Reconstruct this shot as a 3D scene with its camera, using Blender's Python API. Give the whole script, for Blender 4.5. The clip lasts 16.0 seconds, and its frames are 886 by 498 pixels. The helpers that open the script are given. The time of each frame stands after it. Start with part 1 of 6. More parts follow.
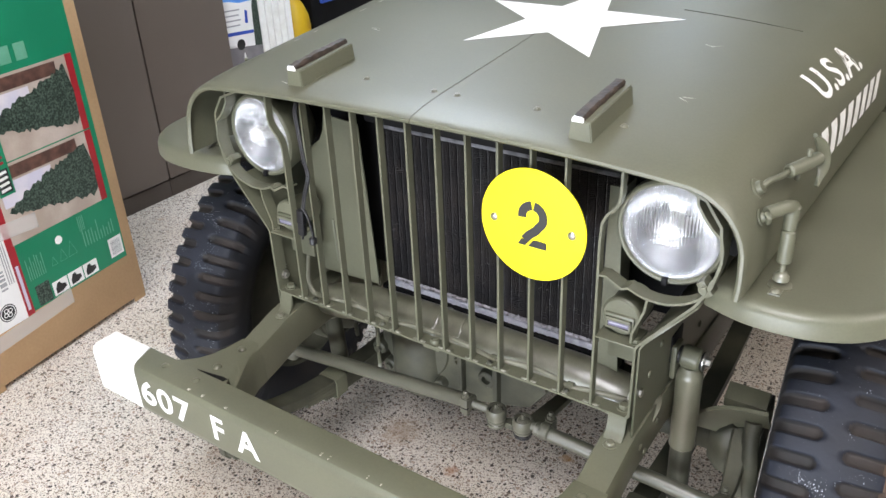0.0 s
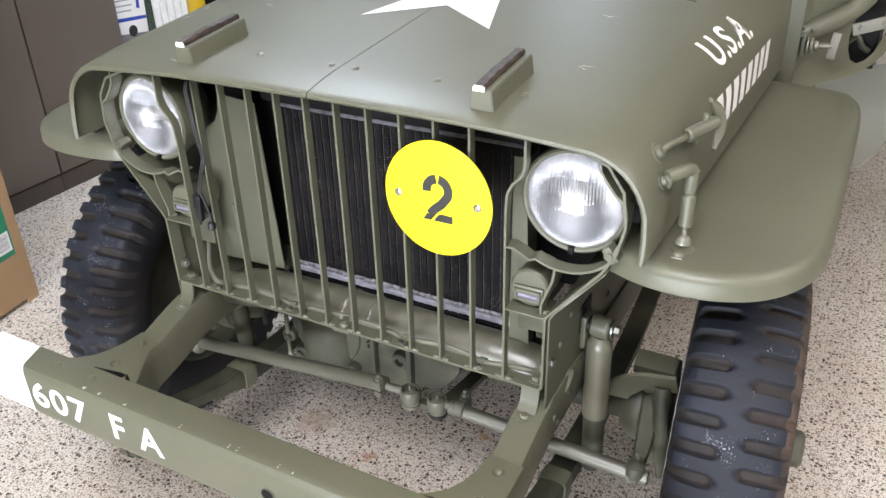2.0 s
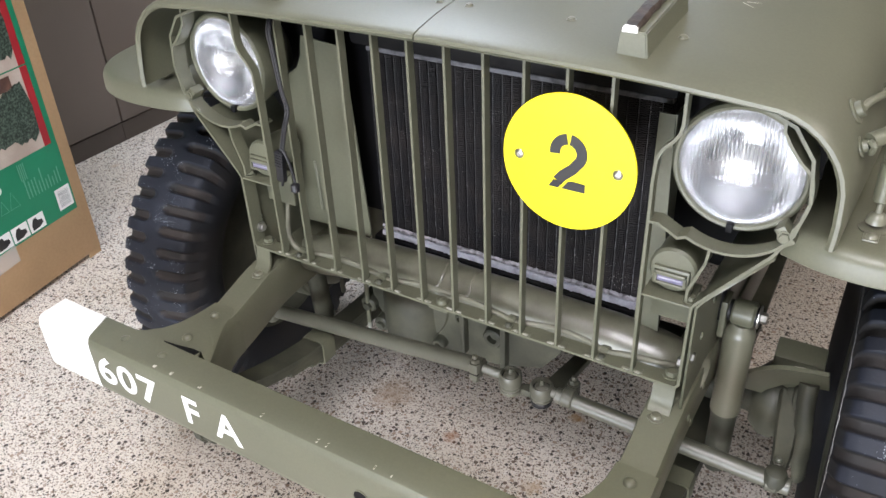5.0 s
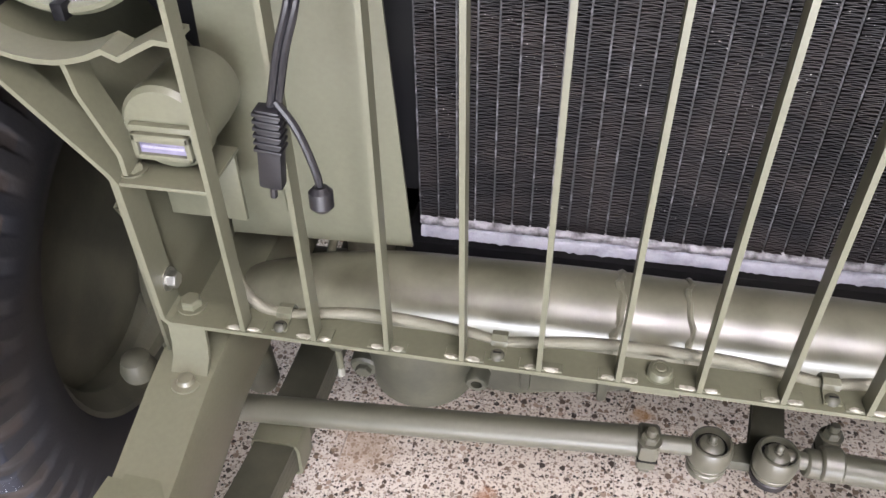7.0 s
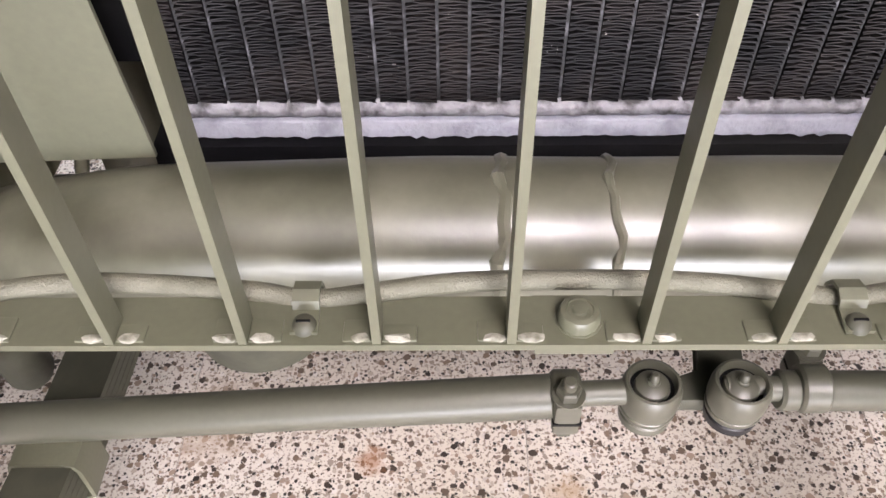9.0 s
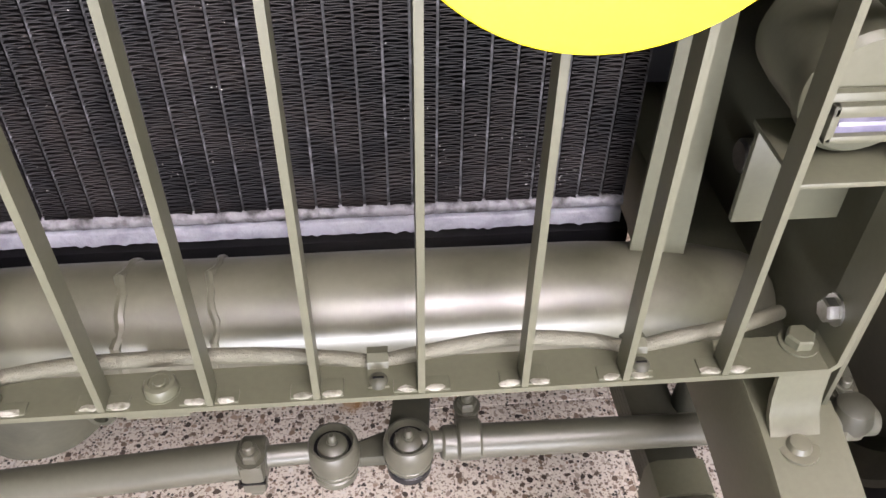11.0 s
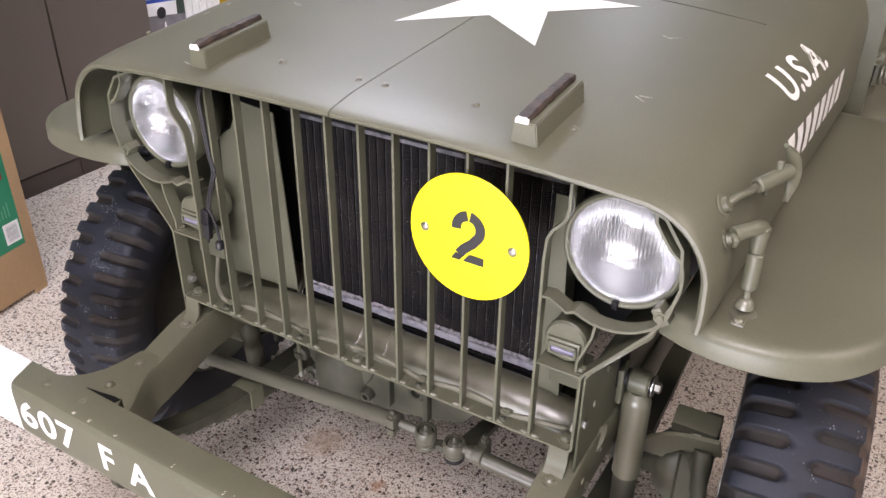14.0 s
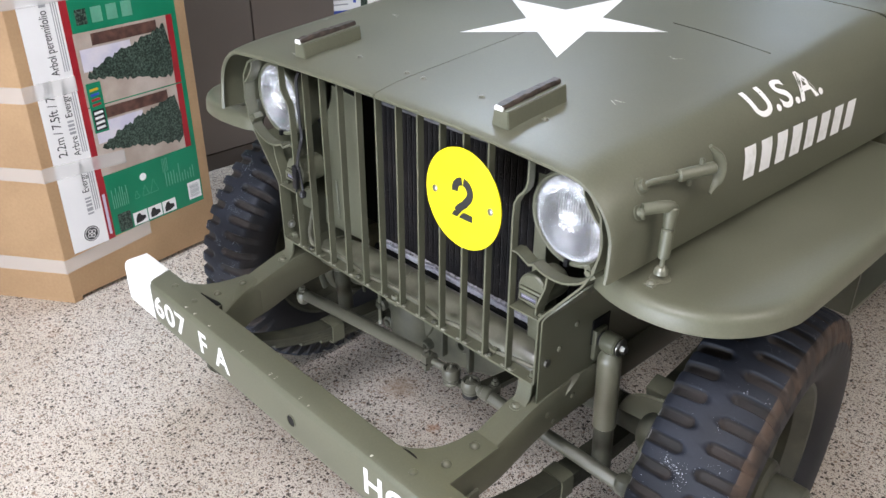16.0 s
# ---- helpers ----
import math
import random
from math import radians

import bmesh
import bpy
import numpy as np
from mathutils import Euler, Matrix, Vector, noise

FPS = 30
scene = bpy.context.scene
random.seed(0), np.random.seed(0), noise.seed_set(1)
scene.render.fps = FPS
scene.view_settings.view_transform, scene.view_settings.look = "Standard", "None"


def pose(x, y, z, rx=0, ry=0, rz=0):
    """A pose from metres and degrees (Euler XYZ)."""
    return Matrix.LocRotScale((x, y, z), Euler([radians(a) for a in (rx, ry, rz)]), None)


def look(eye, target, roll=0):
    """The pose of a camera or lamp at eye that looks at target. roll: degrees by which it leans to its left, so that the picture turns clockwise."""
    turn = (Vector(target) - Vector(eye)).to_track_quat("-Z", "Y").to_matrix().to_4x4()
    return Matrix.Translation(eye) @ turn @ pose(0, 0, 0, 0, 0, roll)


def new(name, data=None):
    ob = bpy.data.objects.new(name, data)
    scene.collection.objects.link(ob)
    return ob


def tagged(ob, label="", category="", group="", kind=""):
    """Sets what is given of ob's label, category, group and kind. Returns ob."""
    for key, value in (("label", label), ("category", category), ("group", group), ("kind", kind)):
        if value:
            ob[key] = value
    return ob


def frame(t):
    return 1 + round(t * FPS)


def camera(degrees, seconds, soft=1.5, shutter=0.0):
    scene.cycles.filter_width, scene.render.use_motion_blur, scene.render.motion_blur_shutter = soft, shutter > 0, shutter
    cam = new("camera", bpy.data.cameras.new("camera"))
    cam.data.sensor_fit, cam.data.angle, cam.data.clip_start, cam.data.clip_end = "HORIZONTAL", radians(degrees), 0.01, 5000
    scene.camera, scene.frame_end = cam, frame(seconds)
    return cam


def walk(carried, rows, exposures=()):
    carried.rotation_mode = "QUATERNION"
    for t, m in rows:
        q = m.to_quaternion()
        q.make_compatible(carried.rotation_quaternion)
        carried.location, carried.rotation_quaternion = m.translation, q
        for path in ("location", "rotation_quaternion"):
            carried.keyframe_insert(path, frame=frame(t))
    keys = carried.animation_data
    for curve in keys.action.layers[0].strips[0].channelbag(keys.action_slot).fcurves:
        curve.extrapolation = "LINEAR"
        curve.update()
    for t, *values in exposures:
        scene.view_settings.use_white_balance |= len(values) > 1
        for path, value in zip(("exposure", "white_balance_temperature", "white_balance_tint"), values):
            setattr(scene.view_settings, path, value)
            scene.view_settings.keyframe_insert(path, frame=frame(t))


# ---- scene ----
cam = camera(56.9, 16.0)
PATH = [
    (0, (0.72, -0.955, 1.414), (-0.304, 0.475, 0.463), -2.5),
    (0.5, (0.706, -0.956, 1.407), (-0.235, 0.549, 0.487), -2.3),
    (1, (0.708, -0.948, 1.402), (-0.189, 0.591, 0.492), -1.7),
    (1.5, (0.71, -0.939, 1.391), (-0.166, 0.592, 0.448), -1.7),
    (2, (0.722, -0.936, 1.383), (-0.118, 0.592, 0.403), -1.5),
    (2.5, (0.726, -0.941, 1.382), (-0.095, 0.584, 0.382), -0.8),
    (3, (0.726, -0.944, 1.38), (-0.084, 0.578, 0.367), -0.4),
    (3.5, (0.724, -0.941, 1.374), (-0.079, 0.574, 0.344), -0.3),
    (4, (0.717, -0.934, 1.369), (-0.075, 0.562, 0.304), -0.3),
    (4.5, (0.687, -0.916, 1.36), (-0.215, 0.509, 0.286), -3.1),
    (5, (0.555, -0.835, 1.321), (-0.359, 0.578, 0.241), -2.6),
    (5.2, (0.483, -0.791, 1.32), (-0.428, 0.618, 0.232), -1.8),
    (7.3, (-0.103, -0.314, 0.954), (-0.329, 1.124, -0.418), -2.5),
    (7.5, (-0.108, -0.265, 0.91), (-0.307, 1.138, -0.502), -3.7),
    (8, (-0.117, -0.21, 0.858), (-0.262, 1.146, -0.604), -3.2),
    (8.5, (-0.099, -0.196, 0.851), (-0.194, 1.156, -0.62), -2.3),
    (9, (-0.051, -0.199, 0.852), (-0.082, 1.147, -0.627), -1.2),
    (9.5, (0.004, -0.203, 0.859), (0.02, 1.143, -0.62), -0.9),
    (10, (0.054, -0.209, 0.863), (0.122, 1.151, -0.602), -0.9),
    (10.2, (0.077, -0.209, 0.867), (0.172, 1.159, -0.589), -0.9),
    (12.3, (0.253, -0.507, 1.121), (0.333, 1.135, -0.018), 5.0),
    (12.5, (0.304, -0.537, 1.155), (0.239, 1.066, -0.04), 6.0),
    (13, (0.454, -0.592, 1.238), (-0.159, 0.845, -0.011), 1.4),
    (13.5, (0.564, -0.727, 1.347), (-0.263, 0.787, 0.335), -0.5),
    (14, (0.645, -0.814, 1.385), (-0.236, 0.674, 0.38), 0.8),
    (14.5, (0.834, -0.778, 1.387), (-0.311, 0.515, 0.38), 0.9),
    (14.8, (0.963, -0.725, 1.396), (-0.329, 0.418, 0.384), 0.3),
    (15, (1.0, -0.738, 1.41), (-0.315, 0.373, 0.393), -0.2),
    (15.5, (1.036, -0.819, 1.433), (-0.282, 0.307, 0.435), -0.8),
    (16, (1.068, -0.879, 1.446), (-0.199, 0.334, 0.485), 0.2),
]
walk(cam, [(t, look(eye, target, roll)) for t, eye, target, roll in PATH],
     [(0.0, -0.05, 6440, 15), (1.0, 0.02, 6440, 16), (4.0, 0.0, 6440, 17), (4.5, -0.21, 6440, 17), (5.2, 0.0, 6440, 17), (7.3, 0.60, 6650, 24), (8.0, 0.56, 6700, 25), (9.0, 0.64, 6790, 25), (10.2, 0.64, 6850, 26), (12.3, 0.15, 6600, 24), (13.3, 0.03, 6680, 27), (14.0, -0.14, 6740, 27), (14.5, -0.02, 6540, 24), (15.0, -0.27, 6300, 19), (15.5, -0.31, 6280, 18), (16.0, -0.27, 6250, 16)])

# ---- world and light ----
world = bpy.data.worlds.new("room_sky")
scene.world = world
world.use_nodes = True
world.node_tree.nodes["Background"].inputs[0].default_value = (0.8, 0.85, 0.9, 1)
world.node_tree.nodes["Background"].inputs[1].default_value = 0.05
scene.view_settings.exposure = 0.0
day = bpy.data.lights.new("daylight", "AREA")
day.shape, day.size, day.size_y, day.energy, day.color = "RECTANGLE", 2.6, 0.8, 200.0, (0.86, 0.95, 1.0)
day_ob = new("daylight", day)
day_ob.matrix_world = pose(0.45, -3.58, 0.45, 90, 0, 0)
# ceiling lights: x, y, turn, strength, colour
LIGHTS = ((0.42, -1.75, 0, 36.0, (0.985, 0.985, 1.0)), (1.00, -1.75, 0, 22.0, (0.985, 0.985, 1.0)), (-1.25, 1.45, 0, 27.0, (0.78, 0.90, 1.0)), (2.30, 0.55, 0, 23.0, (1.0, 0.94, 0.855)), (-1.0, 4.2, 0, 13.0, (0.74, 0.88, 1.0)))


# ---- mesh helpers ----
def finish(ob, mat, smooth=35):
    me = ob.data
    if mat:
        me.materials.append(mat)
    me.polygons.foreach_set("use_smooth", [True] * len(me.polygons))
    me.set_sharp_from_angle(angle=radians(smooth))
    return ob


def part(name, bm, material, parent=None, label="", smooth=35, recalc=True):
    """Links a bmesh as one mesh object under a thing or a part."""
    if recalc:
        bmesh.ops.recalc_face_normals(bm, faces=bm.faces[:])
    me = bpy.data.meshes.new(name)
    bm.to_mesh(me)
    bm.free()
    ob = new(name, me)
    finish(ob, material, smooth)
    if parent is not None:
        ob.parent = parent
    if label:
        tagged(ob, label)
    return ob


def raw(bm, verts, faces):
    vs = [bm.verts.new(v) for v in verts]
    for f in faces:
        try:
            bm.faces.new([vs[i] for i in f])
        except ValueError:
            pass
    return vs


def block(bm, x0, x1, y0, y1, z0, z1, bevel=0.0, m=None, seg=2):
    corners = [(x, y, z) for z in (z0, z1) for y in (y0, y1) for x in (x0, x1)]
    vs = raw(bm, corners, [(0, 2, 3, 1), (4, 5, 7, 6), (0, 1, 5, 4), (2, 6, 7, 3), (0, 4, 6, 2), (1, 3, 7, 5)])
    if bevel:
        edges = list({e for v in vs for e in v.link_edges})
        made = bmesh.ops.bevel(bm, geom=edges, offset=bevel, segments=seg, affect="EDGES", profile=0.6)
        vs = list({v for f in made["faces"] for v in f.verts} | {v for v in vs if v.is_valid})
    if m is not None:
        bmesh.ops.transform(bm, matrix=m, verts=[v for v in vs if v.is_valid])
    return vs


def prism(bm, outline, a, b, axis="y", bevel=0.0, m=None):
    """A flat outline pushed from a to b along an axis; the outline's two coordinates are the other axes in order."""
    def at(u, v, w):
        return {"x": (w, u, v), "y": (u, w, v), "z": (u, v, w)}[axis]
    n = len(outline)
    vs = raw(bm, [at(u, v, w) for w in (a, b) for u, v in outline],
             [tuple(range(n)), tuple(range(2 * n - 1, n - 1, -1))] + [(i, (i + 1) % n, n + (i + 1) % n, n + i) for i in range(n)])
    if bevel:
        edges = [e for e in {e for v in vs for e in v.link_edges}]
        made = bmesh.ops.bevel(bm, geom=edges, offset=bevel, segments=2, affect="EDGES", profile=0.6)
        vs = list({v for f in made["faces"] for v in f.verts} | {v for v in vs if v.is_valid})
    if m is not None:
        bmesh.ops.transform(bm, matrix=m, verts=[v for v in vs if v.is_valid])
    return vs


def lathe(bm, profile, m=None, n=32, close=False):
    """(radius, height) pairs turned about z, then laid by m."""
    m = m or Matrix()
    rings = []
    for r, h in profile:
        if r < 1e-6:
            rings.append([bm.verts.new(m @ Vector((0, 0, h)))])
        else:
            rings.append([bm.verts.new(m @ Vector((r * math.cos(k * math.tau / n), r * math.sin(k * math.tau / n), h))) for k in range(n)])
    pairs = list(zip(rings, rings[1:])) + ([(rings[-1], rings[0])] if close else [])
    for a, b in pairs:
        for k in range(n):
            j = (k + 1) % n
            if len(a) == 1 and len(b) == 1:
                continue
            if len(a) == 1:
                bm.faces.new((a[0], b[k], b[j]))
            elif len(b) == 1:
                bm.faces.new((a[k], b[0], a[j]))
            else:
                bm.faces.new((a[k], b[k], b[j], a[j]))


def along(p, q):
    """The pose whose z axis runs from p towards q."""
    p, q = Vector(p), Vector(q)
    return Matrix.Translation(p) @ (q - p).to_track_quat("Z", "Y").to_matrix().to_4x4()


def rod(bm, p, q, r, n=16, bevel=0.0, r2=None):
    length = (Vector(q) - Vector(p)).length
    r2 = r if r2 is None else r2
    b = min(bevel, r * 0.6)
    prof = [(0, 0), (r - b, 0), (r, b), (r2, length - b), (r2 - b, length), (0, length)] if b else [(0, 0), (r, 0), (r2, length), (0, length)]
    lathe(bm, prof, along(p, q), n)


def smooth_path(points, per=6):
    """A Catmull-Rom line through points."""
    pts = [Vector(p) for p in points]
    ext = [2 * pts[0] - pts[1]] + pts + [2 * pts[-1] - pts[-2]]
    out = []
    for i in range(1, len(ext) - 2):
        a, b, c, d = ext[i - 1:i + 3]
        for k in range(per):
            t = k / per
            out.append(0.5 * (2 * b + (c - a) * t + (2 * a - 5 * b + 4 * c - d) * t * t + (3 * b - a - 3 * c + d) * t ** 3))
    return out + [pts[-1]]


def sweep(bm, path, section, up=(0, 0, 1), caps=True, closed=False):
    """A section (list of (u, v)) carried along a path; v is as near up as the path lets it be. section may be a function of the path share."""
    path = [Vector(p) for p in path]
    n = len(path)
    rings = []
    for i, p in enumerate(path):
        if closed:
            d = (path[(i + 1) % n] - path[i - 1]).normalized()
        else:
            d = (path[min(i + 1, n - 1)] - path[max(i - 1, 0)]).normalized()
        u = d.cross(Vector(up))
        if u.length < 1e-4:
            u = d.cross(Vector((0, 1, 0.01)))
        u.normalize()
        v = u.cross(d)
        sec = section(i / (n - 1)) if callable(section) else section
        rings.append([bm.verts.new(p + u * a + v * b) for a, b in sec])
    m = len(rings[0])
    for a, b in list(zip(rings, rings[1:])) + ([(rings[-1], rings[0])] if closed else []):
        for k in range(m):
            j = (k + 1) % m
            bm.faces.new((a[k], a[j], b[j], b[k]))
    if caps and not closed:
        bm.faces.new(rings[0][::-1])
        bm.faces.new(rings[-1])


def ring_section(r, n=10):
    return [(r * math.cos(k * math.tau / n), r * math.sin(k * math.tau / n)) for k in range(n)]


def flat_section(w, t):
    return [(-t / 2, -w / 2), (t / 2, -w / 2), (t / 2, w / 2), (-t / 2, w / 2)]


def tube(bm, points, r, per=6, n=10):
    sweep(bm, smooth_path(points, per) if per > 1 else points, ring_section(r, n))


def strip(bm, path, depth, thick, y0=0.0):
    """A steel strip standing on edge: a line in the x-z plane, thick wide in it, running depth back from y0."""
    pts = [Vector((x, 0, z)) for x, z in path]
    n = len(pts)
    rows = []
    for i, p in enumerate(pts):
        d0 = (pts[i] - pts[i - 1]).normalized() if i else None
        d1 = (pts[i + 1] - pts[i]).normalized() if i < n - 1 else None
        d = ((d0 or d1) + (d1 or d0)).normalized()
        nrm = Vector((-d.z, 0, d.x)) * thick / 2
        if d0 and d1:
            nrm /= max(0.5, d.dot(d1))
        rows.append([bm.verts.new((q.x, y, q.z)) for q, y in ((p - nrm, y0), (p + nrm, y0), (p + nrm, y0 + depth), (p - nrm, y0 + depth))])
    for a, b in zip(rows, rows[1:]):
        for k in range(4):
            bm.faces.new((a[k], a[(k + 1) % 4], b[(k + 1) % 4], b[k]))
    bm.faces.new(rows[0][::-1])
    bm.faces.new(rows[-1])


def arc(cx, cz, r, a0, a1, n=8):
    return [(cx + r * math.cos(radians(a0 + (a1 - a0) * k / n)), cz + r * math.sin(radians(a0 + (a1 - a0) * k / n))) for k in range(n + 1)]


def hexbolt(bm, p, axis, r=0.008, h=0.006, washer=True):
    m = along(p, Vector(p) + Vector(axis))
    if washer:
        lathe(bm, [(0, 0), (r * 1.35, 0), (r * 1.35, 0.0015), (0, 0.0015)], m, 16)
    lathe(bm, [(r, 0.001), (r, h * 0.85), (r * 0.86, h), (0, h)], m, 6)


def dome(bm, p, axis, r=0.007, h=0.004, n=14):
    lathe(bm, [(r, 0), (r * 0.93, h * 0.45), (r * 0.68, h * 0.82), (r * 0.3, h), (0, h * 1.02)], along(p, Vector(p) + Vector(axis)), n)


def sheet(ob, thickness, offset=0.0):
    """Gives a single surface the thickness of sheet steel, with crisp rims."""
    bm = bmesh.new()
    bm.from_mesh(ob.data)
    for e in bm.edges:
        if e.is_boundary:
            e.smooth = False
    bm.to_mesh(ob.data)
    bm.free()
    s = ob.modifiers.new("sheet", "SOLIDIFY")
    s.thickness, s.offset = thickness, offset
    return ob


def empty(name, at=(0, 0, 0)):
    ob = new(name)
    ob.location = at
    ob.empty_display_size = 0.1
    return ob


# ---- materials ----
def material(name, color, rough=0.5, metal=0.0, **extra):
    mat = bpy.data.materials.new(name)
    mat.use_nodes = True
    b = mat.node_tree.nodes["Principled BSDF"]
    b.inputs["Base Color"].default_value = (*color, 1)
    b.inputs["Roughness"].default_value = rough
    b.inputs["Metallic"].default_value = metal
    for key, v in extra.items():
        b.inputs[key.replace("_", " ")].default_value = v
    return mat, mat.node_tree.nodes, mat.node_tree.links, b


def wear(name, color, color2, scale=6.0, rough=(0.4, 0.6), bump=0.05, bump_scale=400.0, metal=0.0, contrast=(0.4, 0.65), fine=0.12):
    """Two-scale variation: soft patches between two colours, fine grain in colour and relief."""
    mat, nodes, links, b = material(name, color, rough[0], metal)
    co = nodes.new("ShaderNodeTexCoord")
    n1 = nodes.new("ShaderNodeTexNoise")
    n1.inputs["Scale"].default_value, n1.inputs["Detail"].default_value = scale, 6
    n2 = nodes.new("ShaderNodeTexNoise")
    n2.inputs["Scale"].default_value, n2.inputs["Detail"].default_value = bump_scale, 3
    ramp = nodes.new("ShaderNodeMapRange")
    ramp.inputs[1].default_value, ramp.inputs[2].default_value = contrast
    mix = nodes.new("ShaderNodeMix")
    mix.data_type = "RGBA"
    mix.inputs[6].default_value, mix.inputs[7].default_value = (*color, 1), (*color2, 1)
    grain = nodes.new("ShaderNodeMix")
    grain.data_type, grain.blend_type = "RGBA", "OVERLAY"
    grain.inputs[0].default_value = fine
    rr = nodes.new("ShaderNodeMapRange")
    rr.inputs[3].default_value, rr.inputs[4].default_value = rough
    bp = nodes.new("ShaderNodeBump")
    bp.inputs["Strength"].default_value, bp.inputs["Distance"].default_value = bump, 0.002
    for n in (n1, n2):
        links.new(co.outputs["Object"], n.inputs["Vector"])
    links.new(n1.outputs[0], ramp.inputs[0])
    links.new(ramp.outputs[0], mix.inputs[0])
    links.new(mix.outputs[2], grain.inputs[6])
    links.new(n2.outputs[0], grain.inputs[7])
    links.new(grain.outputs[2], b.inputs["Base Color"])
    links.new(n1.outputs[0], rr.inputs[0])
    links.new(rr.outputs[0], b.inputs["Roughness"])
    links.new(n2.outputs[0], bp.inputs["Height"])
    links.new(bp.outputs[0], b.inputs["Normal"])
    return mat


OLIVE = wear("olive_paint", (0.100, 0.102, 0.069), (0.112, 0.114, 0.077), 5, (0.36, 0.46), 0.03, 260)
SATIN = wear("satin_olive", (0.125, 0.124, 0.088), (0.145, 0.143, 0.102), 14, (0.27, 0.38), 0.03, 200, 0.0, (0.25, 0.8))
TUBEPAINT = wear("tube_olive", (0.068, 0.068, 0.044), (0.128, 0.126, 0.090), 17, (0.26, 0.46), 0.05, 200, 0.0, (0.36, 0.60))
# olive darkened for grime and for the shade under the body
DULL = wear("dirty_shaded_olive", (0.036, 0.037, 0.026), (0.074, 0.074, 0.050), 11, (0.45, 0.65), 0.12, 160)
GREASY = wear("greasy_olive", (0.066, 0.067, 0.048), (0.086, 0.086, 0.062), 8, (0.36, 0.48), 0.05, 220, 0.0, (0.3, 0.75))
STEEL = wear("bare_steel", (0.55, 0.55, 0.53), (0.38, 0.37, 0.34), 60, (0.22, 0.4), 0.05, 300, 1.0)
# for black parts, and for shade painted into openings and the bay
BLACK = wear("black_parts_and_shade", (0.003, 0.003, 0.004), (0.007, 0.007, 0.007), 12, (0.5, 0.65), 0.05)
CABLE = wear("cable_rubber", (0.004, 0.004, 0.006), (0.008, 0.008, 0.010), 40, (0.4, 0.55), 0.05)
SHOULDER = wear("dusty_shoulder_rubber", (0.014, 0.012, 0.012), (0.075, 0.049, 0.034), 14, (0.7, 0.85), 0.2, 220, 0.0, (0.36, 0.62))
TREAD = wear("tyre_rubber", (0.006, 0.008, 0.014), (0.012, 0.015, 0.024), 16, (0.56, 0.72), 0.15, 250)
DUSTY = wear("dusty_groove_rubber", (0.008, 0.007, 0.007), (0.026, 0.019, 0.016), 11, (0.65, 0.85), 0.15, 200)
SIDEDUST = wear("dusty_sidewall_rubber", (0.005, 0.006, 0.009), (0.015, 0.013, 0.012), 8, (0.6, 0.8), 0.12, 220, 0.0, (0.48, 0.70))
LINE = wear("scuffed_rubber", (0.07, 0.068, 0.066), (0.16, 0.155, 0.15), 25, (0.6, 0.8), 0.1)
CORE = wear("radiator_fins", (0.009, 0.0085, 0.0095), (0.027, 0.022, 0.021), 30, (0.45, 0.62), 0.05, 500, 0.0, (0.40, 0.72))
CORETUBE = wear("radiator_tubes", (0.009, 0.0088, 0.010), (0.105, 0.102, 0.112), 120, (0.45, 0.65), 0.3, 500, 0.0, (0.50, 0.70))
SEAMPAINT = wear("solder_seam", (0.33, 0.33, 0.36), (0.07, 0.068, 0.07), 85, (0.40, 0.65), 0.6, 260, 0.0, (0.46, 0.66))
GREYSEAM = wear("grey_seam", (0.13, 0.13, 0.145), (0.045, 0.045, 0.05), 60, (0.45, 0.65), 0.4, 260, 0.0, (0.42, 0.66))
SEAMSTRIP = wear("seam_strip", (0.35, 0.365, 0.42), (0.20, 0.21, 0.25), 60, (0.40, 0.6), 0.4, 300, 0.0, (0.50, 0.72))
YELLOW = wear("yellow_paint", (0.88, 0.74, 0.0), (0.90, 0.77, 0.0), 10, (0.38, 0.46), 0.02, fine=0.03)
WHITE = wear("white_paint", (0.82, 0.82, 0.80), (0.75, 0.75, 0.72), 30, (0.45, 0.6), 0.06)
DECAL = wear("stencil_white", (0.80, 0.80, 0.78), (0.66, 0.66, 0.62), 45, (0.5, 0.6), 0.05, 300, 0.0, (0.55, 0.75))
CHIP = wear("chipped_primer", (0.55, 0.54, 0.48), (0.35, 0.34, 0.28), 200, (0.5, 0.7), 0.05)
WELDCHIP = wear("chipped_weld", (0.34, 0.335, 0.285), (0.14, 0.138, 0.10), 170, (0.38, 0.55), 0.4)
INK = wear("black_ink", (0.014, 0.014, 0.015), (0.02, 0.02, 0.02), 40, (0.45, 0.55), 0.03)
PADWOOD = wear("weathered_pad", (0.022, 0.015, 0.012), (0.06, 0.042, 0.033), 60, (0.35, 0.6), 0.5, 120)
GREYPAINT = wear("grey_green_paint", (0.20, 0.205, 0.175), (0.22, 0.22, 0.19), 4, (0.4, 0.55), 0.03)
REDLEATHER = wear("red_brown_canvas", (0.16, 0.05, 0.03), (0.20, 0.07, 0.045), 20, (0.7, 0.9), 0.2, 120)
CARD = wear("cardboard", (0.33, 0.205, 0.105), (0.40, 0.255, 0.135), 3, (0.7, 0.85), 0.1, 120)
BROWN = wear("brown_enamel", (0.12, 0.097, 0.082), (0.135, 0.11, 0.094), 2, (0.42, 0.5), 0.02)
BROWNDARK = wear("brown_plinth", (0.06, 0.047, 0.038), (0.07, 0.055, 0.045), 3, (0.45, 0.55), 0.02)
PLASTER = wear("plaster", (0.30, 0.285, 0.26), (0.36, 0.345, 0.315), 2, (0.8, 0.9), 0.1, 60)
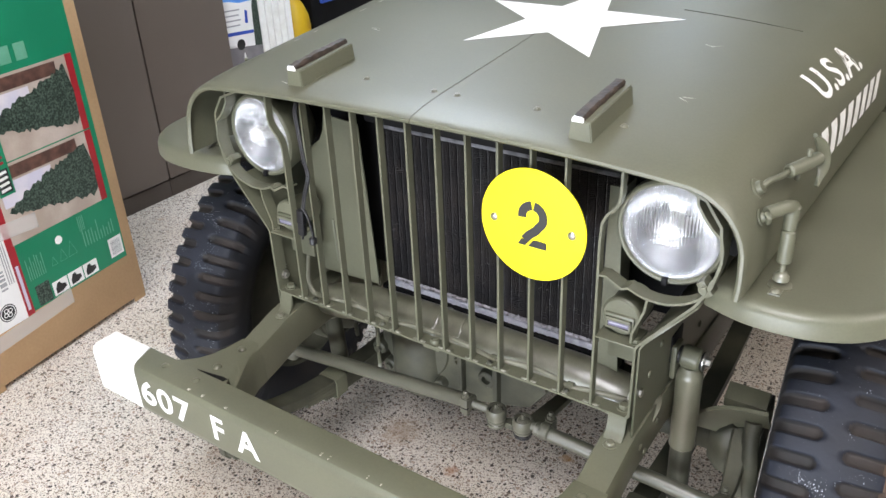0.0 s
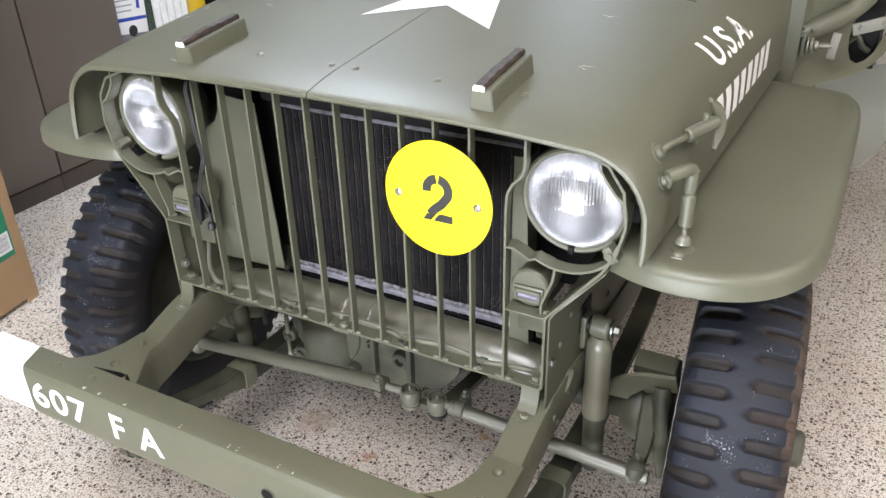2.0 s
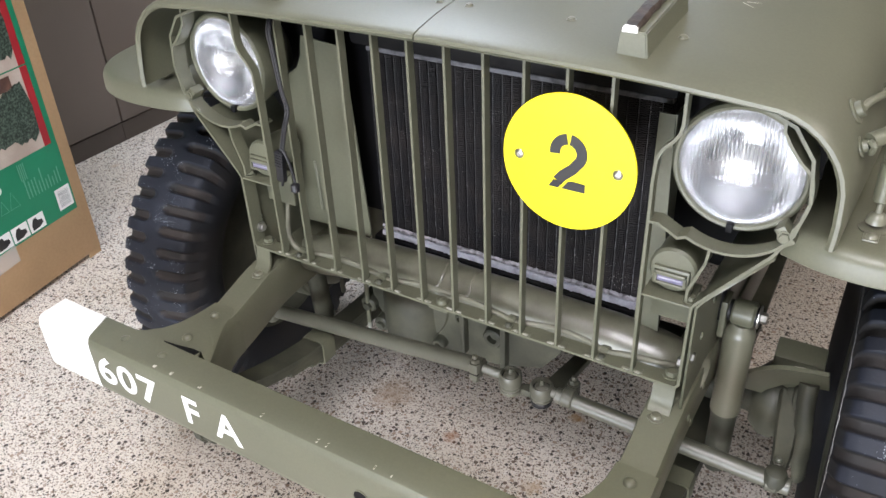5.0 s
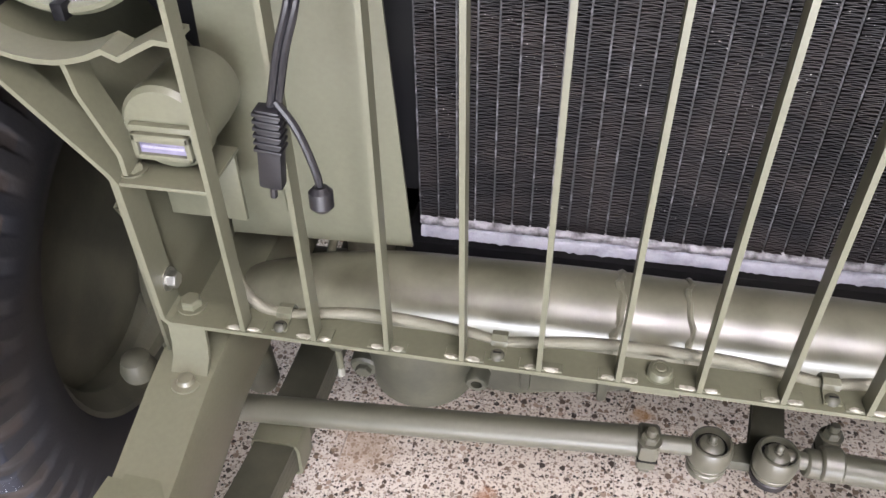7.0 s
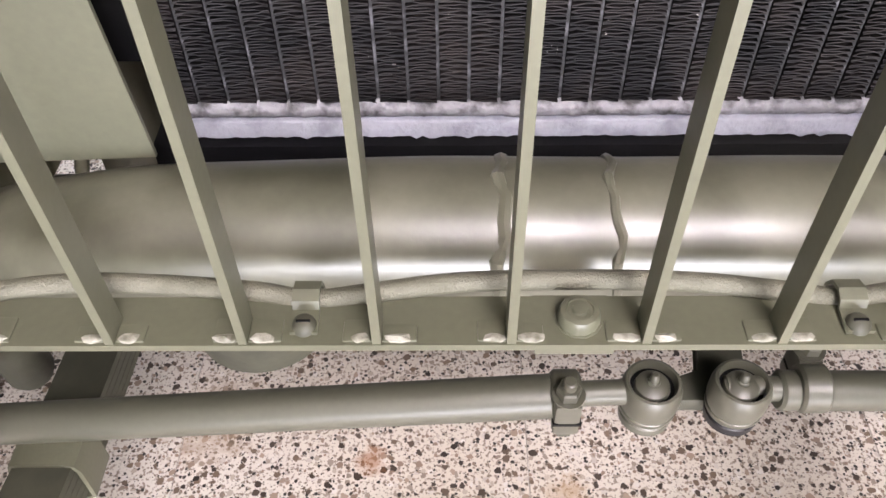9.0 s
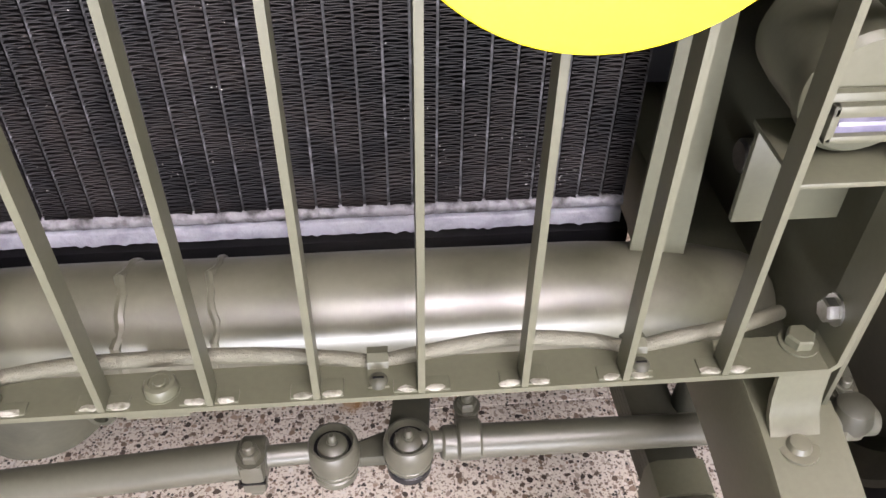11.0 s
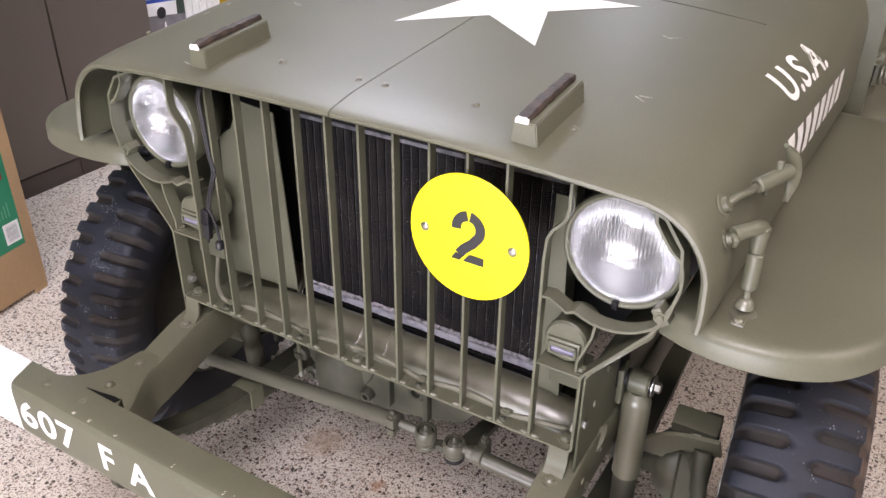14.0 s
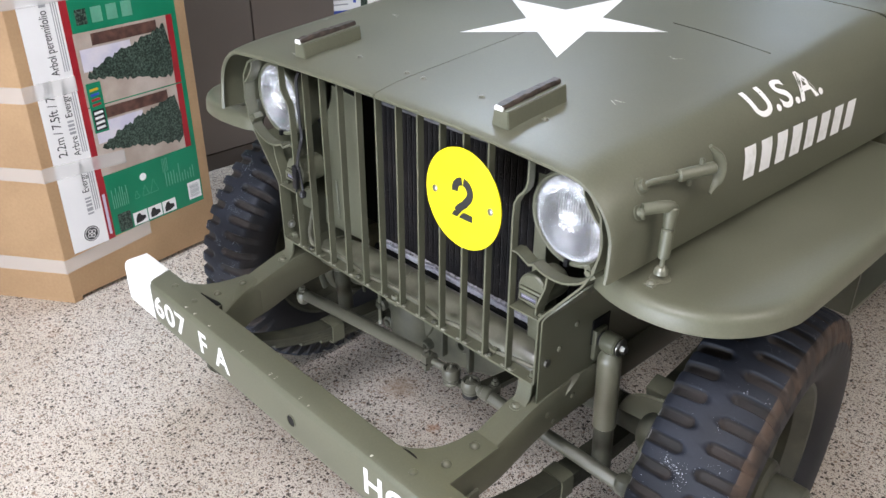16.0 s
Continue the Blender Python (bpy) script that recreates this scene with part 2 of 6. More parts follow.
CEILINGPAINT = wear("ceiling_paint", (0.66, 0.64, 0.60), (0.72, 0.70, 0.66), 2, (0.8, 0.9), 0.1, 60)
BRAID = wear("braided_sleeve", (0.125, 0.122, 0.086), (0.165, 0.16, 0.12), 30, (0.45, 0.6), 0.5, 1100)
PRINTWHITE = wear("printed_white", (0.78, 0.77, 0.76), (0.74, 0.73, 0.72), 6, (0.4, 0.5), 0.02, fine=0.04)
PRINTGREEN = wear("printed_green", (0.004, 0.175, 0.085), (0.006, 0.20, 0.10), 5, (0.35, 0.45), 0.02, fine=0.05)
PRINTRED = wear("printed_red", (0.28, 0.012, 0.02), (0.34, 0.018, 0.025), 8, (0.35, 0.45), 0.02, fine=0.05)
PRINTBEIGE = wear("printed_room", (0.36, 0.29, 0.24), (0.46, 0.39, 0.34), 9, (0.35, 0.45), 0.02)
PRINTPALE = wear("printed_window", (0.52, 0.50, 0.60), (0.62, 0.58, 0.62), 14, (0.35, 0.45), 0.02)
PRINTDARK = wear("printed_mantel", (0.06, 0.03, 0.025), (0.14, 0.07, 0.05), 30, (0.35, 0.45), 0.02)
PRINTTREE = wear("printed_tree", (0.008, 0.016, 0.012), (0.09, 0.13, 0.10), 190, (0.35, 0.45), 0.02, 300, 0.0, (0.42, 0.66))
PRINTSKY = wear("printed_sky", (0.07, 0.26, 0.72), (0.16, 0.40, 0.80), 7, (0.4, 0.5), 0.02)
PRINTROAD = wear("printed_road", (0.16, 0.15, 0.16), (0.22, 0.21, 0.22), 12, (0.4, 0.5), 0.02)
PRINTBLUE = wear("printed_blue", (0.02, 0.06, 0.35), (0.03, 0.08, 0.42), 8, (0.4, 0.5), 0.02)
FADED = wear("faint_print", (0.10, 0.30, 0.20), (0.12, 0.34, 0.23), 20, (0.4, 0.5), 0.02)
GREYINK = wear("grey_print", (0.30, 0.30, 0.31), (0.36, 0.36, 0.37), 20, (0.4, 0.5), 0.02)
JUGYELLOW = wear("yellow_plastic", (0.46, 0.29, 0.006), (0.52, 0.34, 0.01), 8, (0.35, 0.5), 0.05)


def add_specks(mat, scale, color, limit):
    """A few small pale specks of spilt paint on top of a finished material."""
    nodes, links = mat.node_tree.nodes, mat.node_tree.links
    b = nodes["Principled BSDF"]
    old = b.inputs["Base Color"].links[0].from_socket
    co = nodes.new("ShaderNodeTexCoord")
    small, wide = nodes.new("ShaderNodeTexNoise"), nodes.new("ShaderNodeTexNoise")
    small.inputs["Scale"].default_value, wide.inputs["Scale"].default_value = scale, scale * 0.055
    add = nodes.new("ShaderNodeMath")
    add.operation = "MULTIPLY_ADD"
    add.inputs[1].default_value = 0.55
    rng = nodes.new("ShaderNodeMapRange")
    rng.inputs[1].default_value, rng.inputs[2].default_value = limit, limit + 0.02
    mx = nodes.new("ShaderNodeMix")
    mx.data_type = "RGBA"
    mx.inputs[7].default_value = (*color, 1)
    for n in (small, wide):
        links.new(co.outputs["Object"], n.inputs["Vector"])
    links.new(wide.outputs[0], add.inputs[0])
    links.new(small.outputs[0], add.inputs[2])
    links.new(add.outputs[0], rng.inputs[0])
    links.new(rng.outputs[0], mx.inputs[0])
    links.new(old, mx.inputs[6])
    links.new(mx.outputs[2], b.inputs["Base Color"])


add_specks(TREAD, 430, (0.52, 0.55, 0.62), 1.022)
add_specks(CORE, 420, (0.45, 0.43, 0.42), 1.04)


def mirror_material():
    mat, nodes, links, b = material("silvered_bowl", (0.95, 0.955, 0.98), 0.18, 1.0)
    return mat


def glass_material(name, color, flutes, rough=0.02):
    mat, nodes, links, b = material(name, color, rough)
    b.inputs["Transmission Weight"].default_value = 1.0
    b.inputs["IOR"].default_value = 1.48
    if flutes:
        co = nodes.new("ShaderNodeTexCoord")
        wave = nodes.new("ShaderNodeTexWave")
        wave.bands_direction = "X"
        wave.inputs["Scale"].default_value, wave.inputs["Distortion"].default_value = 70.0, 0.6
        noise_n = nodes.new("ShaderNodeTexVoronoi")
        noise_n.distance = "CHEBYCHEV"
        noise_n.inputs["Scale"].default_value, noise_n.inputs["Randomness"].default_value = 52.0, 0.45
        mul = nodes.new("ShaderNodeMath")
        mul.operation = "MULTIPLY"
        bp = nodes.new("ShaderNodeBump")
        bp.inputs["Strength"].default_value, bp.inputs["Distance"].default_value = 0.75, 0.003
        links.new(co.outputs["Object"], wave.inputs["Vector"])
        links.new(co.outputs["Object"], noise_n.inputs["Vector"])
        links.new(wave.outputs[1], mul.inputs[0])
        links.new(noise_n.outputs[1], mul.inputs[1])
        links.new(mul.outputs[0], bp.inputs["Height"])
        links.new(bp.outputs[0], b.inputs["Normal"])
    return mat


def terrazzo():
    """Cream ground with angular dark and grey stone chips of two sizes, and warm stains."""
    mat, nodes, links, b = material("terrazzo", (0.6, 0.54, 0.47), 0.35)
    co = nodes.new("ShaderNodeNewGeometry")

    def chips(scale, size_lo, seed):
        mp = nodes.new("ShaderNodeMapping")
        mp.inputs["Location"].default_value = (seed, seed * 2.3, 0)
        links.new(co.outputs["Position"], mp.inputs["Vector"])
        wob = nodes.new("ShaderNodeTexNoise")
        wob.inputs["Scale"].default_value = scale * 1.7
        add = nodes.new("ShaderNodeVectorMath")
        add.operation = "MULTIPLY_ADD"
        k = 0.62 / scale
        add.inputs[1].default_value = (k, k, k)
        links.new(mp.outputs[0], wob.inputs["Vector"])
        links.new(wob.outputs[1], add.inputs[0])
        links.new(mp.outputs[0], add.inputs[2])
        vo = nodes.new("ShaderNodeTexVoronoi")
        vo.feature = "F1"
        vo.distance = "EUCLIDEAN"
        vo.inputs["Scale"].default_value = scale
        links.new(add.outputs[0], vo.inputs["Vector"])
        sep = nodes.new("ShaderNodeSeparateColor")
        links.new(vo.outputs["Color"], sep.inputs[0])
        # each cell has its own chip size; some cells have none
        size = nodes.new("ShaderNodeMapRange")
        size.inputs[1].default_value, size.inputs[2].default_value = size_lo, 1.0
        size.inputs[3].default_value, size.inputs[4].default_value = 0.0, 0.50
        links.new(sep.outputs[0], size.inputs[0])
        less = nodes.new("ShaderNodeMath")
        less.operation = "LESS_THAN"
        links.new(vo.outputs["Distance"], less.inputs[0])
        links.new(size.outputs[0], less.inputs[1])
        return less.outputs[0], sep.outputs[1]

    def mix(fac, a, bcol):
        m = nodes.new("ShaderNodeMix")
        m.data_type = "RGBA"
        if isinstance(fac, float):
            m.inputs[0].default_value = fac
        else:
            links.new(fac, m.inputs[0])
        for socket, v in ((m.inputs[6], a), (m.inputs[7], bcol)):
            if isinstance(v, tuple):
                socket.default_value = (*v, 1)
            else:
                links.new(v, socket)
        return m.outputs[2]

    def ramp(value, stops):
        r = nodes.new("ShaderNodeValToRGB")
        r.color_ramp.interpolation = "LINEAR"
        els = r.color_ramp.elements
        els[0].position, els[0].color = stops[0][0], (*stops[0][1], 1)
        els[1].position, els[1].color = stops[-1][0], (*stops[-1][1], 1)
        for p, c in stops[1:-1]:
            e = els.new(p)
            e.color = (*c, 1)
        links.new(value, r.inputs[0])
        return r.outputs[0]

    big = nodes.new("ShaderNodeTexNoise")
    big.inputs["Scale"].default_value, big.inputs["Detail"].default_value = 2.2, 5
    links.new(co.outputs["Position"], big.inputs["Vector"])
    ground = ramp(big.outputs[0], [(0.3, (0.61, 0.54, 0.45)), (0.5, (0.68, 0.62, 0.545)), (0.7, (0.73, 0.685, 0.625))])
    fine = nodes.new("ShaderNodeTexNoise")
    fine.inputs["Scale"].default_value, fine.inputs["Detail"].default_value = 240, 4
    links.new(co.outputs["Position"], fine.inputs["Vector"])
    fine2 = nodes.new("ShaderNodeTexNoise")
    fine2.inputs["Scale"].default_value, fine2.inputs["Detail"].default_value = 70, 4
    links.new(co.outputs["Position"], fine2.inputs["Vector"])
    speck = ramp(fine.outputs[0], [(0.38, (0.24, 0.17, 0.12)), (0.47, (1, 1, 1)), (1.0, (1, 1, 1))])
    mul = nodes.new("ShaderNodeMix")
    mul.data_type, mul.blend_type = "RGBA", "MULTIPLY"
    mul.inputs[0].default_value = 0.8
    links.new(ground, mul.inputs[6])
    links.new(speck, mul.inputs[7])
    col = mul.outputs[2]
    f0, c0 = chips(130, 0.0, 3.1)
    col = mix(f0, col, ramp(c0, [(0.0, (0.52, 0.45, 0.37)), (0.35, (0.25, 0.19, 0.15)), (0.65, (0.46, 0.39, 0.33)), (1.0, (0.74, 0.70, 0.66))]))
    f1, c1 = chips(205, 0.16, 0.0)
    col = mix(f1, col, ramp(c1, [(0.0, (0.020, 0.018, 0.016)), (0.45, (0.045, 0.038, 0.032)), (0.7, (0.16, 0.12, 0.09)), (1.0, (0.34, 0.24, 0.18))]))
    f2, c2 = chips(100, 0.20, 7.7)
    col = mix(f2, col, ramp(c2, [(0.0, (0.026, 0.019, 0.015)), (0.4, (0.070, 0.050, 0.038)), (0.7, (0.19, 0.13, 0.09)), (1.0, (0.42, 0.31, 0.24))]))
    st = nodes.new("ShaderNodeTexNoise")
    st.inputs["Scale"].default_value, st.inputs["Detail"].default_value = 9.0, 2
    links.new(co.outputs["Position"], st.inputs["Vector"])
    sr = nodes.new("ShaderNodeMapRange")
    sr.inputs[1].default_value, sr.inputs[2].default_value, sr.inputs[4].default_value = 0.70, 0.80, 0.55
    links.new(st.outputs[0], sr.inputs[0])
    col = mix(sr.outputs[0], col, (0.36, 0.20, 0.09))
    # oil and rust drips
    for x, y, r, tone in ((0.067, 0.436, 0.017, (0.42, 0.20, 0.04)), (-0.339, 0.302, 0.055, (0.36, 0.26, 0.18)), (-0.148, 0.250, 0.016, (0.36, 0.16, 0.07)), (0.073, 0.211, 0.020, (0.45, 0.30, 0.17)), (0.953, 0.521, 0.012, (0.50, 0.12, 0.30)), (-0.81, 0.39, 0.10, (0.25, 0.21, 0.17))):
        gap = nodes.new("ShaderNodeVectorMath")
        gap.operation = "DISTANCE"
        gap.inputs[1].default_value = (x, y, 0)
        links.new(co.outputs["Position"], gap.inputs[0])
        edge = nodes.new("ShaderNodeMath")
        edge.operation = "MULTIPLY_ADD"
        edge.inputs[1].default_value = r * 2.4
        links.new(fine2.outputs[0], edge.inputs[0])
        links.new(gap.outputs["Value"], edge.inputs[2])
        near = nodes.new("ShaderNodeMapRange")
        near.inputs[1].default_value, near.inputs[2].default_value = r * 1.6, r * 2.4
        near.inputs[3].default_value, near.inputs[4].default_value = 0.65, 0.0
        links.new(edge.outputs[0], near.inputs[0])
        col = mix(near.outputs[0], col, tone)
    links.new(col, b.inputs["Base Color"])
    rr = nodes.new("ShaderNodeMapRange")
    rr.inputs[3].default_value, rr.inputs[4].default_value = 0.28, 0.5
    links.new(big.outputs[0], rr.inputs[0])
    links.new(rr.outputs[0], b.inputs["Roughness"])
    bp = nodes.new("ShaderNodeBump")
    bp.inputs["Strength"].default_value, bp.inputs["Distance"].default_value = 0.06, 0.001
    links.new(fine.outputs[0], bp.inputs["Height"])
    links.new(bp.outputs[0], b.inputs["Normal"])
    return mat


def tape_material():
    mat, nodes, links, b = material("packing_tape", (0.80, 0.78, 0.76), 0.25)
    b.inputs["Alpha"].default_value = 0.38
    return mat


MIRROR = mirror_material()
LENS = glass_material("fluted_glass", (1, 1, 1), True)
LENS_DARK = wear("violet_glass", (0.11, 0.105, 0.16), (0.20, 0.19, 0.27), 40, (0.12, 0.2), 0.05)
TAPE = tape_material()
SLITGLASS = wear("slit_glass", (0.24, 0.235, 0.31), (0.34, 0.33, 0.40), 60, (0.15, 0.25), 0.05)
TREAD.node_tree.nodes["Principled BSDF"].inputs["Specular IOR Level"].default_value = 0.36
BLACK.node_tree.nodes["Principled BSDF"].inputs["Specular IOR Level"].default_value = 0.2
CORE.node_tree.nodes["Principled BSDF"].inputs["Specular IOR Level"].default_value = 0.28
for mat in (SATIN, GREASY, TUBEPAINT):
    mat.node_tree.nodes["Principled BSDF"].inputs["Specular IOR Level"].default_value = 0.85
FLOOR = terrazzo()
GROUT = wear("floor_joint", (0.40, 0.35, 0.30), (0.48, 0.43, 0.38), 12, (0.6, 0.8), 0.1)


# ---- room ----
def slab(name, x0, x1, y0, y1, z0, z1, mat, label, category):
    bm = bmesh.new()
    block(bm, x0, x1, y0, y1, z0, z1)
    return tagged(part(name, bm, mat), label, category, kind="structure")


slab("wall_north", -4, 3.4, 6, 6.15, 0, 2.8, PLASTER, "plain plastered back wall of the garage", "wall")
bm = bmesh.new()
block(bm, -4, -2.55, -3.75, -3.6, 0, 2.8)
block(bm, 1.95, 3.4, -3.75, -3.6, 0, 2.8)
block(bm, -2.55, 1.95, -3.75, -3.6, 2.25, 2.8)
tagged(part("wall_south", bm, PLASTER), "plastered front wall with a wide open garage doorway", "wall", kind="structure")
slab("wall_east", 3.4, 3.55, -3.75, 6.15, 0, 2.8, PLASTER, "plain plastered side wall of the garage", "wall")
slab("wall_west", -4.15, -4, -3.75, 6.15, 0, 2.8, PLASTER, "plain plastered side wall of the garage", "wall")
slab("ceiling", -4.15, 3.55, -3.75, 6.15, 2.8, 2.95, CEILINGPAINT, "white painted garage ceiling", "ceiling")
floor = slab("floor", -4, 3.4, -3.6, 6, -0.1, -0.0035, GROUT, "speckled cream terrazzo tile floor with dark stone chips", "floor")


def glow(strength, color):
    mat = bpy.data.materials.new("tube_light")
    mat.use_nodes = True
    gn = mat.node_tree.nodes
    gn.remove(gn["Principled BSDF"])
    em = gn.new("ShaderNodeEmission")
    em.inputs[0].default_value, em.inputs[1].default_value = (*color, 1), strength
    mat.node_tree.links.new(em.outputs[0], gn["Material Output"].inputs[0])
    return mat


def ceiling_light(x, y, turn, strength, color):
    base = empty("ceiling_light", (x, y, 2.8))
    base.rotation_euler = (0, 0, radians(turn))
    bm = bmesh.new()
    block(bm, -0.32, 0.32, -0.64, 0.64, -0.06, 0, 0.01)
    part("frame", bm, WHITE, base)
    bm = bmesh.new()
    block(bm, -0.28, 0.28, -0.6, 0.6, -0.068, -0.0605)
    part("diffuser", bm, glow(strength, color), base, "glowing white light panel")
    tagged(base, "white ceiling light with a glowing panel", "ceiling light", "ceiling lights")


for row in LIGHTS:
    ceiling_light(*row)


# ---- jeep ----
jeep = tagged(empty("jeep"), "olive drab military jeep with slatted grille on terrazzo floor", "jeep")
PITCH = 0.056
SIDES = (-1, 1)


HC = -0.010


def hood_z(y):
    return 0.999 + 0.085 * y - (0.006 * ((0.06 - y) / 0.08) ** 2 if y < 0.06 else 0)


def hood_w(y):
    return 0.525 + 0.030 * y


def hood_profile(y, n=9):
    """Half section from the crown to the foot of the side, as (x, z) from the hood's own middle."""
    w, top, r = hood_w(y), hood_z(y), 0.096
    xs = w - r
    pts = [(xs * f, top - 0.012 * f ** 3) for f in (0.0018, 0.15, 0.3, 0.45, 0.6, 0.75, 0.9)]
    zs = top - 0.012
    pts += [(xs + r * math.sin(a), zs - r + r * math.cos(a)) for a in (radians(90 * k / n) for k in range(n + 1))]
    foot = 0.838
    low = zs - r
    pts += [(w + 0.001, low - 0.35 * (low - foot)), (w + 0.001, low - 0.7 * (low - foot)), (w, foot)]
    return pts


def hood_top(x, y):
    xs = hood_w(y) - 0.096
    return hood_z(y) - 0.012 * min(1.0, abs(x - HC) / xs) ** 3


def hood_side(y, s):
    """The place on the flank s metres above the foot, with the way out of the sheet."""
    line = hood_profile(y)[::-1]
    for (x0, z0), (x1, z1) in zip(line, line[1:]):
        d = math.hypot(x1 - x0, z1 - z0)
        if s <= d or (x1, z1) == line[-1]:
            f = s / d
            return Vector((HC + x0 + f * (x1 - x0), y, z0 + f * (z1 - z0))), Vector((z1 - z0, 0, x0 - x1)).normalized()
        s -= d


def hood_panel(side):
    """One half of the hood, its front edge rolled under and standing a little forward at the foot."""
    bm = bmesh.new()
    ys = [-0.020, -0.0235, -0.023, -0.019, -0.01, 0.01, 0.03, 0.06, 0.1, 0.25, 0.4, 0.55, 0.7, 0.8, 0.90]
    tucks = {0: 0.010, 1: 0.006, 2: 0.002, 3: 0.0005}
    rows = []
    for k, y in enumerate(ys):
        row = []
        for n, (x, z) in enumerate(hood_profile(y)):
            if n == 0:
                x = 0.0009 - side * HC
            c = Vector((x - 0.40 if x > 0.40 else 0, max(z - 0.88, 0.0) + 0.001 if x < 0.5 else max(z - 0.88, 0))).normalized() * tucks.get(k, 0)
            back = max(0, 0.90 - z) * -0.10 * max(0, 1 - (y + 0.02) / 0.1)
            row.append(bm.verts.new((HC + side * (x - c.x), y + back, z - c.y)))
        rows.append(row)
    for a, b in zip(rows, rows[1:]):
        for q in range(len(a) - 1):
            f = (a[q], a[q + 1], b[q + 1], b[q])
            bm.faces.new(f if side > 0 else f[::-1])
    ob = part("hood_panel", bm, OLIVE, jeep, "satin olive hood half with rolled edge", 35, False)
    sheet(ob, 0.004, -1)
    return ob


HOODS = {s: hood_panel(s) for s in SIDES}
bm = bmesh.new()
rows = [[bm.verts.new((x, y, hood_z(y) - 0.0065)) for x in (-0.006, 0.006)] for y in (-0.012, 0.03, 0.06, 0.3, 0.6, 0.9)]
for a, b in zip(rows, rows[1:]):
    bm.faces.new((a[0], a[1], b[1], b[0]))
seam = part("hood_joint", bm, BLACK, jeep, "dark joint between the hood halves")
sheet(seam, 0.002)


def fender(side):
    """A wing: flat top, rolled edge and a turned-down skirt."""
    plan = [(0.458, 0.024), (0.50, 0.008), (0.55, 0.002), (0.605, 0.010), (0.655, 0.036), (0.692, 0.08), (0.714, 0.135), (0.721, 0.2), (0.72, 0.5), (0.717, 0.74), (0.70, 0.83), (0.65, 0.868), (0.46, 0.885)]
    if side < 0:
        plan = [(0.458, 0.022), (0.50, 0.004), (0.58, -0.006), (0.65, 0.0), (0.705, 0.025), (0.742, 0.066), (0.762, 0.125), (0.768, 0.2), (0.765, 0.5), (0.76, 0.74), (0.74, 0.83), (0.68, 0.868), (0.46, 0.885)]
    top = 0.824
    bm = bmesh.new()
    path = [Vector(p) for p in smooth_path([(x, y, 0) for x, y in plan], 5)]
    rows = []
    for i, p in enumerate(path):
        d = (path[min(i + 1, len(path) - 1)] - path[max(i - 1, 0)]).normalized()
        n = Vector((d.y, -d.x, 0))
        rows.append([bm.verts.new((side * (p.x + n.x * o), p.y + n.y * o, top + h)) for o, h in
                     ((-0.03, 0.0), (-0.016, 0), (-0.009, -0.002), (-0.003, -0.007), (0.0, -0.014), (0.001, -0.033), (-0.001, -0.035), (-0.004, -0.033), (-0.006, -0.018), (-0.016, -0.006), (-0.03, -0.005))])
    for a, b in zip(rows, rows[1:]):
        for k in range(len(a) - 1):
            bm.faces.new((a[k], a[k + 1], b[k + 1], b[k]))
    bm.faces.new([r[0] for r in rows])
    bm.faces.new([r[-1] for r in rows][::-1])
    part("fender", bm, OLIVE, jeep, "flat olive fender with rounded corner")


for side in SIDES:
    fender(side)

# ---- grille ----
outline = [(0.0, 0.572), (0.368, 0.572), (0.3725, 0.577), (0.3735, 0.70), (0.378, 0.708), (0.452, 0.797), (0.470, 0.83), (0.479, 0.87), (0.473, 0.918), (0.45, 0.95), (0.41, 0.966), (0.35, 0.972), (0.0, 0.975)]
full = outline + [(-x, z) for x, z in outline[-2:0:-1]] + [(0, 0.572)]
bm = bmesh.new()
strip(bm, full, 0.026, 0.0038)
grille = part("grille", bm, OLIVE, jeep, "welded steel slat grille with olive paint", 20)
for i in range(12):
    x = (i - 5.5) * PITCH
    bm = bmesh.new()
    if i in (0, 11):
        s = 1 if i == 11 else -1
        line = [(x, 0.573), (x, 0.82), (x, 0.855), (x + s * 0.002, 0.885), (x + s * 0.009, 0.899), (x + s * 0.018, 0.908), (x + s * 0.025, 0.918), (x + s * 0.0275, 0.93), (x + s * 0.0275, 0.972)]
    else:
        line = [(x, 0.573), (x, 0.974)]
    strip(bm, line, 0.0140, 0.0038, 0.0005)
    part("bar", bm, OLIVE, grille)
    # welded tabs at the foot, with a bead along the lip
    random.seed(40 + i)
    for k in (-1, 1):
        bm = bmesh.new()
        a, b2 = sorted((x + k * 0.0018, x + k * random.uniform(0.013, 0.017)))
        block(bm, a, b2, 0.0015, random.uniform(0.010, 0.016), 0.5715, 0.5750, 0.0014)
        weld = part("weld", bm, OLIVE, grille)
        # bare, chipped paint where the bead meets the lip
        bm = bmesh.new()
        n = 9
        u0, u1 = random.uniform(0.0015, 0.003), random.uniform(0.0115, 0.0155)
        ring = []
        for q in range(n):
            t = math.tau * q / n
            r = random.uniform(0.75, 1.1)
            ring.append((x + k * ((u0 + u1) / 2 + r * math.cos(t) * (u1 - u0) / 2), 0.0033 + r * math.sin(t) * 0.0024, 0.5752 + random.uniform(-0.0003, 0.0003)))
        peak = (x + k * (u0 + u1) / 2, 0.0030, 0.5764)
        raw(bm, ring + [(px, py, pz - 0.0012) for px, py, pz in ring] + [peak], [(q, (q + 1) % n, 2 * n) for q in range(n)] + [tuple(range(2 * n - 1, n - 1, -1))] + [(q, (q + 1) % n, n + (q + 1) % n, n + q) for q in range(n)])
        part("paint_chip", bm, WELDCHIP, weld, "pale worn weld bead")

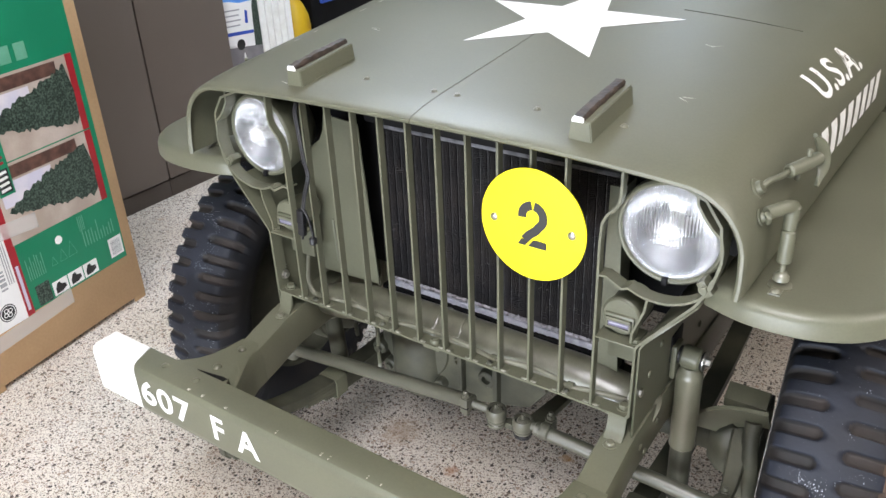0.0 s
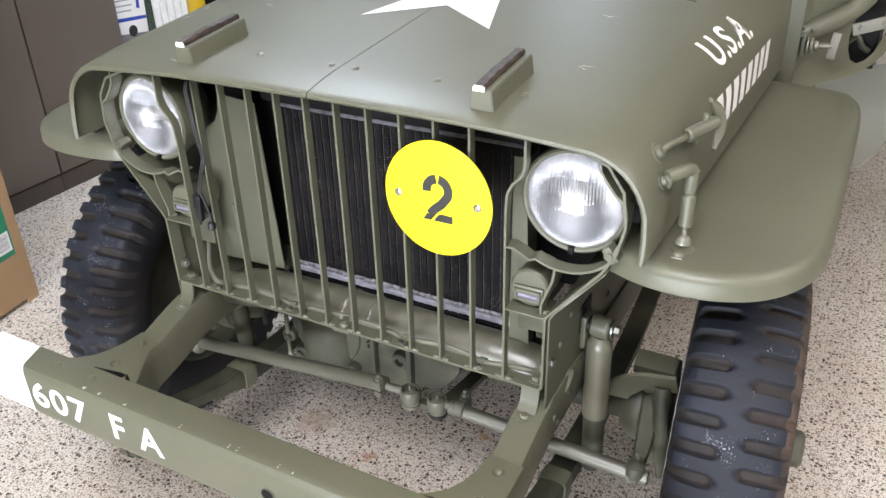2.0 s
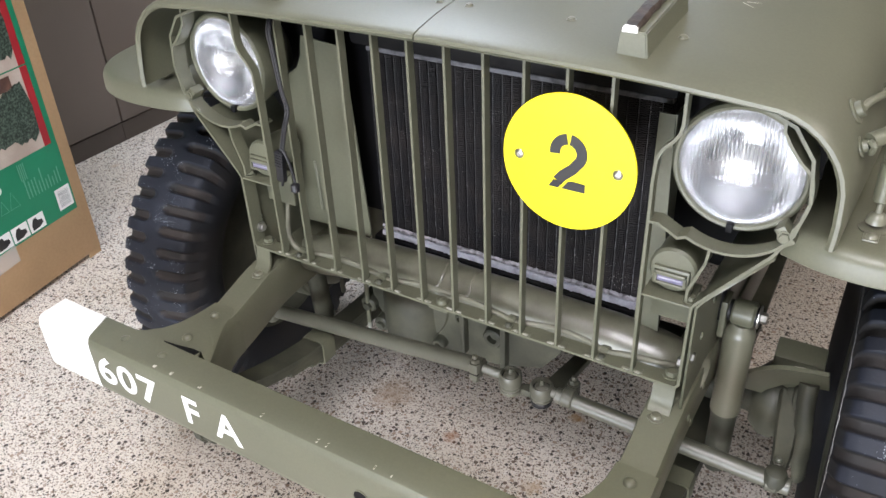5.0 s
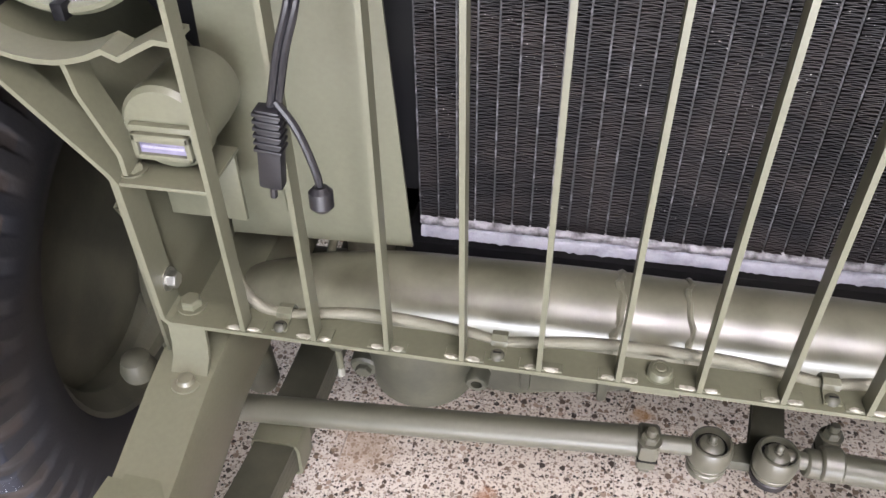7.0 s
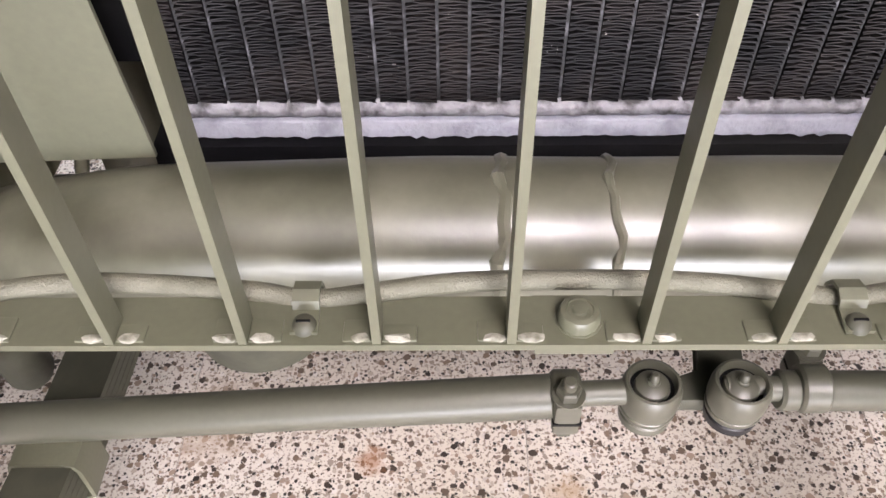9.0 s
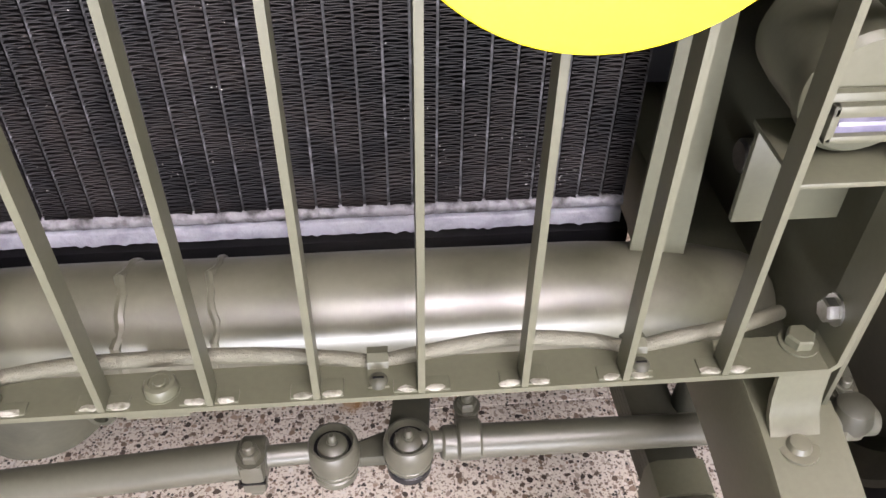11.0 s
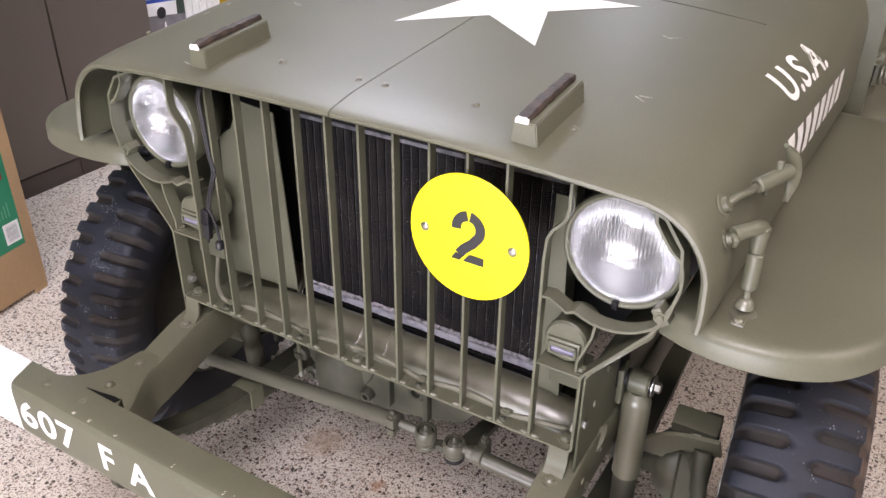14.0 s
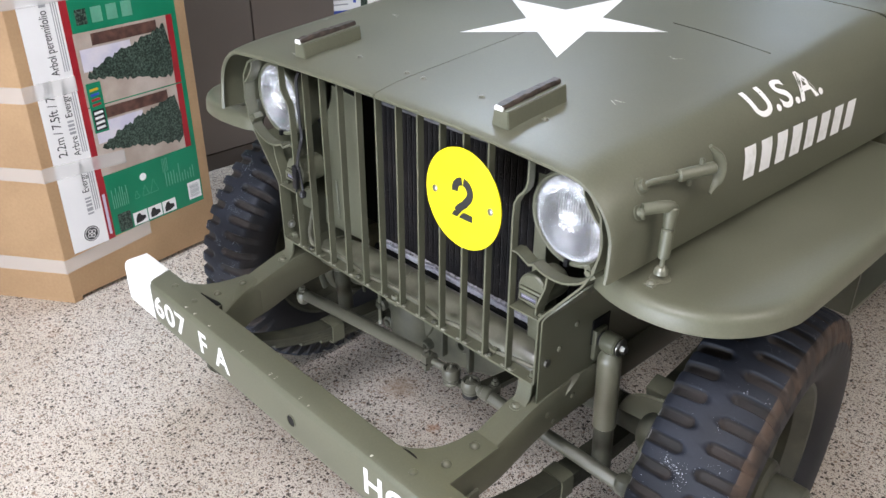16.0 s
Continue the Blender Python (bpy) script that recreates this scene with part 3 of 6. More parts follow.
for s in SIDES:
    cx, cz = 0.396, 0.876
    # guard strip round the headlight
    bm = bmesh.new()
    line = [(0.308, 0.803), (0.320, 0.804), (0.330, 0.799), (0.345, 0.791)] + arc(cx, cz, 0.0905, 243, 312, 9) + [(0.461, 0.815), (0.467, 0.825)] + arc(cx, cz, 0.083, 330, 378, 7) + [(0.462, 0.912), (0.449, 0.928), (0.440, 0.942), (0.438, 0.966)]
    strip(bm, [(s * x, z) for x, z in line], 0.024, 0.0035, 0.001)
    part("headlight_guard", bm, OLIVE, grille)
    bm = bmesh.new()
    m = Matrix.Translation((s * 0.461, 0.006, 0.824)) @ pose(0, 0, 0, 0, -s * -50, 0)
    block(bm, -0.012, 0.012, -0.003, 0.02, -0.0065, 0.0065, 0.002, m)
    hexbolt(bm, (s * 0.461, 0.003, 0.824), (0, -1, 0), 0.006, 0.005)
    part("guard_clamp", bm, OLIVE, grille)
    bm = bmesh.new()
    strip(bm, [(s * 0.384, 0.786), (s * 0.3815, 0.765), (s * 0.3655, 0.722), (s * 0.3655, 0.707)], 0.022, 0.0035, 0.002)
    part("brace", bm, OLIVE, grille)
    # shelf below the marker lamp, with a turned-down front
    bm = bmesh.new()
    block(bm, min(s * 0.309, s * 0.372), max(s * 0.309, s * 0.372), 0.001, 0.055, 0.6985, 0.7015, 0.0008)
    block(bm, min(s * 0.311, s * 0.371), max(s * 0.311, s * 0.371), 0.050, 0.054, 0.640, 0.698, 0.0008)
    hexbolt(bm, (s * 0.3685, 0.016, 0.7015), (0, 0, 1), 0.0075, 0.007)
    part("shelf", bm, OLIVE, grille)
    # foot bolts and side flange bolts
    for p, ax, r in (((s * 0.3575, 0.02, 0.574), (0, 0, 1), 0.0085), ((s * 0.376, 0.022, 0.612), (s, 0, 0), 0.0075), ((s * 0.371, 0.020, 0.60), (-s, 0, 0), 0.007)):
        bm = bmesh.new()
        hexbolt(bm, p, ax, r, 0.008)
        part("bolt", bm, STEEL if ax[2] == 0 else OLIVE, grille)
    # small foot bracket down to the frame horn
    bm = bmesh.new()
    pts = [(0.010, 0.570), (0.002, 0.570), (0.000, 0.552), (-0.004, 0.540), (-0.013, 0.530), (-0.028, 0.524)]
    rows = []
    for y, z in pts:
        rows.append([bm.verts.new((s * x, y, z)) for x in (0.340, 0.370)])
    for a, b in zip(rows, rows[1:]):
        bm.faces.new((a[0], a[1], b[1], b[0]))
    ob = part("foot_bracket", bm, OLIVE, grille)
    sheet(ob, 0.004, 0)
    bm = bmesh.new()
    lathe(bm, [(0, 0), (0.012, 0), (0.012, 0.002), (0.0075, 0.0025), (0.006, 0.006), (0, 0.0075)], Matrix.Translation((s * 0.355, -0.020, 0.5285)), 18)
    part("bolt", bm, SATIN, grille, "worn shiny bolt head")

# centre bolt, its plate and the loom clips along the lower lip
bm = bmesh.new()
block(bm, -0.018, 0.016, 0.002, 0.030, 0.564, 0.570, 0.001)
lathe(bm, [(0.0100, 0), (0.0100, 0.001), (0.0092, 0.0012), (0.0090, 0.0058), (0.0082, 0.0072), (0.0060, 0.0078), (0.0056, 0.0070), (0.0036, 0.0072), (0.0032, 0.0082), (0, 0.0084)], Matrix.Translation((0.001, 0.013, 0.5735)) @ pose(0, 0, 0, 0, 0, 12), 12)
part("bolt", bm, OLIVE, grille)
CLIPS = (-0.281, -0.115, 0.117, 0.262)
for x in CLIPS:
    bm = bmesh.new()
    line = [(0.005, 0.5745), (0.013, 0.5745), (0.0175, 0.5755), (0.0195, 0.579), (0.0235, 0.5805), (0.0285, 0.579), (0.0315, 0.574), (0.031, 0.569)]
    rows = [[bm.verts.new((x + dx, y, z)) for dx in (-0.0058, 0.0058)] for y, z in line]
    for a, b in zip(rows, rows[1:]):
        bm.faces.new((a[0], a[1], b[1], b[0]))
    ob = part("loom_clip", bm, OLIVE, grille)
    sheet(ob, 0.0018, 1)
    bm = bmesh.new()
    dome(bm, (x, 0.0090, 0.5755), (0, -0.2, 1), 0.0055, 0.0038)
    screw = part("screw", bm, DULL, ob)
    bm = bmesh.new()
    block(bm, x - 0.0030, x + 0.0030, 0.0082, 0.0092, 0.5783, 0.5797)
    part("screw_slot", bm, BLACK, screw)

# yellow class plate
PX, PZ, PY = 0.2055, 0.8600, -0.0100
bm = bmesh.new()
lathe(bm, [(0, 0), (0.0868, 0), (0.0872, 0.0006), (0.0872, 0.0022), (0.0866, 0.0028), (0, 0.0028)], along((PX, PY + 0.0028, PZ), (PX, PY - 1, PZ)), 72)
plate = part("class_plate", bm, YELLOW, grille, "round yellow plate with a black stencilled 2")


def band(path, width):
    """A flat ribbon of given width along an x-z line, as two rails."""
    pts = [Vector(p) for p in path]
    out = []
    for i, p in enumerate(pts):
        d = (pts[min(i + 1, len(pts) - 1)] - pts[max(i - 1, 0)]).normalized()
        nrm = Vector((-d.y, d.x)) * width / 2
        out.append((p - nrm, p + nrm))
    return out


def ribbon(bm, path, width, y, back=0.0012):
    rails = band(path, width)
    rows = [[bm.verts.new((q.x, yy, q.y)) for q, yy in ((a, y), (b, y), (b, y + back), (a, y + back))] for a, b in rails]
    for a, b in zip(rows, rows[1:]):
        for k in range(4):
            bm.faces.new((a[k], a[(k + 1) % 4], b[(k + 1) % 4], b[k]))
    bm.faces.new(rows[0][::-1])
    bm.faces.new(rows[-1])


bm = bmesh.new()
NX, NZ = PX + 0.001, PZ + 0.009
cz2 = NZ + 0.005
ribbon(bm, [(NX + x, z) for x, z in arc(0, cz2, 0.0175, 190, 97, 10)], 0.0135, PY - 0.0012)
ribbon(bm, [(NX + x, z) for x, z in arc(0, cz2, 0.0175, 83, -28, 14)] + [(NX + 0.006, cz2 - 0.020), (NX - 0.006, cz2 - 0.030), (NX - 0.013, cz2 - 0.0385)], 0.0135, PY - 0.0012)
prism(bm, [(NX - 0.0245, cz2 - 0.0475), (NX - 0.0115, cz2 - 0.0475), (NX - 0.006, cz2 - 0.040), (NX - 0.0185, cz2 - 0.038)], PY - 0.0012, PY)
prism(bm, [(NX - 0.007, cz2 - 0.0475), (NX + 0.0235, cz2 - 0.0475), (NX + 0.0235, cz2 - 0.0365), (NX + 0.0065, cz2 - 0.0355), (NX + 0.001, cz2 - 0.037)], PY - 0.0012, PY)
part("numeral", bm, INK, plate, "black stencilled numeral 2")
for x in (-0.0645, 0.0645):
    bm = bmesh.new()
    lathe(bm, [(0, 0.0028), (0.0022, 0.003), (0.0048, 0.0026), (0.0062, 0.0013), (0.0064, 0)], along((PX + x, PY, PZ), (PX + x, -1, PZ)), 20)
    block(bm, PX + x - 0.0038, PX + x + 0.0038, PY - 0.0032, PY - 0.002, PZ - 0.0006, PZ + 0.0006)
    block(bm, PX + x - 0.0006, PX + x + 0.0006, PY - 0.0033, PY - 0.002, PZ - 0.0038, PZ + 0.0038)
    part("screw", bm, STEEL, plate, "bright cross-head screw")

# ---- headlights and marker lamps ----
for s in SIDES:
    hx, hy, hz = s * 0.396, 0.038, 0.876
    base = Matrix.Translation((hx, hy, hz)) @ pose(0, 0, 0, 92, 0, 0)
    bm = bmesh.new()
    lathe(bm, [(0.0, -0.115), (0.03, -0.110), (0.058, -0.085), (0.072, -0.05), (0.078, -0.015), (0.0785, -0.004), (0.0775, 0.003), (0.0745, 0.006), (0.0715, 0.0055), (0.0702, 0.003), (0.0702, -0.004), (0.071, -0.02), (0.06, -0.075), (0, -0.105)], base, 56)
    lamp = part("headlight", bm, OLIVE, jeep, "round headlight with clear fluted lens")
    bm = bmesh.new()
    lathe(bm, [(0.0695, -0.003), (0.0685, -0.008)] + [(0.0685 * math.sqrt(f), -0.045 + 0.037 * f) for f in (0.85, 0.7, 0.5, 0.32, 0.16, 0.05, 0.0)], base, 48)
    part("reflector", bm, MIRROR, lamp, "bright silver reflector bowl")
    bm = bmesh.new()
    rod(bm, base @ Vector((0, 0, -0.044)), base @ Vector((0, 0, -0.022)), 0.006, 12, 0.002)
    part("bulb", bm, STEEL, lamp)
    bm = bmesh.new()
    outer = [(0.0698 * math.sin(a), 0.0005 + 0.014 * (math.cos(a) ** 1.0)) for a in (radians(90 - 9 * k) for k in range(11))]
    inner = [(r * 0.97, z - 0.0028) for r, z in outer[::-1]]
    lathe(bm, outer + inner, base, 64)
    part("lens", bm, LENS, lamp, "clear fluted glass lens").visible_shadow = False
    bm = bmesh.new()
    block(bm, hx - 0.004, hx + 0.004, hy - 0.009, hy + 0.002, hz - 0.078, hz - 0.067, 0.001)
    part("bezel_clip", bm, BLACK, lamp)
    # blackout marker lamp
    mx, mz = s * 0.340, 0.7325
    bm = bmesh.new()
    ax = along((mx, 0.092, mz), (mx, -1, mz))
    lathe(bm, [(0, 0), (0.021, 0.001), (0.0272, 0.008), (0.0285, 0.024), (0.0285, 0.058), (0.0305, 0.0595), (0.0305, 0.068), (0.0275, 0.0715), (0, 0.0725)], ax, 36)
    mk = part("marker_lamp", bm, OLIVE, jeep, "small olive blackout marker lamp")
    bm = bmesh.new()
    block(bm, mx - 0.0235, mx + 0.0235, 0.0150, 0.022, mz - 0.0205, mz + 0.006, 0.0035)
    part("hood", bm, OLIVE, mk)
    for u0, u1, v0, v1 in ((-0.0205, 0.0205, -0.0045, 0.0015), (-0.0205, 0.0205, -0.0175, -0.0135), (-0.0205, -0.0165, -0.0175, 0.0015), (0.0165, 0.0205, -0.0175, 0.0015)):
        bm = bmesh.new()
        block(bm, mx + u0, mx + u1, 0.0110, 0.016, mz + v0, mz + v1, 0.0013)
        part("window_rim", bm, OLIVE, mk)
    bm = bmesh.new()
    block(bm, mx - 0.0170, mx + 0.0170, 0.0140, 0.0162, mz - 0.0140, mz - 0.0040)
    win = part("window", bm, LENS_DARK, mk, "small slit lens of violet glass")
    bm = bmesh.new()
    block(bm, mx - 0.0150, mx + 0.0150, 0.0130, 0.0150, mz - 0.0100, mz - 0.0075, 0.0008)
    part("slit", bm, SLITGLASS, win, "pale violet slit in the lens")

# ---- radiator ----
RX0, RX1 = -0.200, 0.284
bm = bmesh.new()
block(bm, RX0, RX1, 0.152, 0.195, 0.560, 0.90)
radiator = part("radiator", bm, BLACK, jeep, "black finned radiator core with pale lower seam")
bm = bmesh.new()
block(bm, RX0 - 0.019, RX1 + 0.010, 0.120, 0.20, 0.905, 0.962, 0.012)
part("top_tank", bm, BLACK, radiator)
bm = bmesh.new()
block(bm, RX0, RX1, 0.138, 0.152, 0.893, 0.901, 0.003)
part("top_seam", bm, GREYSEAM, radiator, "greyish solder seam")
COLS = 31
cw = (RX1 - RX0) / COLS
random.seed(4)
# lower seam: a lumpy soldered row over a smoother folded strip
bm = bmesh.new()
rows = []
n = COLS * 6
for k in range(n + 1):
    x = RX0 + (RX1 - RX0) * k / n
    u = (k % 6) / 6
    swell = 0.0012 * math.sin(math.pi * u) + random.uniform(-0.0006, 0.0006)
    ragged = random.uniform(-0.0012, 0.0009) + (0.0016 if k % 6 == 0 else 0.0)
    rows.append([bm.verts.new((x, y - (swell if 1 <= q <= 3 else 0.0), z + (ragged if q < 2 else 0.0))) for q, (y, z) in enumerate(((0.152, 0.5890), (0.1432, 0.5885), (0.1412, 0.5865), (0.1408, 0.5830), (0.1428, 0.5806), (0.152, 0.5803)))])
for a, b in zip(rows, rows[1:]):
    for k in range(len(a) - 1):
        bm.faces.new((a[k], a[k + 1], b[k + 1], b[k]))
part("bottom_seam", bm, SEAMPAINT, radiator, "crusty pale soldered seam", 60)
bm = bmesh.new()
rows = []
n = 140
for k in range(n + 1):
    x = RX0 + 0.001 + (RX1 - RX0 - 0.002) * k / n
    low = random.uniform(-0.0006, 0.0005) - (0.0016 if random.random() < 0.06 else 0)
    rows.append([bm.verts.new((x, y, z + (low if q in (3, 4) else 0.0))) for q, (y, z) in enumerate(((0.152, 0.5808), (0.1400, 0.5806), (0.1385, 0.5796), (0.1376, 0.5712), (0.1392, 0.5702), (0.152, 0.5700)))])
for a, b in zip(rows, rows[1:]):
    for k in range(len(a) - 1):
        bm.faces.new((a[k], a[k + 1], b[k + 1], b[k]))
part("seam_strip", bm, SEAMSTRIP, radiator, "bluish white folded seam strip", 60)
bm = bmesh.new()
block(bm, RX0 - 0.014, RX1 + 0.006, 0.132, 0.19, 0.500, 0.5696, 0.006)
part("bottom_tank", bm, BLACK, radiator)
# flat tubes, and the serpentine fins folded between them
bm = bmesh.new()
for k in range(COLS + 1):
    x = RX0 + cw * k
    block(bm, x - 0.0008, x + 0.0008, 0.1446, 0.153, 0.586, 0.892)
tagged(part("core_tubing", bm, CORETUBE, radiator), kind="stuff")
verts, faces = [], []
random.seed(7)
FINS = 196
pitch = 0.302 / FINS
for c in range(COLS):
    x0 = RX0 + cw * c + 0.0009
    w = cw - 0.0018
    wave = [random.uniform(-0.0004, 0.0004) for k in range(FINS + 1)]
    for f in range(FINS):
        z = 0.589 + pitch * (f + 0.5)
        tilt = (pitch * 0.27 if f % 2 else -pitch * 0.27)
        b = len(verts)
        for q in range(5):
            u = q / 4
            zz = z + tilt * (2 * u - 1) + wave[f] * math.sin(math.pi * u)
            y0 = 0.1420 + random.uniform(0, 0.0012) + 0.0006 * math.sin(math.pi * u)
            verts += [(x0 + u * w, y0, zz - 0.00034), (x0 + u * w, y0, zz + 0.00036), (x0 + u * w, 0.1525, zz + 0.0001)]
        for q in range(4):
            a, d = b + 3 * q, b + 3 * q + 3
            faces += [(a, d, d + 1, a + 1), (a + 1, d + 1, d + 2, a + 2), (a, a + 2, d + 2, d)]
me = bpy.data.meshes.new("fins")
me.from_pydata(verts, [], faces)
fins = new("core_fin", me)
me.materials.append(CORE)
fins.parent = radiator
tagged(fins, kind="stuff")

# air baffles beside the core
bm = bmesh.new()
pts = [(-0.356, 0.579), (-0.199, 0.585), (-0.219, 0.905), (-0.300, 0.912), (-0.306, 0.88), (-0.316, 0.86), (-0.345, 0.84)]
prism(bm, pts, 0.106, 0.1085)
tube(bm, [(-0.30, 0.1055, 0.61), (-0.304, 0.1055, 0.70)], 0.003, 1, 6)
part("baffle", bm, OLIVE, jeep, "flat olive sheet baffle")
bm = bmesh.new()
prism(bm, [(0.276, 0.548), (0.313, 0.556), (0.300, 0.900), (0.280, 0.900)], 0.094, 0.0965)
block(bm, 0.299, 0.302, 0.0965, 0.14, 0.56, 0.90)
part("baffle", bm, OLIVE, jeep, "narrow olive sheet baffle")
# black sheets stand in for the unlit engine bay
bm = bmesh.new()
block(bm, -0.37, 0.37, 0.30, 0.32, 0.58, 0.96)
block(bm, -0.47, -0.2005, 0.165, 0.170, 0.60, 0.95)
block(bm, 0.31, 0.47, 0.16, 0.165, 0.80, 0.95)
part("engine_bay_panel", bm, BLACK, jeep, "black sheets painting the engine bay's shade")

# ---- tube below the radiator, and the braided loom ----
bm = bmesh.new()
line = smooth_path([(-0.375, 0.108, 0.494), (-0.345, 0.100, 0.509), (-0.30, 0.092, 0.524), (-0.262, 0.087, 0.537), (-0.20, 0.084, 0.548), (-0.10, 0.084, 0.552), (0.0, 0.084, 0.552), (0.10, 0.084, 0.552), (0.20, 0.085, 0.551), (0.262, 0.087, 0.548), (0.31, 0.091, 0.540), (0.345, 0.098, 0.527), (0.373, 0.108, 0.512)], 8)


def tube_r(f):
    r = 0.0385 + 0.0006 * math.sin(31 * f) * math.sin(17 * f)
    return ring_section(r * (0.60 + 0.40 * math.sin(min(1.0, f / 0.26) * math.pi / 2)) * (0.85 if f > 0.95 else 1), 28)


sweep(bm, line, tube_r)
cross = part("front_cross_tube", bm, TUBEPAINT, jeep, "satin olive tube with weld seams")
for x, tilt, bead in ((-0.031, 0.05, 0.0038), (0.026, -0.1, 0.0026)):
    bm = bmesh.new()
    n = 40
    path = []
    for k in range(n):
        a = math.tau * k / n
        wob = 0.0014 * math.sin(5 * a + x * 90) + 0.001 * math.sin(11 * a)
        rr = 0.0390 + 0.0009 * math.sin(17 * a) + 0.0006 * math.sin(29 * a) - 0.55 * bead
        cy, cz = 0.084, 0.552
        path.append((x + wob + tilt * rr * math.sin(a), cy + rr * math.cos(a), cz + rr * math.sin(a)))
    sweep(bm, path, ring_section(bead, 8), closed=True, up=(1, 0, 0))
    part("weld", bm, TUBEPAINT, cross)
bm = bmesh.new()
loom = [(-0.342, 0.075, 0.665), (-0.335, 0.055, 0.625), (-0.322, 0.036, 0.592), (-0.303, 0.027, 0.5765), (-0.281, 0.025, 0.573), (-0.258, 0.027, 0.576), (-0.225, 0.030, 0.5785), (-0.19, 0.030, 0.5785), (-0.14, 0.028, 0.5755), (-0.115, 0.025, 0.573), (-0.092, 0.026, 0.5755), (-0.05, 0.03, 0.5785), (0, 0.031, 0.579), (0.05, 0.03, 0.5785), (0.093, 0.027, 0.5755), (0.117, 0.025, 0.573), (0.14, 0.027, 0.5755), (0.19, 0.032, 0.5785), (0.235, 0.029, 0.5765), (0.262, 0.025, 0.573), (0.29, 0.028, 0.5760), (0.33, 0.036, 0.5745), (0.362, 0.052, 0.566)]
sweep(bm, smooth_path(loom, 6), ring_section(0.0046, 12))
part("wiring_loom", bm, BRAID, jeep, "braided painted wiring loom")

# dangling charger lead with plug, hanging out in front of the bars
bm = bmesh.new()
for dx in (0, 0.0043):
    tube(bm, [(-0.262 + dx, 0.030, 0.975), (-0.256 + dx, 0.002, 0.985), (-0.251 + dx, -0.014, 0.972), (-0.242 + dx, -0.021, 0.943), (-0.228 + dx, -0.030, 0.893), (-0.219 + dx, -0.034, 0.866), (-0.228 + dx, -0.038, 0.833), (-0.236 + dx, -0.040, 0.800)], 0.0022, 6, 8)
tube(bm, [(-0.232, -0.041, 0.806), (-0.222, -0.042, 0.790), (-0.214, -0.044, 0.766), (-0.212, -0.045, 0.752)], 0.0023, 5, 8)
lead = tagged(part("charger_lead", bm, CABLE), "black two-core battery charger lead hanging in the grille", "cable")
bm = bmesh.new()
m = Matrix.Translation((-0.236, -0.041, 0.802)) @ pose(0, 0, 0, 0, 6, 0)
block(bm, -0.0072, 0.0072, -0.005, 0.005, -0.052, 0, 0.003, m)
rod(bm, m @ Vector((0, 0, -0.051)), m @ Vector((0, 0, -0.060)), 0.0022, 10)
plug = part("plug", bm, CABLE, lead, "ribbed black plug")
for k in range(6):
    bm = bmesh.new()
    block(bm, -0.0080, 0.0080, -0.006, 0.006, -0.004 - 0.0045 * k, -0.0018 - 0.0045 * k, 0.0008, m)
    part("rib", bm, CABLE, plug)
bm = bmesh.new()
rod(bm, (-0.212, -0.045, 0.756), (-0.2115, -0.0475, 0.741), 0.0070, 18, 0.003)
part("cap", bm, CABLE, lead)

# ---- hood fittings ----
for s in SIDES:
    bx = 0.267 if s > 0 else -0.263
    # sloping rest block with a dark strip on top
    y0, y1 = 0.008, 0.148
    bm = bmesh.new()
    z0 = [hood_top(bx, y) - 0.004 for y in (y0, y1)]
    sec = [(-0.0185, 0.0), (0.0185, 0.0), (0.0145, 0.0305), (-0.0145, 0.0305)]
    rows = [[bm.verts.new((bx + u, y, z + v)) for u, v in sec] for y, z in zip((y0, y1), z0)]
    for k in range(4):
        bm.faces.new((rows[0][k], rows[0][(k + 1) % 4], rows[1][(k + 1) % 4], rows[1][k]))
    bm.faces.new(rows[0][::-1])
    bm.faces.new(rows[1])
    bmesh.ops.bevel(bm, geom=bm.edges[:], offset=0.0015, segments=2, affect="EDGES")
    rest = part("windshield_rest", bm, OLIVE, jeep, "olive wooden rest block with dark worn pad")
    bm = bmesh.new()
    random.seed(3 + s)
    path = [(bx - 0.004, y0 + 0.001 + (y1 - y0 - 0.004) * k / 16, hood_top(bx, y0 + (y1 - y0) * k / 16) + 0.0290) for k in range(17)]
    sweep(bm, path, lambda f: [(u + random.uniform(-0.0008, 0.0008), v + random.uniform(-0.0009, 0.0009)) for u, v in ((-0.0085, -0.004), (0.0085, -0.004), (0.0085, 0.001), (0.006, 0.0040), (-0.006, 0.0040), (-0.0085, 0.001))])
    part("pad", bm, PADWOOD, rest, "dark brown weathered rubbing strip")
    bm = bmesh.new()
    zf = hood_top(bx, y0) + 0.0290
    prism(bm, [(bx - 0.004 + u, zf + v) for u, v in ((-0.0085, -0.0038), (0.0085, -0.0038), (0.0085, 0.001), (0.006, 0.0039), (-0.006, 0.0039), (-0.0085, 0.001))], y0 - 0.0008, y0 + 0.0030)
    part("pad_end", bm, WHITE, rest, "white painted pad end")

for x, y in ((-0.157, 0.072), (-0.016, 0.068), (0.028, 0.068), (0.168, 0.07), (0.304, 0.072)):
    bm = bmesh.new()
    z = hood_top(x, y)
    lathe(bm, [(0.0062, 0), (0.0062, 0.0008), (0.0048, 0.0010), (0.0045, 0.0026), (0.0028, 0.0034), (0.0010, 0.0035), (0.0008, 0.0028), (0, 0.0028)], Matrix.Translation((x, y, z - 0.0004)), 18)
    part("hood_screw", bm, SATIN, jeep)

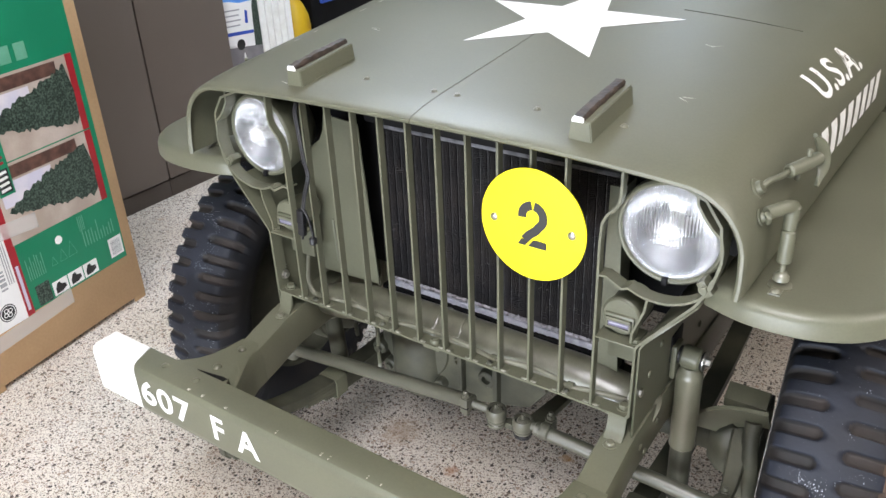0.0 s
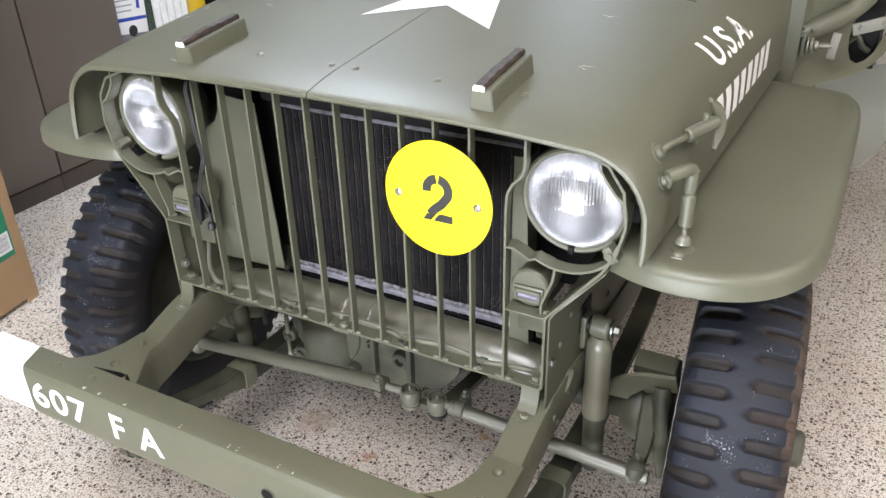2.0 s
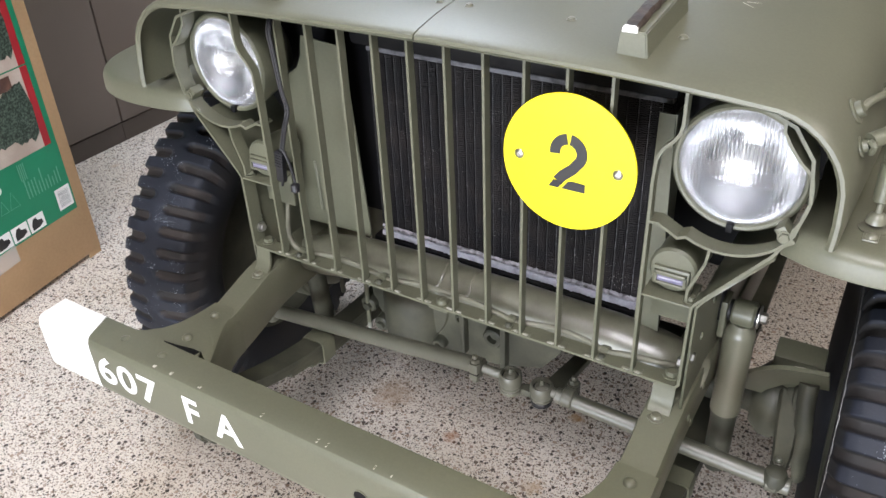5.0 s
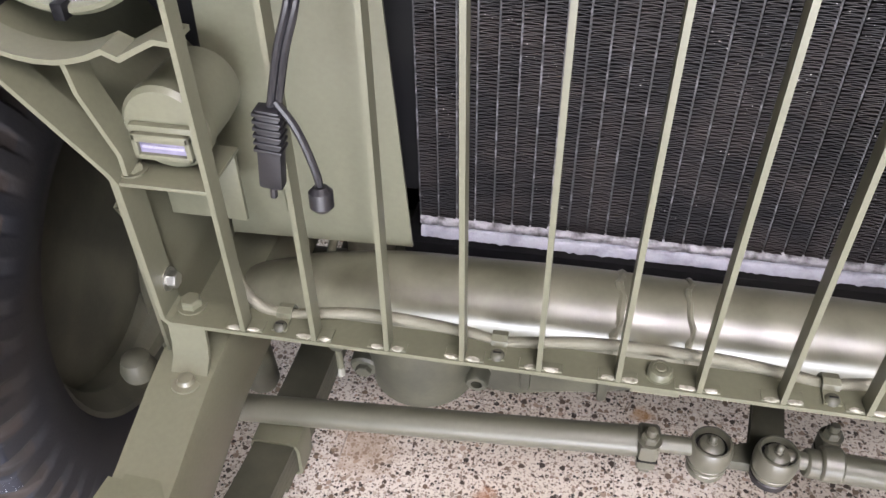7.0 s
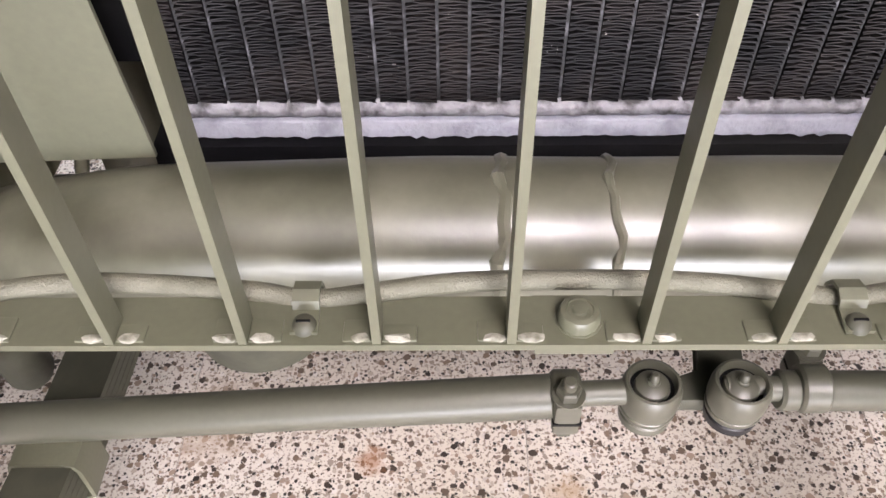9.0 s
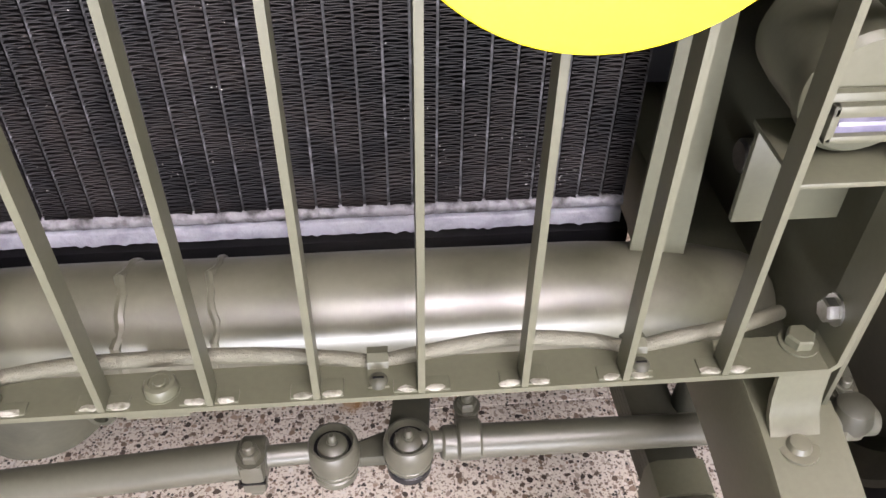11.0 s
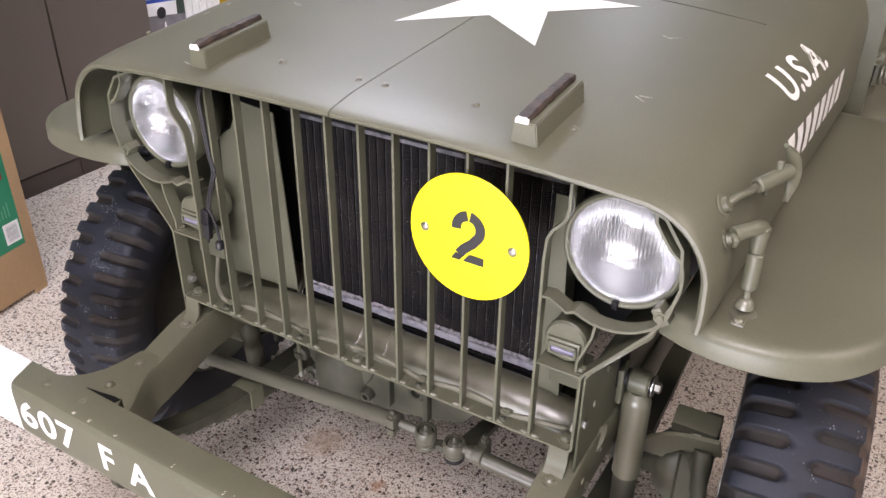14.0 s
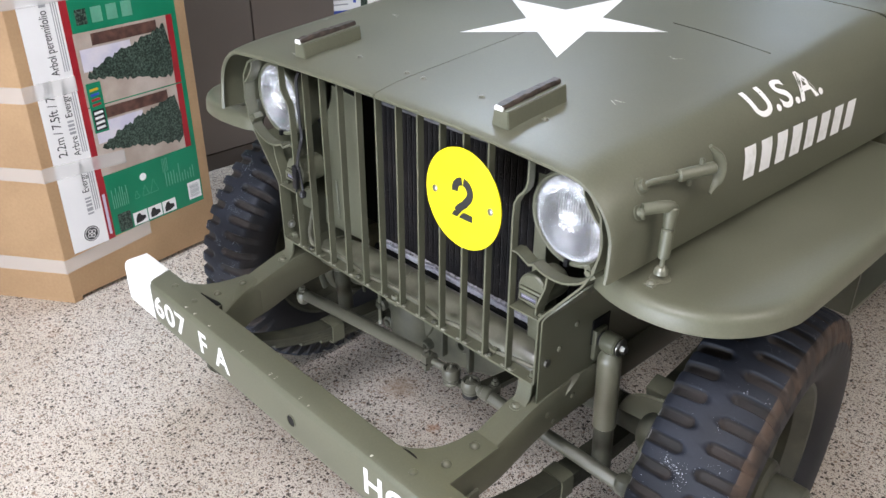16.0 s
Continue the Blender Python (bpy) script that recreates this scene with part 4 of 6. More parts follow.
for s in SIDES:
    # upper catch: hook, spring barrel standing off the flank, crescent handle
    def at(x, y, z):
        return Vector((x if s > 0 else -x - 0.02, y, z if s > 0 else z - 0.03))

    bm = bmesh.new()
    foot, out = hood_side(0.058, 0.122 if s > 0 else 0.089)
    foot.x = foot.x if s > 0 else 2 * HC - foot.x
    out.x *= s
    lathe(bm, [(0, 0), (0.0135, 0), (0.0135, 0.002), (0.009, 0.003), (0.0085, 0.009), (0, 0.011)], along(foot - out * 0.001, foot + out), 20)
    a, b = at(0.519, 0.114, 0.962), at(0.545, 0.170, 0.967)
    tube(bm, [foot + out * 0.007, foot + out * 0.013 + Vector((0, 0.014, 0.0)), a.lerp(foot, 0.35) + out * 0.006, a], 0.0042, 5, 10)
    catch = part("hood_catch", bm, OLIVE, jeep, "hood catch with spring barrel and curved handle")
    bm = bmesh.new()
    rod(bm, a, b, 0.0092, 18, 0.002)
    part("barrel", bm, OLIVE, catch)
    for f in (0.35, 0.62):
        bm = bmesh.new()
        p = a.lerp(b, f)
        k = 1 if f > 0.5 else -1
        rod(bm, p + Vector((0, 0, k * 0.009)), p + Vector((0, 0, k * 0.019)), 0.0038, 10, 0.001)
        part("pin", bm, OLIVE, catch)
    bm = bmesh.new()
    arcs = smooth_path([at(0.535, 0.166, 0.997), at(0.543, 0.178, 0.982), at(0.547, 0.181, 0.965), at(0.550, 0.176, 0.948), at(0.549, 0.160, 0.931)], 6)
    sweep(bm, arcs, lambda f: [(u * (0.2 + 0.8 * math.sin(math.pi * min(max(f, 0.02), 0.98))), v) for u, v in ((-0.0095, -0.003), (-0.005, -0.0045), (0.005, -0.0045), (0.0095, -0.003), (0.0095, 0.001), (0.005, 0.003), (-0.005, 0.003), (-0.0095, 0.001))], up=(s * 0.5, -1, 0))
    part("handle", bm, OLIVE, catch)
    # lower catch: elbow, standing barrel, ball foot on the fender
    bm = bmesh.new()
    foot, out = hood_side(0.036, 0.090)
    foot.x = foot.x if s > 0 else 2 * HC - foot.x
    out.x *= s
    lathe(bm, [(0, 0), (0.011, 0), (0.011, 0.002), (0.007, 0.003), (0.006, 0.008), (0, 0.009)], along(foot, foot + out), 18)
    tube(bm, [foot + out * 0.008 + Vector((0, -0.004, 0.006)), foot + out * 0.014 + Vector((0, -0.008, 0)), foot + out * 0.012 + Vector((0, -0.003, -0.008)), foot + out * 0.010 + Vector((0, 0.006, -0.004))], 0.0035, 5, 8)
    low = part("fender_catch", bm, OLIVE, jeep, "elbow catch between hood and fender")
    bm = bmesh.new()
    top, foot2 = at(0.540, 0.073, 0.930), Vector((0.542 if s > 0 else -0.562, 0.066, 0.849))
    tube(bm, [foot + out * 0.008 + Vector((0, 0.0, 0.004)), foot.lerp(top, 0.5) + out * 0.008 + Vector((0, 0, 0.006)), top + Vector((0, 0, 0.004)), top + Vector((0, 0.004, -0.006))], 0.0088, 4, 12)
    part("elbow", bm, OLIVE, low)
    bm = bmesh.new()
    mid = top.lerp(foot2, 0.34)
    rod(bm, top + Vector((0, 0, 0.006)), mid, 0.0108, 14, 0.002, 0.0085)
    rod(bm, mid, top.lerp(foot2, 0.90), 0.0095, 16, 0.002)
    part("barrel", bm, OLIVE, low)
    bm = bmesh.new()
    rod(bm, foot2 + Vector((0, 0, 0.012)), foot2 + Vector((0, 0, -0.012)), 0.0035, 10)
    dome(bm, foot2 + Vector((0, 0, -0.016)), (0, 0, 1), 0.011, 0.012, 16)
    lathe(bm, [(0.016, -0.0265), (0.016, -0.0235), (0.010, -0.022), (0, -0.022)], Matrix.Translation(foot2), 20)
    block(bm, foot2.x - 0.008, foot2.x + 0.008, foot2.y - 0.032, foot2.y - 0.004, 0.8235, 0.8265, 0.0015)
    dome(bm, (foot2.x, foot2.y - 0.024, 0.8265), (0, 0, 1), 0.0065, 0.004)
    part("ball_foot", bm, SATIN, low, "worn shiny ball foot")

# star, lettering and scratches
bm = bmesh.new()
SX, SY, SR = 0.020, 0.462, 0.214
pts = []
for k in range(10):
    r = SR if k % 2 == 0 else SR * 0.382
    a = radians(90 + 36 * k)
    pts.append((SX + r * math.cos(a), SY + r * math.sin(a)))
centre = bm.verts.new((SX, SY, hood_top(SX, SY) + 0.0006))
ring = [bm.verts.new((x, y, hood_top(x, y) + 0.0006)) for x, y in pts]
for k in range(10):
    bm.faces.new((centre, ring[k], ring[(k + 1) % 10]))
bmesh.ops.subdivide_edges(bm, edges=bm.edges[:], cuts=5, use_grid_fill=True)
for v in bm.verts:
    v.co.z = hood_top(v.co.x, v.co.y) + 0.0007
part("star", bm, DECAL, jeep, "large white painted star")


def letters(body, size, spacing=1.0, bold=0.021):
    """The outlines of a word as a bmesh in the x-y plane."""
    cu = bpy.data.curves.new("word", "FONT")
    cu.body, cu.size, cu.space_character, cu.offset = body, size, spacing, bold * size
    ob = bpy.data.objects.new("word", cu)
    scene.collection.objects.link(ob)
    me = bpy.data.meshes.new_from_object(ob.evaluated_get(bpy.context.evaluated_depsgraph_get()))
    out = bmesh.new()
    out.from_mesh(me)
    bpy.data.objects.remove(ob)
    bpy.data.meshes.remove(me)
    return out


def on_flank(bm, y0, s0):
    for v in bm.verts:
        p, o = hood_side(y0 + v.co.x, s0 + v.co.y)
        v.co = p + o * 0.0007
    return bm


bm = letters("U.S.A.", 0.075, 1.06)
bmesh.ops.scale(bm, vec=(1.05, 1.0, 1), verts=bm.verts[:])
bmesh.ops.triangulate(bm, faces=bm.faces[:])
bmesh.ops.subdivide_edges(bm, edges=bm.edges[:], cuts=2)
part("lettering", on_flank(bm, 0.366, 0.149), DECAL, jeep, "white stencilled U.S.A. lettering")
for k in range(8):
    bm = bmesh.new()
    x0 = 0.0502 * k
    vs = raw(bm, [(x0, 0, 0), (x0 + 0.033, 0, 0), (x0 + 0.033, 0.053, 0), (x0, 0.053, 0)], [(0, 1, 2, 3)])
    bmesh.ops.subdivide_edges(bm, edges=bm.edges[:], cuts=3, use_grid_fill=True)
    part("lettering_bar", on_flank(bm, 0.311, 0.061), DECAL, jeep, "plain white painted bar")
random.seed(12)
for cx, cy, n, ln in ((0.338, 0.20, 3, 0.022), (-0.30, 0.02, 2, 0.018), (-0.33, 0.30, 2, 0.04), (0.30, 0.42, 2, 0.03)):
    bm = bmesh.new()
    for k in range(n):
        a = random.uniform(-0.6, 0.6) + (0 if cx > 0 else 0.2)
        p = Vector((cx + random.uniform(-0.008, 0.008), cy + random.uniform(-0.006, 0.006)))
        q = p + Vector((math.cos(a), math.sin(a))) * ln * random.uniform(0.5, 1)
        nn = Vector((-(q - p).y, (q - p).x)).normalized() * 0.0009
        raw(bm, [(v.x, v.y, hood_top(v.x, v.y) + 0.0005) for v in (p - nn, q - nn * 0.3, q + nn * 0.3, p + nn)], [(0, 1, 2, 3)])
    part("scratch", bm, CHIP, jeep, "pale scratch in the paint")

# worn paint along the hood's shoulder
random.seed(77)
for y in (0.20, 0.26, 0.40, 0.47, 0.52, 0.57, 0.64):
    bm = bmesh.new()
    x0 = -0.438 - random.uniform(0, 0.012)
    ln, w = random.uniform(0.012, 0.045), random.uniform(0.0012, 0.0028)
    raw(bm, [(x0 + dx, y + dy, hood_top(x0 + dx, y + dy) + 0.0006) for dx, dy in ((-w, 0), (w * 0.2, ln * 0.3), (-w * 0.3, ln), (-w * 1.4, ln * 0.6))], [(0, 1, 2, 3)])
    part("scratch", bm, CHIP, jeep, "pale scuff on the hood's shoulder")

# ---- bumper ----
bm = bmesh.new()


def channel(x0, x1, slope0=0.0, slope1=0.0):
    """An open-backed steel channel with rounded front edges."""
    sec = [(0.058, 0.5215), (0.012, 0.5225), (0.005, 0.520), (0.0015, 0.514), (0.0, 0.505), (0.0, 0.432), (0.0015, 0.423), (0.005, 0.417), (0.012, 0.4145), (0.058, 0.4155), (0.058, 0.4205), (0.012, 0.4195), (0.006, 0.430), (0.006, 0.507), (0.012, 0.5175), (0.058, 0.5165)]
    rows = [[bm.verts.new((x + sl * d, -0.284 + d, z)) for d, z in sec] for x, sl in ((x0, slope0), (x1, slope1))]
    m = len(sec)
    for k in range(m):
        bm.faces.new((rows[0][k], rows[0][(k + 1) % m], rows[1][(k + 1) % m], rows[1][k]))
    bm.faces.new(rows[0][::-1])
    bm.faces.new(rows[1])


channel(-0.482, 0.482, -0.4, 0.4)
bumper = part("bumper", bm, OLIVE, jeep, "heavy olive channel bumper with chipped edge")
for s in SIDES:
    bm = bmesh.new()
    channel(min(s * 0.482, s * 0.607), max(s * 0.482, s * 0.607), 0.35 if s > 0 else -0.05, 0.05 if s > 0 else -0.35)
    bmesh.ops.recalc_face_normals(bm, faces=bm.faces[:])
    part("bumper_end", bm, WHITE, bumper, "white painted bumper end")
x, z, r = 0.052, 0.464, 0.0135
bm = bmesh.new()
lathe(bm, [(r, 0), (r, 0.0015), (r * 0.86, 0.0015), (r * 0.86, -0.004), (0, -0.004)], along((x, -0.284, z), (x, -1, z)), 28)
part("crank_hole_ring", bm, OLIVE, bumper)
# black disc over the ring paints the hole's shade
bm = bmesh.new()
lathe(bm, [(0, 0.0006), (r * 0.86, 0.0006)], along((x, -0.284, z), (x, -1, z)), 28)
part("crank_hole", bm, BLACK, bumper, "black disc for the shade in the crank hole")
bm = letters("607", 0.074, 1.10)
bmesh.ops.transform(bm, matrix=Matrix.Translation((-0.4735, -0.2847, 0.4465)) @ pose(0, 0, 0, 90, 0, 0) @ Matrix.Diagonal((1.18, 1, 1, 1)), verts=bm.verts[:])
part("lettering", bm, DECAL, bumper, "white painted unit number 607")
for body, x in (("F", -0.279), ("A", -0.213), ("HQ", 0.258)):
    bm = letters(body, 0.074, 1.10)
    bmesh.ops.transform(bm, matrix=Matrix.Translation((x, -0.2847, 0.4465)) @ pose(0, 0, 0, 90, 0, 0), verts=bm.verts[:])
    part("lettering", bm, DECAL, bumper, "white painted letters " + body)
random.seed(21)
for k in range(11):
    x = random.uniform(-0.45, 0.44)
    bm = bmesh.new()
    lw, d = random.uniform(0.002, 0.006), random.uniform(0.002, 0.009)
    raw(bm, [(x, -0.284 + 0.005 + 0.003, 0.5212), (x + lw, -0.284 + 0.007, 0.5216), (x + lw * 1.3, -0.284 + 0.007 + d, 0.5228), (x + lw * 0.2, -0.284 + 0.007 + d * 0.8, 0.5228)], [(0, 1, 2, 3)])
    part("paint_chip", bm, CHIP, bumper)
for x in (-0.430, -0.345, 0.345, 0.430):
    bm = bmesh.new()
    dome(bm, (x, -0.250, 0.522), (0, 0, 1), 0.0075, 0.0025)
    part("bolt", bm, OLIVE, bumper)
# lug under the bumper
for s in SIDES:
    bm = bmesh.new()
    prism(bm, [(-0.270, 0.416), (-0.235, 0.416), (-0.238, 0.382), (-0.246, 0.372), (-0.258, 0.372), (-0.266, 0.382)], s * 0.285 - 0.012, s * 0.285 + 0.004, "x", 0.0015)
    rod(bm, (s * 0.285 + 0.002, -0.252, 0.390), (s * 0.285 + 0.026, -0.252, 0.390), 0.012, 14, 0.002)
    part("lug", bm, DULL, bumper)

# ---- frame, springs, steering ----
for s in SIDES:
    bm = bmesh.new()
    rail = smooth_path([(0.36, -0.225, 0.462), (0.36, -0.16, 0.462), (0.36, -0.10, 0.466), (0.36, -0.05, 0.480), (0.36, 0.0, 0.494), (0.36, 0.06, 0.500), (0.36, 0.2, 0.502), (0.36, 0.6, 0.49), (0.36, 1.1, 0.46)], 5)
    sweep(bm, [(s * p.x, p.y, p.z) for p in rail], [(-0.024, -0.040), (0.024, -0.040), (0.026, -0.036), (0.026, 0.036), (0.024, 0.040), (-0.024, 0.040), (-0.026, 0.036), (-0.026, -0.036)])
    frame_rail = part("frame_rail", bm, OLIVE, jeep)
    # gusset plates over the horn, one flat, one folded down inside
    bm = bmesh.new()
    plan = [(0.393, -0.232), (0.389, -0.10), (0.333, -0.098), (0.330, -0.135), (0.322, -0.165), (0.308, -0.190), (0.288, -0.208), (0.262, -0.2205), (0.262, -0.232)]
    if s < 0:
        plan = [(0.300, -0.232), (0.335, -0.165), (0.352, -0.10), (0.387, -0.098), (0.391, -0.135), (0.399, -0.165), (0.413, -0.190), (0.433, -0.208), (0.459, -0.2205), (0.459, -0.232)]
    prism(bm, [(s * x, y) for x, y in plan], 0.5035, 0.508, "z")
    if s < 0:
        fold = smooth_path([(-0.334, -0.099, 0), (-0.326, -0.135, 0), (-0.306, -0.172, 0), (-0.285, -0.205, 0), (-0.270, -0.231, 0)], 4)
        rows = []
        for p in fold:
            rows.append([bm.verts.new((p.x - 0.8 * o, p.y + 0.5 * o, z)) for o, z in ((0.058, 0.5083), (0.018, 0.5081), (0.009, 0.5055), (0.003, 0.498), (0.0, 0.488), (-0.002, 0.428))])
        for a, b in zip(rows, rows[1:]):
            for k in range(5):
                bm.faces.new((a[k], a[k + 1], b[k + 1], b[k]))
    else:
        turned = plan[2:7]
        for (xa, ya), (xb, yb) in zip(turned, turned[1:]):
            raw(bm, [(xa, ya, 0.5075), (xb, yb, 0.5075), (xb, yb, 0.43), (xa, ya, 0.44)], [(0, 1, 2, 3)])
    part("gusset", bm, OLIVE, jeep, "riveted olive horn gusset")
    # slotted hole as a black patch on the plate, its shade painted
    bm = bmesh.new()
    if s > 0:
        lathe(bm, [(0, 0.0008), (0.011, 0.0008)], Matrix.Translation((0.300, -0.2185, 0.508)) @ Matrix.Diagonal((1.7, 0.55, 1, 1)), 20)
    else:
        prism(bm, [(-0.384, -0.2150), (-0.352, -0.2105), (-0.326, -0.2060), (-0.314, -0.2065), (-0.316, -0.2160)], 0.5075, 0.5096, "z")
    part("slot", bm, BLACK, frame_rail, "black patch for the shade in a slotted hole")
    for x, y in ((0.360, -0.126), (0.358, -0.190)):
        bm = bmesh.new()
        dome(bm, (s * x, y, 0.508), (0, 0, 1), 0.0088, 0.006)
        part("rivet", bm, OLIVE, frame_rail)
    for y, z in ((0.03, 0.50), (0.10, 0.505), (0.05, 0.475)):
        bm = bmesh.new()
        dome(bm, (s * 0.386, y, z), (s, 0, 0), 0.006, 0.003)
        part("rivet", bm, OLIVE, frame_rail)
    # leaf spring, its olive darkened for dirt and shade
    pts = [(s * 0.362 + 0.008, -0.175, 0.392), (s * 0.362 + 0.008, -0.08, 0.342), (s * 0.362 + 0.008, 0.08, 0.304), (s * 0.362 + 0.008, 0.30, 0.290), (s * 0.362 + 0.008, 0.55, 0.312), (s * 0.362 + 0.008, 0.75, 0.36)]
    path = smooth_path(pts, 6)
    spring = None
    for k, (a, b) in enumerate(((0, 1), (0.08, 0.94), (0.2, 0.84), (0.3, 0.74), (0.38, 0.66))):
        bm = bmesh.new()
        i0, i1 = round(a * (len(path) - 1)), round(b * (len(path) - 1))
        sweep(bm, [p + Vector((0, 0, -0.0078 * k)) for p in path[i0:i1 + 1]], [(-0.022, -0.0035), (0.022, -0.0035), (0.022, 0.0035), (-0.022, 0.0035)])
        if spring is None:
            spring = part("leaf_spring", bm, DULL, jeep, "olive leaf spring stack, dark with dirt and painted shade")
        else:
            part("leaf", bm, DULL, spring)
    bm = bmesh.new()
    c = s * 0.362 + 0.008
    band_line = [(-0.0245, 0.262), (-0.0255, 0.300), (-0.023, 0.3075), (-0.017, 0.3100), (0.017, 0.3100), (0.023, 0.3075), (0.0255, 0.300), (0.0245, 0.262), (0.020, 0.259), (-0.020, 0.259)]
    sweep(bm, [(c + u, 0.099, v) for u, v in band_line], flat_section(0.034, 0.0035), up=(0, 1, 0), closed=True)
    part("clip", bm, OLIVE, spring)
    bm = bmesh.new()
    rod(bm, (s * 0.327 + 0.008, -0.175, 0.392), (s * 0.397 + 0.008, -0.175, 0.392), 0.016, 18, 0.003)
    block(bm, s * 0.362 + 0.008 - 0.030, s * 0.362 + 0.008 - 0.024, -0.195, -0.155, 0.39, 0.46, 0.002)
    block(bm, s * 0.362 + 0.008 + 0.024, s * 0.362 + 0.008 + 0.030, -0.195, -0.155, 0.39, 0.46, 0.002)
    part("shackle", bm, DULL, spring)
    # shock absorber
    top, bot = Vector((s * 0.412, 0.163, 0.602)), Vector((s * 0.408, 0.190, 0.228))
    bm = bmesh.new()
    d = (bot - top).normalized()
    ax = along(top + d * 0.022, bot)
    lathe(bm, [(0, -0.006), (0.013, -0.004), (0.017, 0.003), (0.0212, 0.009), (0.0222, 0.016), (0.0222, 0.166), (0.0228, 0.168), (0.0228, 0.172), (0.0210, 0.174), (0, 0.174)], ax, 32)
    shock = part("shock_absorber", bm, SATIN, jeep, "satin olive telescopic shock absorber")
    bm = bmesh.new()
    lathe(bm, [(0, 0.17), (0.0196, 0.17), (0.0196, 0.300), (0.016, 0.308), (0, 0.310)], ax, 28)
    part("lower_tube", bm, DULL, shock)
    bm = bmesh.new()
    rod(bm, top + Vector((-s * 0.015, 0, 0)), top + Vector((s * 0.017, 0, 0)), 0.0190, 28, 0.003)
    part("eye", bm, OLIVE, shock)
    for u0, u1 in ((-0.0205, -0.0155), (0.0175, 0.0205)):
        bm = bmesh.new()
        rod(bm, top + Vector((s * u0, 0, 0)), top + Vector((s * u1, 0, 0)), 0.0150, 24, 0.001)
        part("bushing", bm, CABLE, shock, "black rubber bushing")
    bm = bmesh.new()
    rod(bm, top + Vector((-s * 0.045, 0, 0)), top + Vector((s * 0.020, 0, 0)), 0.012, 16, 0.002)
    rod(bm, top + Vector((s * 0.0206, 0, 0)), top + Vector((s * 0.0226, 0, 0)), 0.0165, 20)
    hexbolt(bm, top + Vector((s * 0.0225, 0, 0)), (s, 0, 0), 0.0085, 0.010, False)
    part("pin", bm, STEEL, shock, "steel mounting pin and nut")
    # apron plate between grille and frame, and its slant up to the fender
    bm = bmesh.new()
    sec = [(0.379, 0.505), (0.379, 0.70), (0.386, 0.712), (0.455, 0.793)]
    rows = [[bm.verts.new((s * x, y, z)) for x, z in sec] for y in (0.004, 0.06, 0.3, 0.62)]
    for a, b in zip(rows, rows[1:]):
        for k in range(3):
            bm.faces.new((a[k], a[k + 1], b[k + 1], b[k]))
    ob = part("apron", bm, OLIVE, jeep, "olive apron plate beside the radiator")
    sheet(ob, 0.003, 0)
    # black plate laid on the apron as the opening's shade
    bm = bmesh.new()
    block(bm, min(s * 0.3806, s * 0.3830), max(s * 0.3806, s * 0.3830), 0.146, 0.196, 0.590, 0.640, 0.0005)
    part("apron_opening", bm, BLACK, ob, "black plate for the shade in the apron opening")
    bm = bmesh.new()
    block(bm, min(s * 0.382, s * 0.392), max(s * 0.382, s * 0.392), 0.146, 0.180, 0.560, 0.622, 0.004)
    part("shock_bracket", bm, OLIVE, ob)
    for y, z in ((0.055, 0.625), (0.24, 0.66), (0.30, 0.58), (0.10, 0.655)):
        bm = bmesh.new()
        dome(bm, (s * 0.3806, y, z), (s, 0, 0), 0.006, 0.003)
        part("rivet", bm, OLIVE, ob)

# tie rods with ball joints
bm = bmesh.new()
rod(bm, (-0.450, 0.0955, 0.3395), (0.012, 0.086, 0.398), 0.0145, 24, 0.002)
rod(bm, (0.0, 0.087, 0.397), (0.060, 0.094, 0.390), 0.0085, 14)
tie = part("tie_rod", bm, GREASY, jeep, "satin olive steering tie rod")
bm = bmesh.new()
rod(bm, (0.160, 0.097, 0.387), (0.53, 0.112, 0.358), 0.0135, 20, 0.002)
rod(bm, (0.125, 0.096, 0.391), (0.165, 0.097, 0.389), 0.0085, 14)
part("drag_tube", bm, GREASY, tie)
bm = bmesh.new()
lathe(bm, [(0, -0.022), (0.010, -0.022), (0.0155, -0.016), (0.0175, -0.008), (0.0175, 0.004), (0.0140, 0.010), (0.0070, 0.012), (0.0065, 0.020), (0, 0.021)], Matrix.Translation((-0.468, 0.096, 0.332)), 24)
hexbolt(bm, (-0.468, 0.096, 0.350), (0, 0, 1), 0.0085, 0.008)
part("rod_end", bm, GREASY, tie, "round rod end with castle nut")
